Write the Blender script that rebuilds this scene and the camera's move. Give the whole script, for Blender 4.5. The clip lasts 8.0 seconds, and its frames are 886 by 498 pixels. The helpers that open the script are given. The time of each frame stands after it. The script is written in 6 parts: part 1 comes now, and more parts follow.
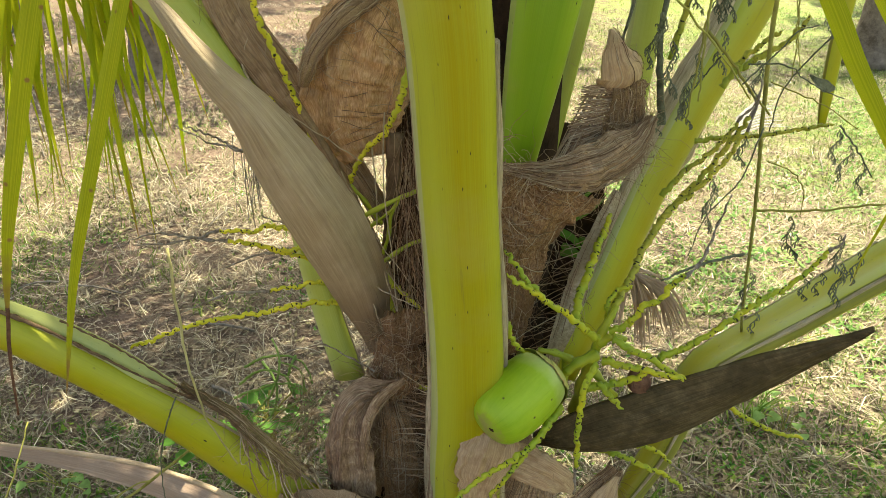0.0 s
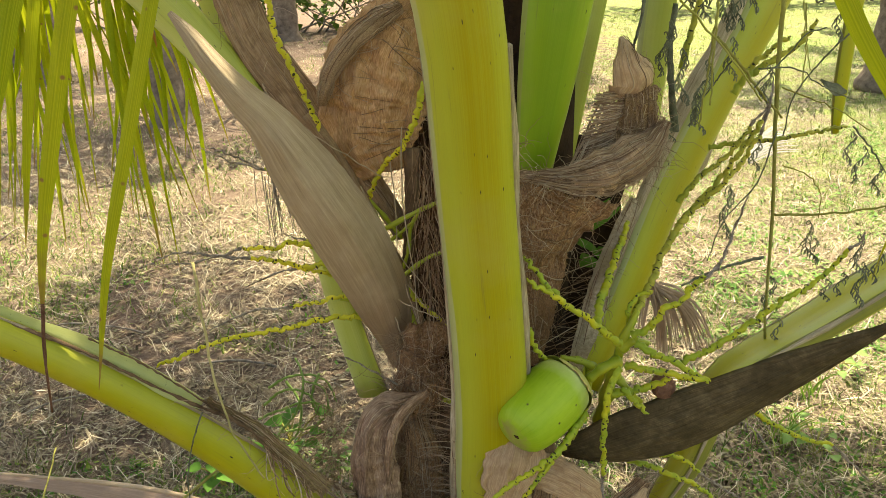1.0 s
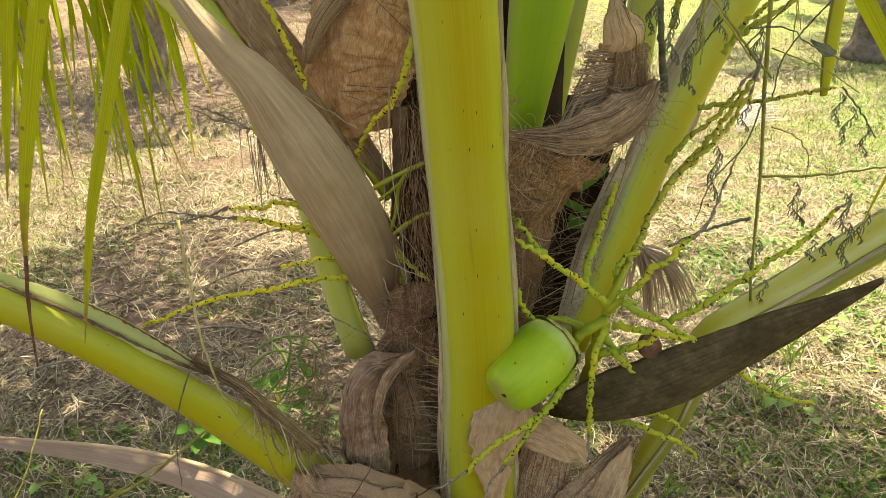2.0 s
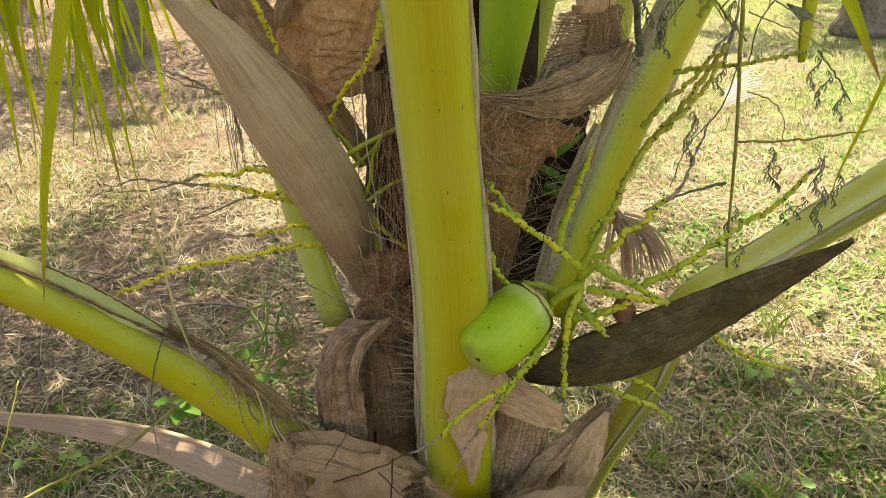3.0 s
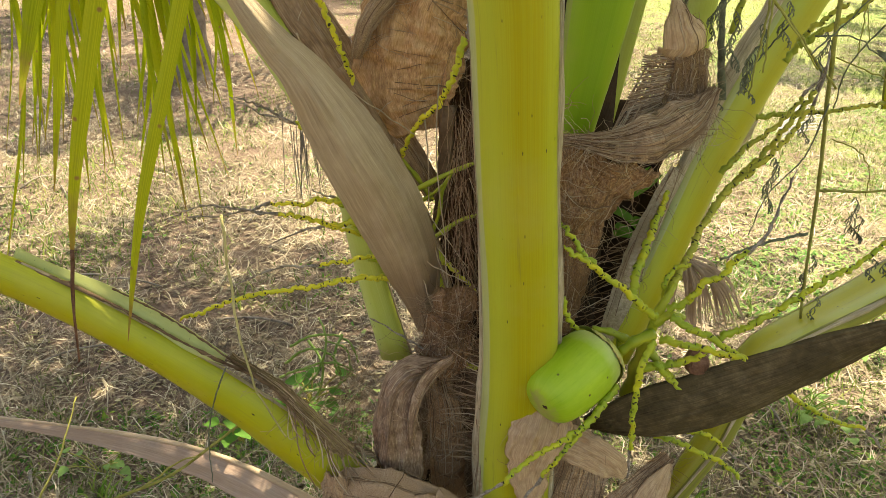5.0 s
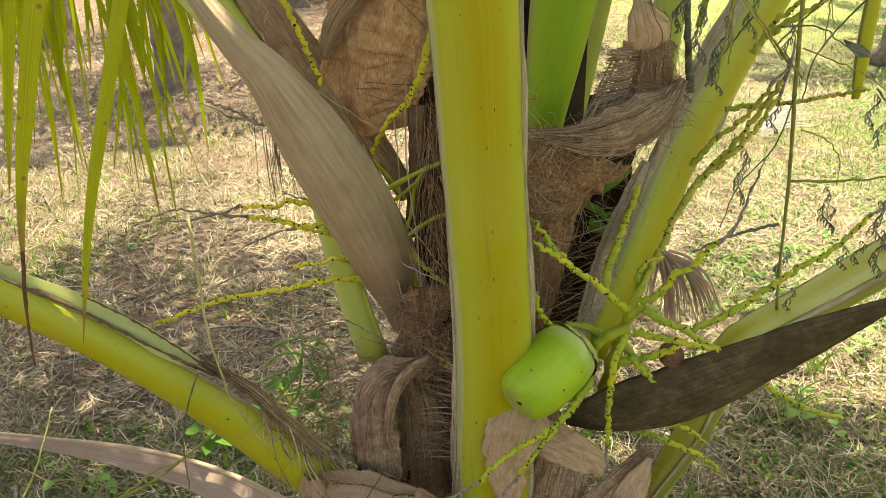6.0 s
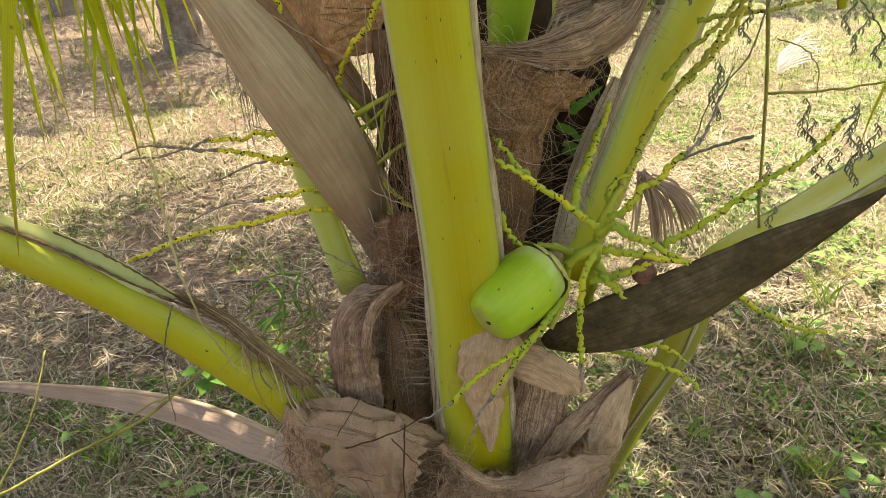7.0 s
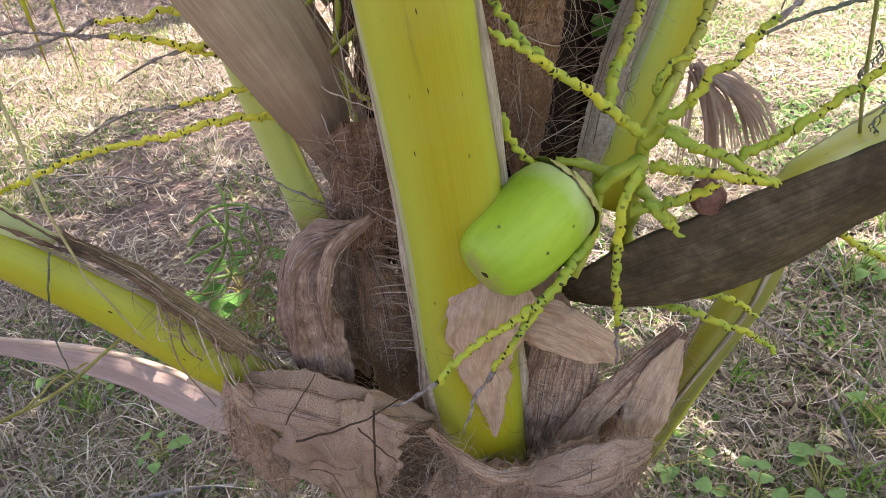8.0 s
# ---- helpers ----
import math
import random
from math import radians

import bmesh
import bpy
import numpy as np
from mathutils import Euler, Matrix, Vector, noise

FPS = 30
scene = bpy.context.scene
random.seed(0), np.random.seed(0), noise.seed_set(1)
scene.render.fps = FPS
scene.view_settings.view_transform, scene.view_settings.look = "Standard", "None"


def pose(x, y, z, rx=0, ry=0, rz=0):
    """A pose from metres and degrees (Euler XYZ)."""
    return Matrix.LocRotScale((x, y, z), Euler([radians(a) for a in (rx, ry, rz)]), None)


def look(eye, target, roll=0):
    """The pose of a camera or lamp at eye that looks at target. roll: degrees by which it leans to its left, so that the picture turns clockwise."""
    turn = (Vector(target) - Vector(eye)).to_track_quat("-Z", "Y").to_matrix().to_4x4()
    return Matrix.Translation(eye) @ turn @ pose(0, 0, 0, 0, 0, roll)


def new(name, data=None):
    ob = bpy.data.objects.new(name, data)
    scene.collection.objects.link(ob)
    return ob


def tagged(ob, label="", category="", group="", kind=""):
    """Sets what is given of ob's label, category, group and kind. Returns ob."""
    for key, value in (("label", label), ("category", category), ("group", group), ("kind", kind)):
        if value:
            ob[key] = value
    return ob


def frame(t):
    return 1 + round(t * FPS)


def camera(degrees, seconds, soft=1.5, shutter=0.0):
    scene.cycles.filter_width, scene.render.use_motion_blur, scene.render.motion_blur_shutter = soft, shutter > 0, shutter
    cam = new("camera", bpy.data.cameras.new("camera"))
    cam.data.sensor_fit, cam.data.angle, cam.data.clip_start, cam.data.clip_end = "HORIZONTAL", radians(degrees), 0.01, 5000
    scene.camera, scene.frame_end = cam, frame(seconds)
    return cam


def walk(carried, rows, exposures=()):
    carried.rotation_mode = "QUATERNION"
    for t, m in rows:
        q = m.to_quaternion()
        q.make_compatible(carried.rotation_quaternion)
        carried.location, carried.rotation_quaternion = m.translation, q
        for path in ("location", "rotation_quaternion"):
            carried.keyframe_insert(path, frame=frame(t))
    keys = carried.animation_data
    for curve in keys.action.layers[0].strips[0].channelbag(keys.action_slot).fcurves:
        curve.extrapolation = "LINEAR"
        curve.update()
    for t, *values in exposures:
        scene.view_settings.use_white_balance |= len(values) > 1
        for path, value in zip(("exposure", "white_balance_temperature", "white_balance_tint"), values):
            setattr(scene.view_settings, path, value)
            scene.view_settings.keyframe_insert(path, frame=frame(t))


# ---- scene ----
cam = camera(60.0, 8.0, soft=0.75)
PATH = [
    (0, (0.189, 0.184, 1.675), (0.215, 1.989, 0.812), 0.2),
    (0.2, (0.193, 0.172, 1.683), (0.201, 1.999, 0.871), -0.3),
    (0.5, (0.191, 0.165, 1.69), (0.178, 2.019, 0.94), -1.1),
    (1, (0.186, 0.157, 1.643), (0.167, 2.005, 0.877), -2.0),
    (1.5, (0.181, 0.157, 1.635), (0.185, 1.985, 0.823), -1.7),
    (2.8, (0.2, 0.151, 1.614), (0.226, 1.951, 0.742), -1.5),
    (3, (0.205, 0.15, 1.61), (0.241, 1.943, 0.723), -1.5),
    (3.5, (0.206, 0.154, 1.604), (0.248, 1.933, 0.691), -1.3),
    (4, (0.188, 0.164, 1.622), (0.197, 1.95, 0.722), -0.3),
    (4.5, (0.164, 0.177, 1.633), (0.113, 1.986, 0.781), -0.1),
    (4.7, (0.161, 0.181, 1.629), (0.103, 1.99, 0.778), -0.2),
    (5.8, (0.178, 0.182, 1.626), (0.144, 2.004, 0.8), -0.7),
    (6, (0.188, 0.181, 1.617), (0.152, 2.0, 0.785), -1.3),
    (6.5, (0.225, 0.17, 1.607), (0.146, 1.974, 0.748), -2.4),
    (7, (0.257, 0.166, 1.573), (0.158, 1.935, 0.646), -4.3),
    (7.2, (0.266, 0.195, 1.537), (0.175, 1.947, 0.577), -5.7),
    (7.5, (0.276, 0.27, 1.456), (0.18, 1.978, 0.42), -7.0),
    (7.8, (0.284, 0.361, 1.439), (0.157, 2.032, 0.348), -6.1),
    (8, (0.284, 0.421, 1.435), (0.111, 2.085, 0.338), -6.5),
]
EXPOSURES = [(0.0, 1.51, 7000, -1), (0.5, 1.49, 7150, 0), (1.5, 1.51, 7600, 5), (6.5, 1.55, 7350, 5), (7.0, 1.58, 7100, 9), (7.5, 1.74, 6550, 16), (8.0, 1.88, 5850, 26)]
walk(cam, [(t, look(eye, target, roll)) for t, eye, target, roll in PATH], EXPOSURES)

# ---- light ----
SUN_AZ, SUN_EL = 25.0, 72.0          # degrees clockwise from +y, and above the horizon
world = bpy.data.worlds.new("sky")
scene.world = world
world.use_nodes = True
wn = world.node_tree.nodes
sky = wn.new("ShaderNodeTexSky")
sky.sky_type, sky.sun_disc = "NISHITA", False
sky.air_density, sky.dust_density, sky.ozone_density = 0.8, 4.0, 0.5
sky.sun_elevation, sky.sun_rotation = radians(SUN_EL), radians(SUN_AZ)
wn["Background"].inputs["Strength"].default_value = 0.147
world.node_tree.links.new(sky.outputs["Color"], wn["Background"].inputs["Color"])
sun = new("sun", bpy.data.lights.new("sun", "SUN"))
sun.data.energy, sun.data.angle, sun.data.color = 5.0, radians(0.53), (1.0, 0.93, 0.82)
sun_dir = Vector((math.sin(radians(SUN_AZ)) * math.cos(radians(SUN_EL)), math.cos(radians(SUN_AZ)) * math.cos(radians(SUN_EL)), math.sin(radians(SUN_EL))))
sun.matrix_world = look(sun_dir * 30, (0, 0, 0))


# ---- materials ----
class Nodes:
    """A short way to wire a node material."""

    def __init__(self, name):
        self.mat = bpy.data.materials.new(name)
        self.mat.use_nodes = True
        self.t = self.mat.node_tree
        self.bsdf = self.t.nodes["Principled BSDF"]
        self.out = self.t.nodes["Material Output"]

    def link(self, a, b):
        self.t.links.new(a, b)

    def node(self, kind, **inputs):
        n = self.t.nodes.new("ShaderNode" + kind)
        for k, v in inputs.items():
            self.put(n.inputs[k.replace("_", " ")], v)
        return n

    def put(self, socket, v):
        if isinstance(v, bpy.types.NodeSocket):
            self.link(v, socket)
        else:
            socket.default_value = v

    def coords(self, which="Object", scale=(1, 1, 1)):
        c = self.node("TexCoord")
        m = self.node("Mapping", Vector=c.outputs[which], Scale=scale)
        return m.outputs["Vector"]

    def noise(self, vec, scale, detail=4.0, rough=0.6):
        return self.node("TexNoise", Vector=vec, Scale=scale, Detail=detail, Roughness=rough).outputs["Fac"]

    def ramp(self, fac, *stops):
        r = self.node("ValToRGB", Fac=fac)
        e = r.color_ramp.elements
        while len(e) < len(stops):
            e.new(0.5)
        for el, (p, c) in zip(e, stops):
            el.position, el.color = p, (*c, 1) if len(c) == 3 else c
        return r.outputs["Color"]

    def mix(self, fac, a, b, how="MIX"):
        n = self.node("MixRGB")
        n.blend_type = how
        for s, v in zip(n.inputs, (fac, a, b)):
            if isinstance(v, tuple) and len(v) == 3:
                v = (*v, 1)
            self.put(s, v)
        return n.outputs["Color"]

    def step(self, v, lo, hi):
        n = self.node("MapRange", Value=v, From_Min=lo, From_Max=hi)
        return n.outputs["Result"]

    def finish(self, color, rough=0.7, height=None, bump=0.3, dist=0.002, spec=0.3, translucent=0.0):
        b = self.bsdf
        self.put(b.inputs["Base Color"], color)
        self.put(b.inputs["Roughness"], rough)
        b.inputs["Specular IOR Level"].default_value = spec
        if height is not None:
            n = self.node("Bump", Height=height, Strength=bump, Distance=dist)
            self.link(n.outputs["Normal"], b.inputs["Normal"])
        if translucent:
            tr = self.node("BsdfTranslucent")
            self.put(tr.inputs["Color"], color)
            mx = self.node("MixShader", Fac=translucent)
            self.link(b.outputs["BSDF"], mx.inputs[1])
            self.link(tr.outputs["BSDF"], mx.inputs[2])
            self.link(mx.outputs["Shader"], self.out.inputs["Surface"])
        return self.mat


def petiole_material(name, left, mid, right, edge=(0.46, 0.48, 0.20), specks=1.0):
    """A leaf stalk: its colour drifts across the face, with fine streaks, dull blotches and dark specks."""
    n = Nodes(name)
    ob = n.coords("Object")
    streak = n.noise(n.coords("UV", (70, 1.5, 1)), 1.0, 3)
    fine = n.noise(n.coords("UV", (260, 9, 1)), 1.0, 2)
    blotch = n.noise(ob, 9.0, 4)
    sep = n.node("SeparateXYZ", Vector=n.coords("UV"))
    wob = n.node("Math")
    wob.operation = "MULTIPLY_ADD"
    n.link(n.noise(n.coords("UV", (3, 2, 1)), 1.0, 2), wob.inputs[0])
    wob.inputs[1].default_value = 0.16
    n.link(sep.outputs["X"], wob.inputs[2])
    col = n.ramp(wob.outputs[0], (0.03, edge), (0.07, left), (0.14, left), (0.34, mid), (0.60, mid), (0.88, right), (0.99, right), (1.0, edge))
    col = n.mix(n.step(streak, 0.42, 0.72), col, n.mix(0.45, col, right))
    col = n.mix(n.step(fine, 0.5, 0.9), col, n.mix(0.4, col, (0.20, 0.22, 0.02)))
    col = n.mix(n.step(blotch, 0.50, 0.78), col, n.mix(0.4, col, (0.50, 0.44, 0.10)))
    grime = n.noise(n.coords("UV", (16, 5, 1)), 1.0, 6, 0.75)
    col = n.mix(n.step(grime, 0.60, 0.74), col, n.mix(0.55, col, (0.16, 0.14, 0.05)))
    vor = n.node("TexVoronoi", Vector=n.coords("UV", (15, 34, 1)), Scale=1.0, Randomness=1.0)
    spots = n.step(vor.outputs["Distance"], 0.11, 0.06)
    keep = n.step(n.noise(ob, 23.0, 1), 0.50, 0.54)
    spot = n.node("Math")
    spot.operation = "MULTIPLY"
    n.link(spots, spot.inputs[0])
    n.link(keep, spot.inputs[1])
    dark = n.node("Math")
    dark.operation = "MULTIPLY"
    n.link(spot.outputs[0], dark.inputs[0])
    dark.inputs[1].default_value = specks
    col = n.mix(dark.outputs[0], col, (0.03, 0.025, 0.012))
    return n.finish(col, n.step(blotch, -0.3, 1.5), n.mix(0.5, streak, grime), 0.14, 0.002, 0.4)


def warm(c):
    """Dead palm fibre: a brown with little blue in it."""
    return (min(1.0, c[0] * 1.07), c[1] * 0.98, c[2] * 0.80)


def fibre_material(name, dark, mid, light, su=120, sv=6, bump=0.7):
    n = Nodes(name)
    dark, mid, light = warm(dark), warm(mid), warm(light)
    warp = n.noise(n.coords("UV", (su, sv, 1)), 1.0, 5, 0.7)
    weft = n.noise(n.coords("UV", (sv, su * 0.7, 1)), 1.0, 4, 0.7)
    big = n.noise(n.coords("Object"), 7.0, 4)
    mixed = n.mix(0.35, warp, weft)
    col = n.ramp(mixed, (0.37, dark), (0.5, mid), (0.62, light))
    col = n.mix(n.step(big, 0.42, 0.75), col, dark)
    return n.finish(col, 0.85, mixed, bump, 0.007, 0.15)


def bark_material(name, dark, light, scale=30):
    n = Nodes(name)
    ob = n.coords("Object")
    a, b = n.noise(ob, scale, 6, 0.7), n.noise(ob, scale / 6, 4)
    col = n.ramp(n.mix(0.4, a, b), (0.35, dark), (0.65, light))
    return n.finish(col, 0.9, a, 0.8, 0.01, 0.1)


def island_material(name, *stops, rough=0.7, translucent=0.0, grain=40.0):
    """Loose blades: each island takes its own colour."""
    n = Nodes(name)
    g = n.node("NewGeometry")
    col = n.ramp(g.outputs["Random Per Island"], *stops)
    f = n.noise(n.coords("Object"), grain, 3)
    col = n.mix(n.step(f, 0.3, 0.8), col, n.mix(0.35, col, (0.05, 0.035, 0.02)))
    return n.finish(col, rough, None, spec=0.25, translucent=translucent)


def leaf_material(name, deep, pale, dry, translucent=0.45):
    n = Nodes(name)
    ob = n.coords("Object")
    lines = n.noise(n.coords("UV", (34, 0.6, 1)), 1.0, 2)
    info = n.node("ObjectInfo")
    col = n.mix(info.outputs["Random"], deep, pale)
    col = n.mix(n.step(lines, 0.45, 0.6), n.mix(0.45, col, deep), n.mix(0.5, col, pale))
    sep = n.node("SeparateXYZ", Vector=n.coords("UV"))
    end = n.node("Math")
    end.operation = "ADD"
    n.link(sep.outputs["Y"], end.inputs[0])
    n.link(n.step(n.noise(ob, 35.0, 3), 0.2, 1.9), end.inputs[1])
    col = n.mix(n.step(end.outputs[0], 0.98, 1.2), col, dry)
    vor = n.node("TexVoronoi", Vector=ob, Scale=60.0)
    col = n.mix(n.step(vor.outputs["Distance"], 0.13, 0.06), col, dry)
    return n.finish(col, 0.55, lines, 0.25, 0.001, 0.2, translucent)


# golden mid and paler right tones also bake in the stalk's form shading
M_FRONT = petiole_material("yellow_green_petiole", (0.38, 0.37, 0.008), (0.40, 0.335, 0.001), (0.44, 0.455, 0.03))
M_CHANNEL = petiole_material("pale_channel", (0.40, 0.42, 0.13), (0.47, 0.49, 0.20), (0.38, 0.40, 0.12), (0.20, 0.19, 0.04))
M_GREEN = petiole_material("green_petiole", (0.30, 0.42, 0.02), (0.20, 0.34, 0.008), (0.27, 0.42, 0.02), (0.3, 0.36, 0.08))
M_PALE = petiole_material("pale_petiole", (0.40, 0.44, 0.06), (0.46, 0.50, 0.09), (0.56, 0.60, 0.18))
M_LOW = petiole_material("low_petiole", (0.40, 0.40, 0.015), (0.46, 0.41, 0.006), (0.43, 0.44, 0.02), (0.20, 0.19, 0.04))
M_MARGIN = fibre_material("dry_margin", (0.30, 0.25, 0.18), (0.52, 0.46, 0.37), (0.70, 0.64, 0.55), 20, 30)
M_SHEATH = fibre_material("fibrous_sheath", (0.20, 0.11, 0.065), (0.46, 0.30, 0.195), (0.70, 0.53, 0.38), 110, 60, 1.0)
M_SHEATH2 = fibre_material("grey_sheath", (0.22, 0.135, 0.09), (0.49, 0.35, 0.25), (0.73, 0.58, 0.45), 80, 12)
M_RED = fibre_material("red_brown_sheath", (0.13, 0.07, 0.04), (0.35, 0.215, 0.132), (0.57, 0.415, 0.285), 60, 30)
M_CLOTH = fibre_material("fibre_cloth", (0.23, 0.15, 0.105), (0.45, 0.335, 0.255), (0.62, 0.50, 0.405), 110, 90, 0.6)
# brown fibre taken almost to black, with the shade of the recess in its colour
M_HEART = fibre_material("shade_darkened_heart_fibre", (0.022, 0.012, 0.007), (0.075, 0.042, 0.024), (0.20, 0.125, 0.075), 90, 3)
M_FLAPNET = fibre_material("brown_net_flap", (0.12, 0.07, 0.04), (0.32, 0.22, 0.14), (0.56, 0.43, 0.30), 120, 100, 0.8)
M_EDGE = fibre_material("dry_stalk_edge", (0.12, 0.085, 0.05), (0.31, 0.245, 0.14), (0.52, 0.44, 0.29), 90, 4, 0.7)
M_COLLAR = fibre_material("collar_sheath", (0.23, 0.145, 0.10), (0.43, 0.31, 0.225), (0.64, 0.51, 0.40), 150, 4, 0.6)
M_HAIR = island_material("loose_fibre", (0.0, (0.17, 0.095, 0.05)), (0.4, (0.35, 0.225, 0.13)), (0.8, (0.52, 0.375, 0.24)), (1.0, (0.66, 0.53, 0.37)))
M_REDHAIR = island_material("red_fibre", (0.0, (0.12, 0.055, 0.03)), (0.5, (0.30, 0.165, 0.09)), (1.0, (0.52, 0.35, 0.21)))
# colours the crown core, and the sheets that paint shade into the hollows
M_CORE_SHADE = bark_material("dark_core_and_shade", (0.012, 0.008, 0.006), (0.07, 0.04, 0.025))
M_STUMP = bark_material("stump_bark", (0.06, 0.035, 0.02), (0.26, 0.17, 0.10))
M_TRUNK = bark_material("palm_bark", (0.10, 0.075, 0.055), (0.33, 0.26, 0.20), 14)


def spathe_material(name, dark, mid, light, base=0.0):
    n = Nodes(name)
    dark, mid, light = warm(dark), warm(mid), warm(light)
    s = n.noise(n.coords("UV", (26, 0.5, 1)), 1.0, 5, 0.65)
    fine = n.noise(n.coords("UV", (150, 3.5, 1)), 1.0, 4)
    big = n.noise(n.coords("Object"), 9.0, 5, 0.7)
    col = n.ramp(n.mix(0.5, s, fine), (0.24, dark), (0.5, mid), (0.78, light))
    col = n.mix(n.step(big, 0.45, 0.8), col, n.mix(0.5, col, light))
    if base:
        low = n.node("Math")
        low.operation = "MULTIPLY_ADD"
        n.link(big, low.inputs[0])
        low.inputs[1].default_value = 0.9
        n.link(n.node("SeparateXYZ", Vector=n.coords("UV")).outputs["Y"], low.inputs[2])
        col = n.mix(n.step(low.outputs[0], 2.1, 0.7), col, n.mix(base, col, (0.20, 0.115, 0.065)))
    return n.finish(col, n.step(big, -0.25, 1.3), n.mix(0.5, s, fine), 0.5, 0.003, 0.45)


M_SPATHE = spathe_material("woody_spathe", (0.165, 0.118, 0.074), (0.36, 0.285, 0.205), (0.585, 0.51, 0.42), 0.6)
M_DEADLEAF = spathe_material("dead_leaf_strip", (0.20, 0.14, 0.115), (0.37, 0.275, 0.235), (0.56, 0.46, 0.41))
M_FLAP = spathe_material("papery_flap", (0.26, 0.18, 0.12), (0.48, 0.37, 0.27), (0.66, 0.55, 0.43))
M_DRYSTEM = bark_material("dry_stem", (0.32, 0.27, 0.10), (0.60, 0.52, 0.24), 30)
M_ORANGE = spathe_material("orange_leaf", (0.28, 0.07, 0.012), (0.55, 0.22, 0.03), (0.70, 0.42, 0.08))


def crumple_material(name, dark, mid, light, stretch=9.0, streak=0.55, creased=0.35):
    """Dry papery skin: soft stains, fine creases and short fibres."""
    n = Nodes(name)
    dark, mid, light = warm(dark), warm(mid), warm(light)
    ob = n.coords("Object")
    stain, small = n.noise(ob, 14.0, 5, 0.65), n.noise(ob, 60.0, 4, 0.7)
    fibre = n.noise(n.coords("UV", (90, stretch, 1)), 1.0, 3, 0.7)
    crease = n.node("TexVoronoi", Vector=n.coords("UV", (5, 2.2, 1)), Scale=1.0)
    crease.feature = "DISTANCE_TO_EDGE"
    line = n.step(n.mix(0.25, crease.outputs["Distance"], small), 0.10, 0.20)
    col = n.ramp(n.mix(streak, n.mix(0.4, stain, small), fibre), (0.34, dark), (0.5, mid), (0.66, light))
    col = n.mix(n.step(stain, 0.52, 0.72), col, n.mix(0.5, col, dark))
    col = n.mix(line, n.mix(creased, col, dark), col)
    return n.finish(col, 0.8, n.mix(0.5, n.mix(0.5, fibre, small), line), 0.55, 0.004, 0.15)


M_BRACT = crumple_material("dry_bract", (0.085, 0.05, 0.036), (0.30, 0.21, 0.165), (0.60, 0.50, 0.43), 10.0, 0.45)
M_SPATHE2 = crumple_material("dark_spathe", (0.032, 0.026, 0.015), (0.095, 0.078, 0.048), (0.25, 0.21, 0.14), 0.9, 0.30, 0.08)
M_PAPER = crumple_material("papery_skin", (0.27, 0.175, 0.115), (0.48, 0.355, 0.255), (0.66, 0.54, 0.42), 5.0)
M_LUMP = crumple_material("tan_sheath", (0.17, 0.088, 0.042), (0.50, 0.305, 0.17), (0.78, 0.57, 0.385), 14.0, 0.45, 0.05)
M_BAND = crumple_material("fibrous_band", (0.14, 0.09, 0.06), (0.34, 0.245, 0.17), (0.54, 0.42, 0.31), 4.0)


def spikelet_material(name, deep, pale):
    n = Nodes(name)
    ob = n.coords("Object")
    col = n.mix(n.step(n.noise(ob, 26.0, 3), 0.38, 0.62), deep, pale)
    warp = n.node("MixRGB", Fac=0.16)
    n.link(n.coords("UV", (3.2, 235, 1)), warp.inputs[1])
    n.link(n.node("TexNoise", Vector=ob, Scale=170.0).outputs["Color"], warp.inputs[2])
    vor = n.node("TexVoronoi", Vector=warp.outputs["Color"], Scale=1.0, Randomness=0.9)
    scar = n.step(vor.outputs["Distance"], 0.31, 0.22)
    keep = n.step(n.noise(ob, 60.0, 2), 0.30, 0.38)
    m = n.node("Math")
    m.operation = "MULTIPLY"
    n.link(scar, m.inputs[0])
    n.link(keep, m.inputs[1])
    along = n.node("SeparateXYZ", Vector=n.coords("UV")).outputs["Y"]
    col = n.mix(n.step(along, 0.06, 0.0), col, n.mix(0.6, col, (0.26, 0.36, 0.03)))
    far = n.node("Math")
    far.operation = "MULTIPLY"
    n.link(m.outputs[0], far.inputs[0])
    n.link(n.step(along, 0.015, 0.05), far.inputs[1])
    col = n.mix(far.outputs[0], col, (0.035, 0.03, 0.01))
    return n.finish(col, 0.55, vor.outputs["Distance"], 0.3, 0.002, 0.3)


M_SPIKE = spikelet_material("spikelet", (0.33, 0.40, 0.03), (0.56, 0.51, 0.025))
# brighter copy of M_SPIKE: the sunlight on these spikelets is in the colour
M_SPIKE_SUN = spikelet_material("sunlit_yellow_spikelet", (0.50, 0.47, 0.03), (0.74, 0.63, 0.04))
M_SPIKE_OLD = spikelet_material("old_spikelet", (0.32, 0.32, 0.04), (0.52, 0.46, 0.06))
M_STALK = petiole_material("inflorescence_stalk", (0.28, 0.36, 0.02), (0.42, 0.44, 0.03), (0.34, 0.40, 0.03), (0.3, 0.36, 0.05))
M_TIP = bark_material("withered_spikelet", (0.11, 0.07, 0.045), (0.62, 0.53, 0.43), 190)


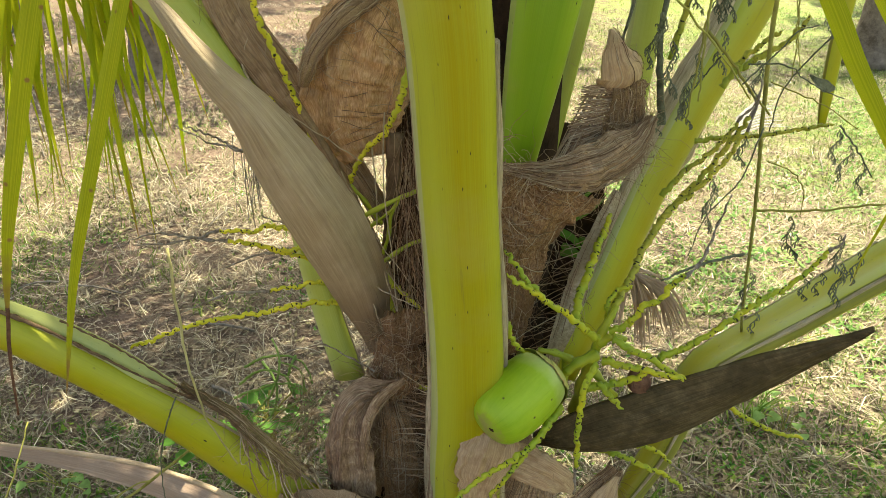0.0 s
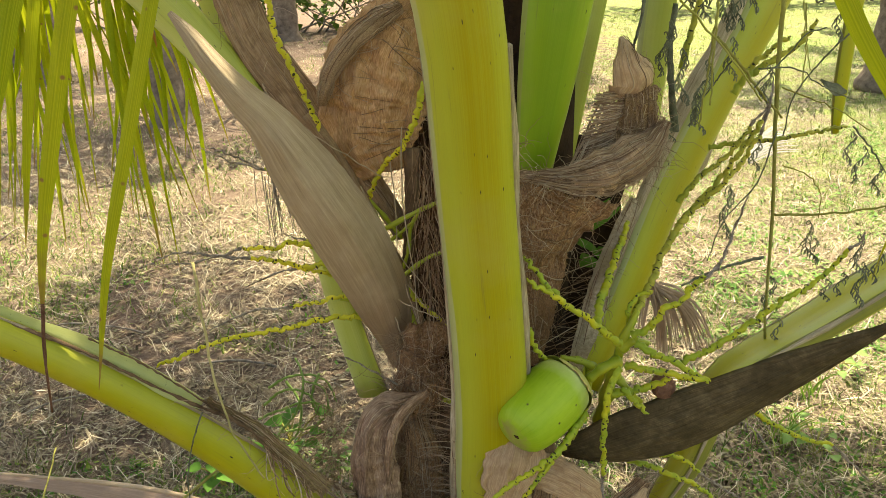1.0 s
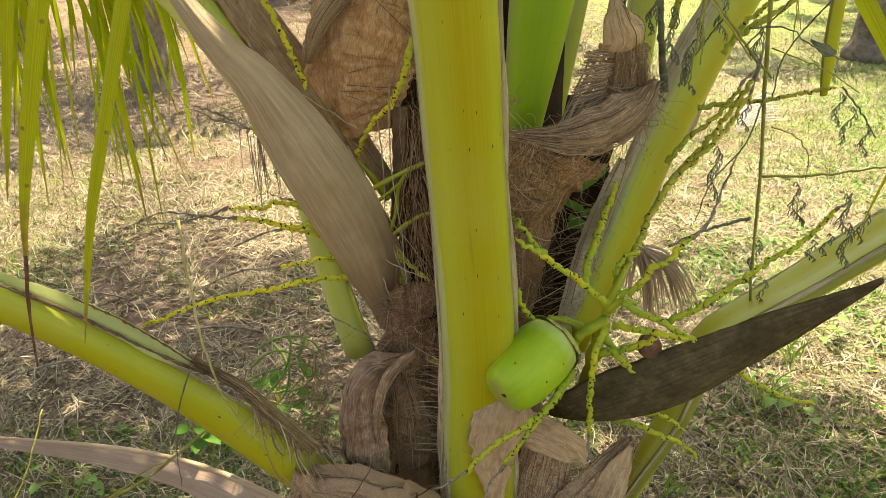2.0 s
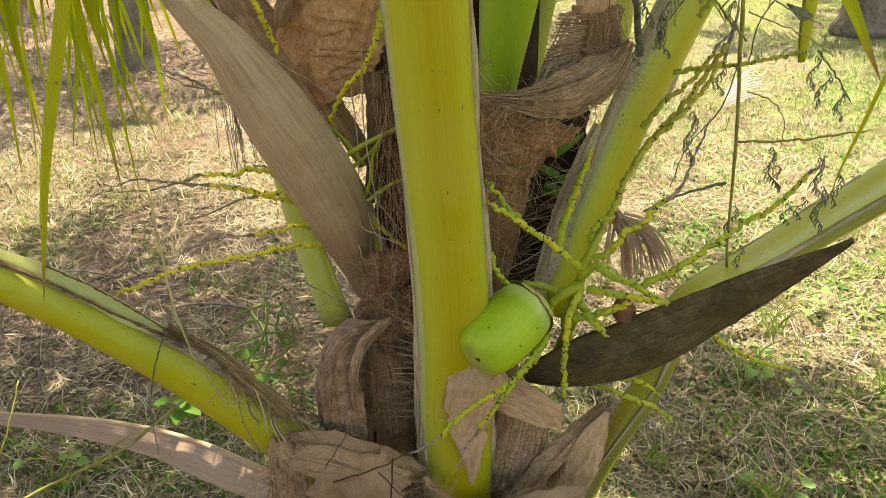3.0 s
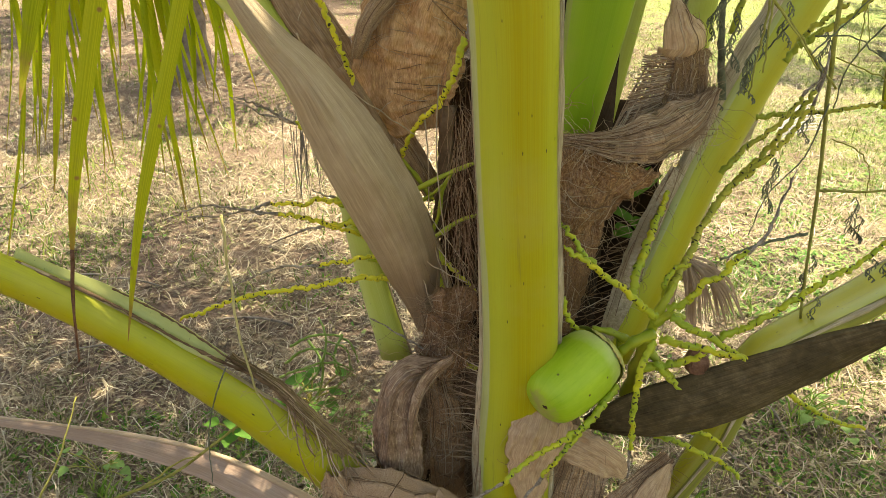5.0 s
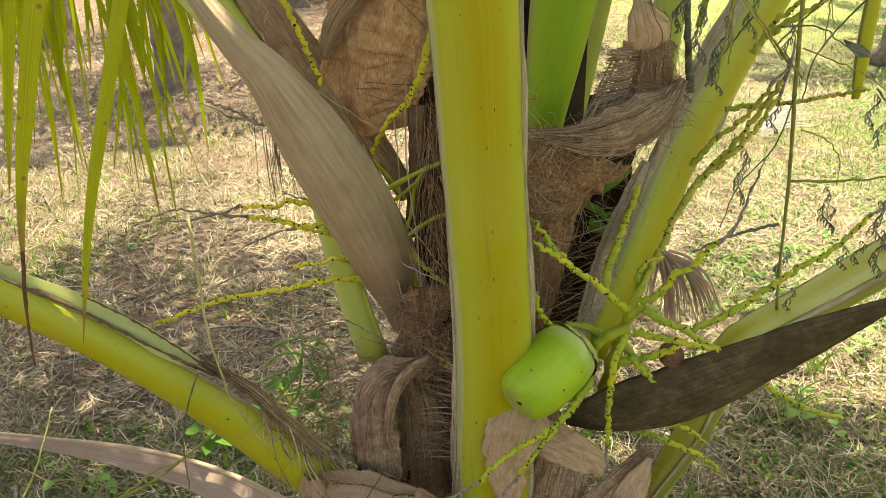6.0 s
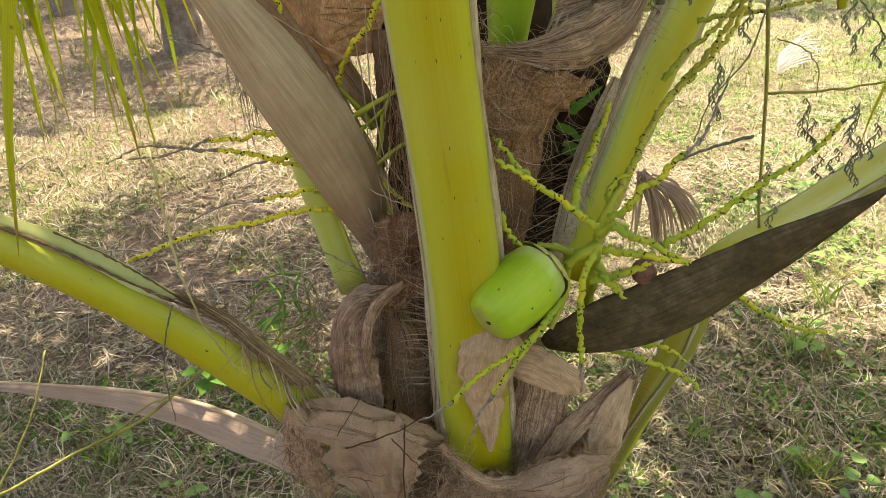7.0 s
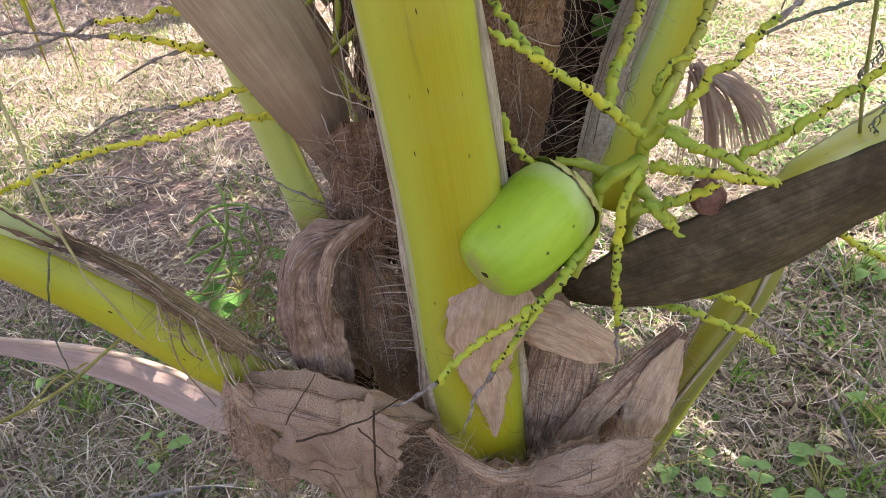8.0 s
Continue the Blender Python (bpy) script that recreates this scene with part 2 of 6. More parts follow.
def husk_material():
    n = Nodes("green_husk")
    sep = n.node("SeparateXYZ", Vector=n.coords("UV"))
    ob = n.coords("Object")
    col = n.mix(n.step(n.noise(ob, 16.0, 5), 0.3, 0.7), (0.24, 0.40, 0.010), (0.37, 0.52, 0.020))
    streak = n.noise(n.coords("UV", (26, 0.9, 1)), 1.0, 3)
    col = n.mix(n.step(streak, 0.40, 0.72), col, n.mix(0.35, col, (0.46, 0.58, 0.06)))
    fine = n.noise(n.coords("UV", (120, 5.0, 1)), 1.0, 3)
    col = n.mix(n.step(fine, 0.55, 0.85), col, n.mix(0.3, col, (0.10, 0.24, 0.01)))
    end = n.node("Math")
    end.operation = "ADD"
    n.link(sep.outputs["Y"], end.inputs[0])
    n.link(n.step(n.noise(ob, 40.0, 3), -1.0, 2.6), end.inputs[1])
    col = n.mix(n.step(end.outputs[0], 1.20, 1.42), col, (0.54, 0.62, 0.20))
    col = n.mix(n.step(end.outputs[0], 0.46, 0.40), col, (0.34, 0.33, 0.08))
    vor = n.node("TexVoronoi", Vector=ob, Scale=34.0)
    col = n.mix(n.step(vor.outputs["Distance"], 0.08, 0.03), col, (0.08, 0.06, 0.02))
    return n.finish(col, n.step(fine, -0.4, 1.6), n.mix(0.5, streak, fine), 0.10, 0.002, 0.35)


def calyx_material():
    """Overlapping scales: a brown torn rim, pale olive above it."""
    n = Nodes("calyx")
    ob = n.coords("Object")
    rim = n.node("Math")
    rim.operation = "MULTIPLY_ADD"
    n.link(n.noise(ob, 120.0, 3), rim.inputs[0])
    rim.inputs[1].default_value = 0.22
    n.link(n.node("SeparateXYZ", Vector=n.coords("UV")).outputs["Y"], rim.inputs[2])
    col = n.ramp(rim.outputs[0], (0.08, (0.20, 0.11, 0.04)), (0.15, (0.38, 0.28, 0.08)), (0.22, (0.52, 0.48, 0.15)), (0.60, (0.46, 0.47, 0.11)), (1.0, (0.30, 0.38, 0.05)))
    fine = n.noise(n.coords("UV", (30, 3, 1)), 1.0, 3)
    col = n.mix(n.step(fine, 0.5, 0.8), col, n.mix(0.4, col, (0.28, 0.22, 0.07)))
    return n.finish(col, 0.6, fine, 0.3, 0.001, 0.3)


M_HUSK = husk_material()
M_CALYX = calyx_material()
M_SCAR = bark_material("nut_scar", (0.012, 0.008, 0.004), (0.10, 0.06, 0.03), 90)
M_BUD = bark_material("withered_nut", (0.08, 0.035, 0.02), (0.30, 0.16, 0.10), 50)
# greens lifted to imitate sun through blades that hang in the crown's shade
M_LEAFLET = leaf_material("palm_leaflet", (0.26, 0.34, 0.01), (0.60, 0.57, 0.03), (0.34, 0.20, 0.06), 0.65)
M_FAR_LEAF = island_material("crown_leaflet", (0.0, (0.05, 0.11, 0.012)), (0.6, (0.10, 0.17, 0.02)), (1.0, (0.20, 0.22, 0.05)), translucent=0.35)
M_VINE = bark_material("vine_stem", (0.22, 0.20, 0.045), (0.46, 0.42, 0.12), 40)
M_TENDRIL = bark_material("green_tendril", (0.16, 0.26, 0.05), (0.36, 0.48, 0.15), 40)
M_VINE_DARK = bark_material("dry_vine_leaf", (0.04, 0.045, 0.025), (0.30, 0.30, 0.20), 60)
M_WILT = bark_material("wilting_vine", (0.30, 0.30, 0.05), (0.50, 0.46, 0.14), 40)
M_WEED = island_material("weed_leaf", (0.0, (0.05, 0.16, 0.015)), (0.6, (0.12, 0.28, 0.03)), (1.0, (0.28, 0.38, 0.05)), translucent=0.35)
M_WEED2 = island_material("pale_weed_leaf", (0.0, (0.12, 0.27, 0.05)), (0.5, (0.22, 0.38, 0.09)), (1.0, (0.36, 0.44, 0.14)), translucent=0.4, grain=90.0)
M_STRAW = island_material("straw", (0.0, (0.11, 0.08, 0.046)), (0.3, (0.25, 0.185, 0.11)), (0.62, (0.40, 0.32, 0.20)), (0.85, (0.54, 0.46, 0.30)), (1.0, (0.70, 0.63, 0.45)))
M_BROWN = island_material("rosy_straw", (0.0, (0.10, 0.065, 0.043)), (0.4, (0.22, 0.15, 0.10)), (0.8, (0.34, 0.25, 0.17)), (1.0, (0.48, 0.38, 0.27)))
M_GRASS = island_material("grass", (0.0, (0.07, 0.14, 0.02)), (0.5, (0.16, 0.24, 0.03)), (1.0, (0.36, 0.38, 0.10)), translucent=0.3)
M_FRESH = island_material("fresh_grass", (0.0, (0.14, 0.27, 0.03)), (0.5, (0.24, 0.38, 0.05)), (1.0, (0.40, 0.46, 0.10)), translucent=0.4)
M_ROSY = island_material("withered_leaflet", (0.0, (0.34, 0.22, 0.155)), (0.6, (0.54, 0.39, 0.29)), (1.0, (0.68, 0.55, 0.42)), translucent=0.3)
M_PALESTRAW = island_material("pale_straw", (0.0, (0.26, 0.20, 0.12)), (0.6, (0.42, 0.35, 0.22)), (1.0, (0.58, 0.51, 0.35)))
M_SCRAP = island_material("leaf_scrap", (0.0, (0.07, 0.055, 0.025)), (0.3, (0.20, 0.15, 0.085)), (0.55, (0.30, 0.24, 0.14)), (0.75, (0.27, 0.235, 0.10)), (1.0, (0.46, 0.40, 0.25)), grain=90.0)
M_DARKTWIG = bark_material("dark_twig", (0.03, 0.02, 0.012), (0.16, 0.10, 0.06), 60)
M_TWIG = bark_material("twig", (0.10, 0.08, 0.06), (0.42, 0.36, 0.28), 30)
M_DRYFIBRE = bark_material("dry_long_fibre", (0.34, 0.24, 0.14), (0.66, 0.54, 0.38), 60)
M_LITTER = bark_material("pale_litter", (0.14, 0.13, 0.11), (0.40, 0.38, 0.34), 14)


def ground_material():
    n = Nodes("dry_grass_ground")
    ob = n.coords("Object")
    fine, mid, big = n.noise(ob, 55.0, 6, 0.75), n.noise(ob, 9.0, 5, 0.65), n.noise(ob, 0.7, 4)
    col = n.ramp(n.mix(0.45, fine, mid), (0.34, (0.065, 0.047, 0.029)), (0.47, (0.17, 0.122, 0.078)), (0.60, (0.33, 0.255, 0.17)), (0.74, (0.52, 0.45, 0.32)))
    green = n.mix(n.step(fine, 0.35, 0.68), (0.10, 0.14, 0.03), (0.42, 0.47, 0.16))
    sep = n.node("SeparateXYZ", Vector=ob)
    east = n.step(sep.outputs["X"], -2.5, 3.5)
    lawn = n.mix(0.30, n.mix(0.5, n.noise(ob, 2.1, 5, 0.7), mid), east)
    col = n.mix(n.step(lawn, 0.56, 0.66), col, green)
    rosy = n.step(n.mix(0.35, n.noise(ob, 1.7, 3), n.step(sep.outputs["X"], 1.5, -2.0)), 0.42, 0.60)
    col = n.mix(rosy, col, n.mix(0.45, col, (0.22, 0.14, 0.11)))
    return n.finish(col, 0.95, fine, 1.0, 0.03, 0.1)


M_GROUND = ground_material()


# ---- building helpers ----
def spline(ctrl, n):
    """A smooth curve through control tuples of any length, evenly stepped by length."""
    c = np.array(ctrl, float)
    d = np.maximum(np.linalg.norm(np.diff(c[:, :3], axis=0), axis=1), 1e-6)
    x = np.concatenate([[0], np.cumsum(d)])
    q = np.linspace(0, x[-1], n)
    if len(c) == 2:
        return c[0] + (c[1] - c[0]) * (q / x[-1])[:, None]
    slope = np.diff(c, axis=0) / d[:, None]
    m = np.vstack([slope[:1], (slope[:-1] * d[1:, None] + slope[1:] * d[:-1, None]) / (d[:-1] + d[1:])[:, None], slope[-1:]])
    k = np.clip(np.searchsorted(x, q, side="right") - 1, 0, len(d) - 1)
    u = ((q - x[k]) / d[k])[:, None]
    h = d[k][:, None]
    return (2 * u ** 3 - 3 * u ** 2 + 1) * c[k] + (u ** 3 - 2 * u ** 2 + u) * h * m[k] + (3 * u ** 2 - 2 * u ** 3) * c[k + 1] + (u ** 3 - u ** 2) * h * m[k + 1]


def unit(v):
    v = np.asarray(v, float)
    return v / np.maximum(np.linalg.norm(v, axis=-1, keepdims=True), 1e-9)


def frames(path, hint):
    """Tangent, side and facing direction along a path; hint is the way its face looks."""
    t = unit(np.gradient(path, axis=0))
    h = np.broadcast_to(np.asarray(hint, float), path.shape)
    side = unit(np.cross(t, h))
    return t, side, np.cross(side, t)


class Geo:
    """Vertices, faces, uv and material slots gathered for one mesh."""

    def __init__(self):
        self.v, self.f, self.uv, self.m, self.n = [], [], [], [], 0

    def grid(self, pts, uv, closed=False, slot=0, caps=False, slots=None):
        rows, cols = pts.shape[:2]
        base = self.n
        self.v.append(pts.reshape(-1, 3))
        self.n += rows * cols
        last = cols if closed else cols - 1
        for i in range(rows - 1):
            for j in range(last):
                k = (j + 1) % cols
                self.f.append((base + i * cols + j, base + i * cols + k, base + (i + 1) * cols + k, base + (i + 1) * cols + j))
                a, b = uv[i][j], uv[i + 1][j]
                c = uv[i][j + 1] if j + 1 < len(uv[i]) else uv[i][0]
                d = uv[i + 1][j + 1] if j + 1 < len(uv[i]) else uv[i + 1][0]
                self.uv.append((a, c, d, b))
                self.m.append(slot if slots is None else slots[i])
        if caps:
            for i, order in ((0, range(cols - 1, -1, -1)), (rows - 1, range(cols))):
                self.f.append(tuple(base + i * cols + j for j in order))
                self.uv.append(tuple(uv[i][min(j, len(uv[i]) - 1)] for j in order))
                self.m.append(slot if slots is None else slots[min(i, rows - 2)])

    def tube(self, path, radii, sides=8, slots=None, jitter=0.0, flat=1.0, hint=(0.13, -1, 0.21), caps=True):
        path = np.asarray(path, float)
        t, s, f = frames(path, hint)
        a = np.linspace(0, 2 * math.pi, sides, endpoint=False)
        r = np.broadcast_to(np.asarray(radii, float), (len(path),))[:, None]
        if jitter:
            r = r * (1 + jitter * np.random.uniform(-1, 1, (len(path), sides)))
        pts = path[:, None] + s[:, None] * (r * np.cos(a))[..., None] + f[:, None] * (r * np.sin(a) * flat)[..., None]
        ln = np.concatenate([[0], np.cumsum(np.linalg.norm(np.diff(path, axis=0), axis=1))])
        uv = [[(j / sides, l) for j in range(sides + 1)] for l in ln]
        self.grid(pts, uv, True, 0, caps, slots)

    def ribbon(self, path, half, hint, slot=0, fold=0.0, segs=2):
        """A narrow blade, folded along its middle."""
        path = np.asarray(path, float)
        t, s, f = frames(path, hint)
        w = np.asarray(half, float)[:, None, None]
        u = np.linspace(-1, 1, segs + 1)[None, :, None]
        pts = path[:, None] + s[:, None] * w * u + f[:, None] * (fold * w * (1 - np.abs(u)))
        k = len(path) - 1
        uv = [[(j / segs, i / k) for j in range(segs + 1)] for i in range(k + 1)]
        self.grid(pts, uv, False, slot)

    def shell(self, ctrl, hint, bulge=0.3, nu=30, nv=48, thick=0.003, rough=0.0, curl=0.0, ripple=0.0, torn=0.0, wrinkle=0.0):
        """A curved sheet along control points (x, y, z, half width): its face looks along hint and bulges out.
        rough: wrinkles; curl: raised edges; ripple: ridges along it; torn: ragged edges; wrinkle: creases across it."""
        c = spline(ctrl, nv)
        path, w = c[:, :3], np.maximum(c[:, 3], 0.001)
        t, s, f = frames(path, hint)
        u = np.linspace(-1, 1, nu)
        ln = np.concatenate([[0], np.cumsum(np.linalg.norm(np.diff(path, axis=0), axis=1))])
        off = np.zeros((nv, nu))
        seed = random.uniform(0, 50)
        if rough or ripple or wrinkle:
            for i in range(nv):
                for j in range(nu):
                    x, y = u[j] * w[i], ln[i]
                    a = noise.noise(Vector((x * 28 + seed, y * 12, seed)))
                    fold = 1 - 2 * abs(noise.noise(Vector((x * 55 + seed, y * 17, 2.0 + seed))))
                    d = noise.noise(Vector((x * 160, y * 45 + seed, seed)))
                    off[i, j] = rough * (a + 0.45 * fold + 0.22 * d) + ripple * math.sin(u[j] * 15 + 2.5 * noise.noise(Vector((u[j], y * 6, seed))))
                    if wrinkle:
                        off[i, j] += wrinkle * (1 - 2.2 * abs(noise.noise(Vector((x * 9 + seed, y * 62 + 14 * x, seed)))) + 0.4 * noise.noise(Vector((x * 30, y * 150, seed))))
        lo = np.array([1 + torn * (noise.noise(Vector((l * 40, 7.0, seed))) + 0.7 * noise.noise(Vector((l * 130, 1.0, seed)))) for l in ln])
        hi = np.array([1 + torn * (noise.noise(Vector((l * 40, 3.0, seed))) + 0.7 * noise.noise(Vector((l * 130, 5.0, seed)))) for l in ln])
        uu = np.where(u[None] < 0, u[None] * lo[:, None], u[None] * hi[:, None])
        face = bulge * w[:, None] * (1 - u[None] ** 2) + off + curl * w[:, None] * np.abs(u[None]) ** 5
        top = path[:, None] + s[:, None] * (uu * w[:, None])[..., None] + f[:, None] * face[..., None]
        if torn:
            top[0] += t[0] * (torn * 0.5 * w[0]) * np.random.uniform(-1, 1, (nu, 1))
            top[-1] += t[-1] * (torn * 0.5 * w[-1]) * np.random.uniform(-1, 1, (nu, 1))
        uv = [[((u[j] + 1) / 2 * 2 * float(w.max()) / 0.15, l / 0.15) for j in range(nu)] for l in ln]
        under = top - f[:, None] * thick
        ring = np.concatenate([top, under[:, ::-1]], axis=1)
        uvr = [row + row[::-1] + row[:1] for row in uv]
        self.grid(ring, uvr, True, 0, True)
        return top

    def hair(self, root, way, length, r=0.0006, droop=0.0, bend=0.3, segs=4):
        way = unit(way)
        p = [np.asarray(root, float)]
        side = unit(np.cross(way, np.random.normal(size=3)))
        for i in range(segs):
            way = unit(way + side * bend * random.uniform(-0.2, 1) / segs * 2 + np.random.normal(size=3) * 0.22 * bend + np.array((0, 0, -droop / segs)))
            p.append(p[-1] + way * length / segs)
        p = np.array(p)
        t = unit(np.gradient(p, axis=0))
        s = unit(np.cross(t, (0.31, -0.9, 0.2)))
        f = np.cross(s, t)
        rr = np.linspace(1, 0.45, segs + 1)[:, None, None] * r
        a = np.array([0, 2.094, 4.189])
        pts = p[:, None] + rr * (s[:, None] * np.cos(a)[None, :, None] + f[:, None] * np.sin(a)[None, :, None])
        uv = [[(j / 3, i / segs) for j in range(4)] for i in range(segs + 1)]
        self.grid(pts, uv, True)

    def mesh(self, name, smooth=True):
        me = bpy.data.meshes.new(name)
        v = np.concatenate(self.v)
        me.from_pydata(v.tolist(), [], self.f)
        lay = me.uv_layers.new(name="UVMap")
        lay.data.foreach_set("uv", np.array([c for f in self.uv for c in f], float).ravel())
        me.polygons.foreach_set("material_index", self.m)
        if smooth:
            me.polygons.foreach_set("use_smooth", [True] * len(me.polygons))
        me.validate()
        me.update()
        return me


def part(name, geo, mats, parent=None, label="", kind="", smooth=True):
    ob = new(name, geo.mesh(name, smooth) if isinstance(geo, Geo) else geo)
    for m in mats if isinstance(mats, (list, tuple)) else [mats]:
        if m.name not in ob.data.materials:
            ob.data.materials.append(m)
    if parent:
        ob.parent = parent
        ob.matrix_parent_inverse = parent.matrix_world.inverted()
    return tagged(ob, label, kind=kind)


def thing(name, at, label, category, group=""):
    ob = new(name)
    ob.empty_display_size = 0.1
    ob.matrix_world = Matrix.Translation(at)
    bpy.context.view_layer.update()
    return tagged(ob, label, category, group)


def blades(name, roots, heads, lengths, widths, lift, bend, mat, label):
    """Many loose blades in one mesh: each a strip of two quads."""
    k = len(roots)
    d = np.stack([np.cos(heads) * np.cos(lift), np.sin(heads) * np.cos(lift), np.sin(lift)], 1)
    s = np.stack([-np.sin(heads), np.cos(heads), np.zeros(k)], 1) * widths[:, None] / 2
    mid = roots + d * (lengths * 0.55)[:, None]
    d2 = d + np.random.normal(size=(k, 3)) * bend * np.array((1, 1, 0.4))
    d2[:, 2] -= np.abs(lift) * bend
    tip = mid + unit(d2) * (lengths * 0.45)[:, None]
    tip[:, 2] = np.maximum(tip[:, 2], roots[:, 2] + 0.002)
    v = np.stack([roots - s, roots + s, mid + s * 0.9, mid - s * 0.9, tip], 1).reshape(-1, 3)
    b = (np.arange(k) * 5)[:, None]
    quads = (b + np.array([0, 1, 2, 3])).tolist()
    tris = (b + np.array([3, 2, 4])).tolist()
    me = bpy.data.meshes.new(name)
    me.from_pydata(v.tolist(), [], quads + tris)
    me.update()
    ob = new(name, me)
    me.materials.append(mat)
    return tagged(ob, label, "grass", kind="stuff")


# ---- the ground ----
def lie(x, y):
    """Height of the ground."""
    return 0.03 * noise.noise(Vector((x * 0.8, y * 0.8, 3.0))) + 0.12 * noise.noise(Vector((x * 0.12, y * 0.12, 9.0))) * min(1.0, math.hypot(x, y - 1) / 8)


def ground_sheet():
    xs = np.concatenate([np.linspace(-400, -8, 14)[:-1], np.linspace(-8, 8, 97), np.linspace(8, 400, 14)[1:]])
    ys = np.concatenate([np.linspace(-400, -4, 12)[:-1], np.linspace(-4, 16, 121), np.linspace(16, 600, 16)[1:]])
    g = Geo()
    pts = np.array([[(x, y, lie(x, y)) for x in xs] for y in ys])
    g.grid(pts, [[(x, y) for x in xs] for y in ys])
    return tagged(part("ground", g, M_GROUND), "dry mown grass ground with straw and green weeds", "ground", kind="structure")


ground_sheet()

# ---- the coconut palm ----
HEART = np.array((0.24, 1.22, 0.0))
palm = thing("coconut_palm", (0.24, 1.22, 0.0), "young coconut palm with yellow-green leaf stalks and brown fibrous leaf bases", "palm tree")


def stump():
    g = Geo()
    zs = np.linspace(-0.05, 1.0, 26)
    path = np.array([(0.24, 1.22, z) for z in zs])
    r = np.interp(zs, [-0.05, 0.1, 0.35, 0.6, 0.8, 1.0], [0.26, 0.23, 0.20, 0.17, 0.12, 0.08])
    g.tube(path, r, 28, jitter=0.06, hint=(0, -1, 0))
    part("trunk", g, M_STUMP, palm, "short brown fibre-covered trunk")
    g = Geo()
    path = spline([(0.27, 1.24, 0.9), (0.29, 1.27, 1.3), (0.29, 1.30, 1.9), (0.29, 1.34, 2.6)], 20)
    g.tube(path, np.linspace(0.10, 0.035, 20), 14, jitter=0.05)
    part("crown_core", g, M_CORE_SHADE, palm, "dark brown bundle of unopened leaf bases")


stump()


def petiole_profile(sides=20):
    """Rounded outer face and a shallow channel on the inner face."""
    out = []
    for i in range(sides):
        a = 2 * math.pi * i / sides
        x, y = math.cos(a), math.sin(a)
        if y >= 0:
            y = 0.55 * y ** 0.8
        else:
            y = -0.16 + 0.22 * (1 - abs(x)) * 1.0 - 0.10 * (1 - abs(x) ** 4)
        out.append((x, y))
    return np.array(out)


PROFILE = petiole_profile()


def petiole(ctrl, hint, mat, label="", margin=0.05, rise=None, n=40, deep=1.0, fade=0.0):
    """A leaf stalk through (x, y, z, half width); rise: further points of the leaf's midrib, out of reach."""
    pts = list(ctrl) + list(rise or [])
    c = spline(pts, n + 14 * len(rise or []))
    path, r = c[:, :3], np.maximum(c[:, 3], 0.003)
    t, s, f = frames(path, hint)
    ring = path[:, None] + r[:, None, None] * (s[:, None] * PROFILE[None, :, :1] + f[:, None] * np.where(PROFILE[None, :, 1:] > 0, PROFILE[None, :, 1:] * deep, PROFILE[None, :, 1:]))
    ln = np.concatenate([[0], np.cumsum(np.linalg.norm(np.diff(path, axis=0), axis=1))])
    k = len(PROFILE)
    uv = [[((1 - PROFILE[j % k, 0]) / 2, l) for j in range(k + 1)] for l in ln]
    g = Geo()
    g.grid(ring, uv, True, 0, True)
    ob = part("petiole", g, mat, palm, label)
    if margin:
        keep = int(np.searchsorted(path[:, 2] * 0 + np.arange(len(path)), np.argmin(np.linalg.norm(path - np.array(ctrl[-1][:3]), axis=1)))) + 1
        for sgn in (-1, 1):
            m = Geo()
            cc = path[:keep] + s[:keep] * (sgn * r[:keep] * 1.0)[:, None] - f[:keep] * (r[:keep] * 0.10)[:, None]
            w = r[:keep] * margin * (1 + 0.6 * np.array([noise.noise(Vector((i * 0.55, sgn * 5, r[0] * 90))) for i in range(keep)]))
            if sgn < 0 and fade:
                w = w * np.interp(np.arange(keep) / keep, [0, 0.35, fade, 1], [1, 1, 0.25, 0.2])
            m.tube(cc, w, 7, jitter=0.25, flat=1.6, hint=hint)
            part("margin", m, M_MARGIN, ob, "dry grey fibrous margin")
    return ob, path, r, t, s, f


def frond_leaflets(path, r, reach, parent, length=0.7, count=44, droop=0.9, name="leaflet_mass"):
    """The leaflets of one leaf from a point of its midrib to the end."""
    g = Geo()
    ln = np.concatenate([[0], np.cumsum(np.linalg.norm(np.diff(path, axis=0), axis=1))])
    idx = np.interp(np.linspace(reach, ln[-1] - 0.02, count), ln, np.arange(len(path)))
    tan = unit(np.gradient(path, axis=0))
    for k, q in enumerate(idx):
        i = min(int(q), len(path) - 2)
        p0, t = path[i] + (path[i + 1] - path[i]) * (q - i), tan[i]
        out = unit(np.cross(t, (0, 0, 1)))
        size = length * (0.55 + 0.45 * math.sin(math.pi * min(1, 0.15 + k / count))) * random.uniform(0.85, 1.1)
        for sgn in (-1, 1):
            d = unit(out * sgn + t * random.uniform(0.35, 0.7) + np.array((0, 0, random.uniform(-0.05, 0.25))))
            p1 = p0 + d * size * 0.4
            d2 = unit(d + np.array((0, 0, -droop * random.uniform(0.6, 1.2))))
            p2 = p1 + d2 * size * 0.6
            b = spline([p0, p1, p2], 6)
            g.ribbon(b, np.array([0.008, 0.02, 0.021, 0.017, 0.010, 0.001]), (0.05, 0.1, 1), fold=0.3)
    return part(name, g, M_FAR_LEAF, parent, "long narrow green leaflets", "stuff")


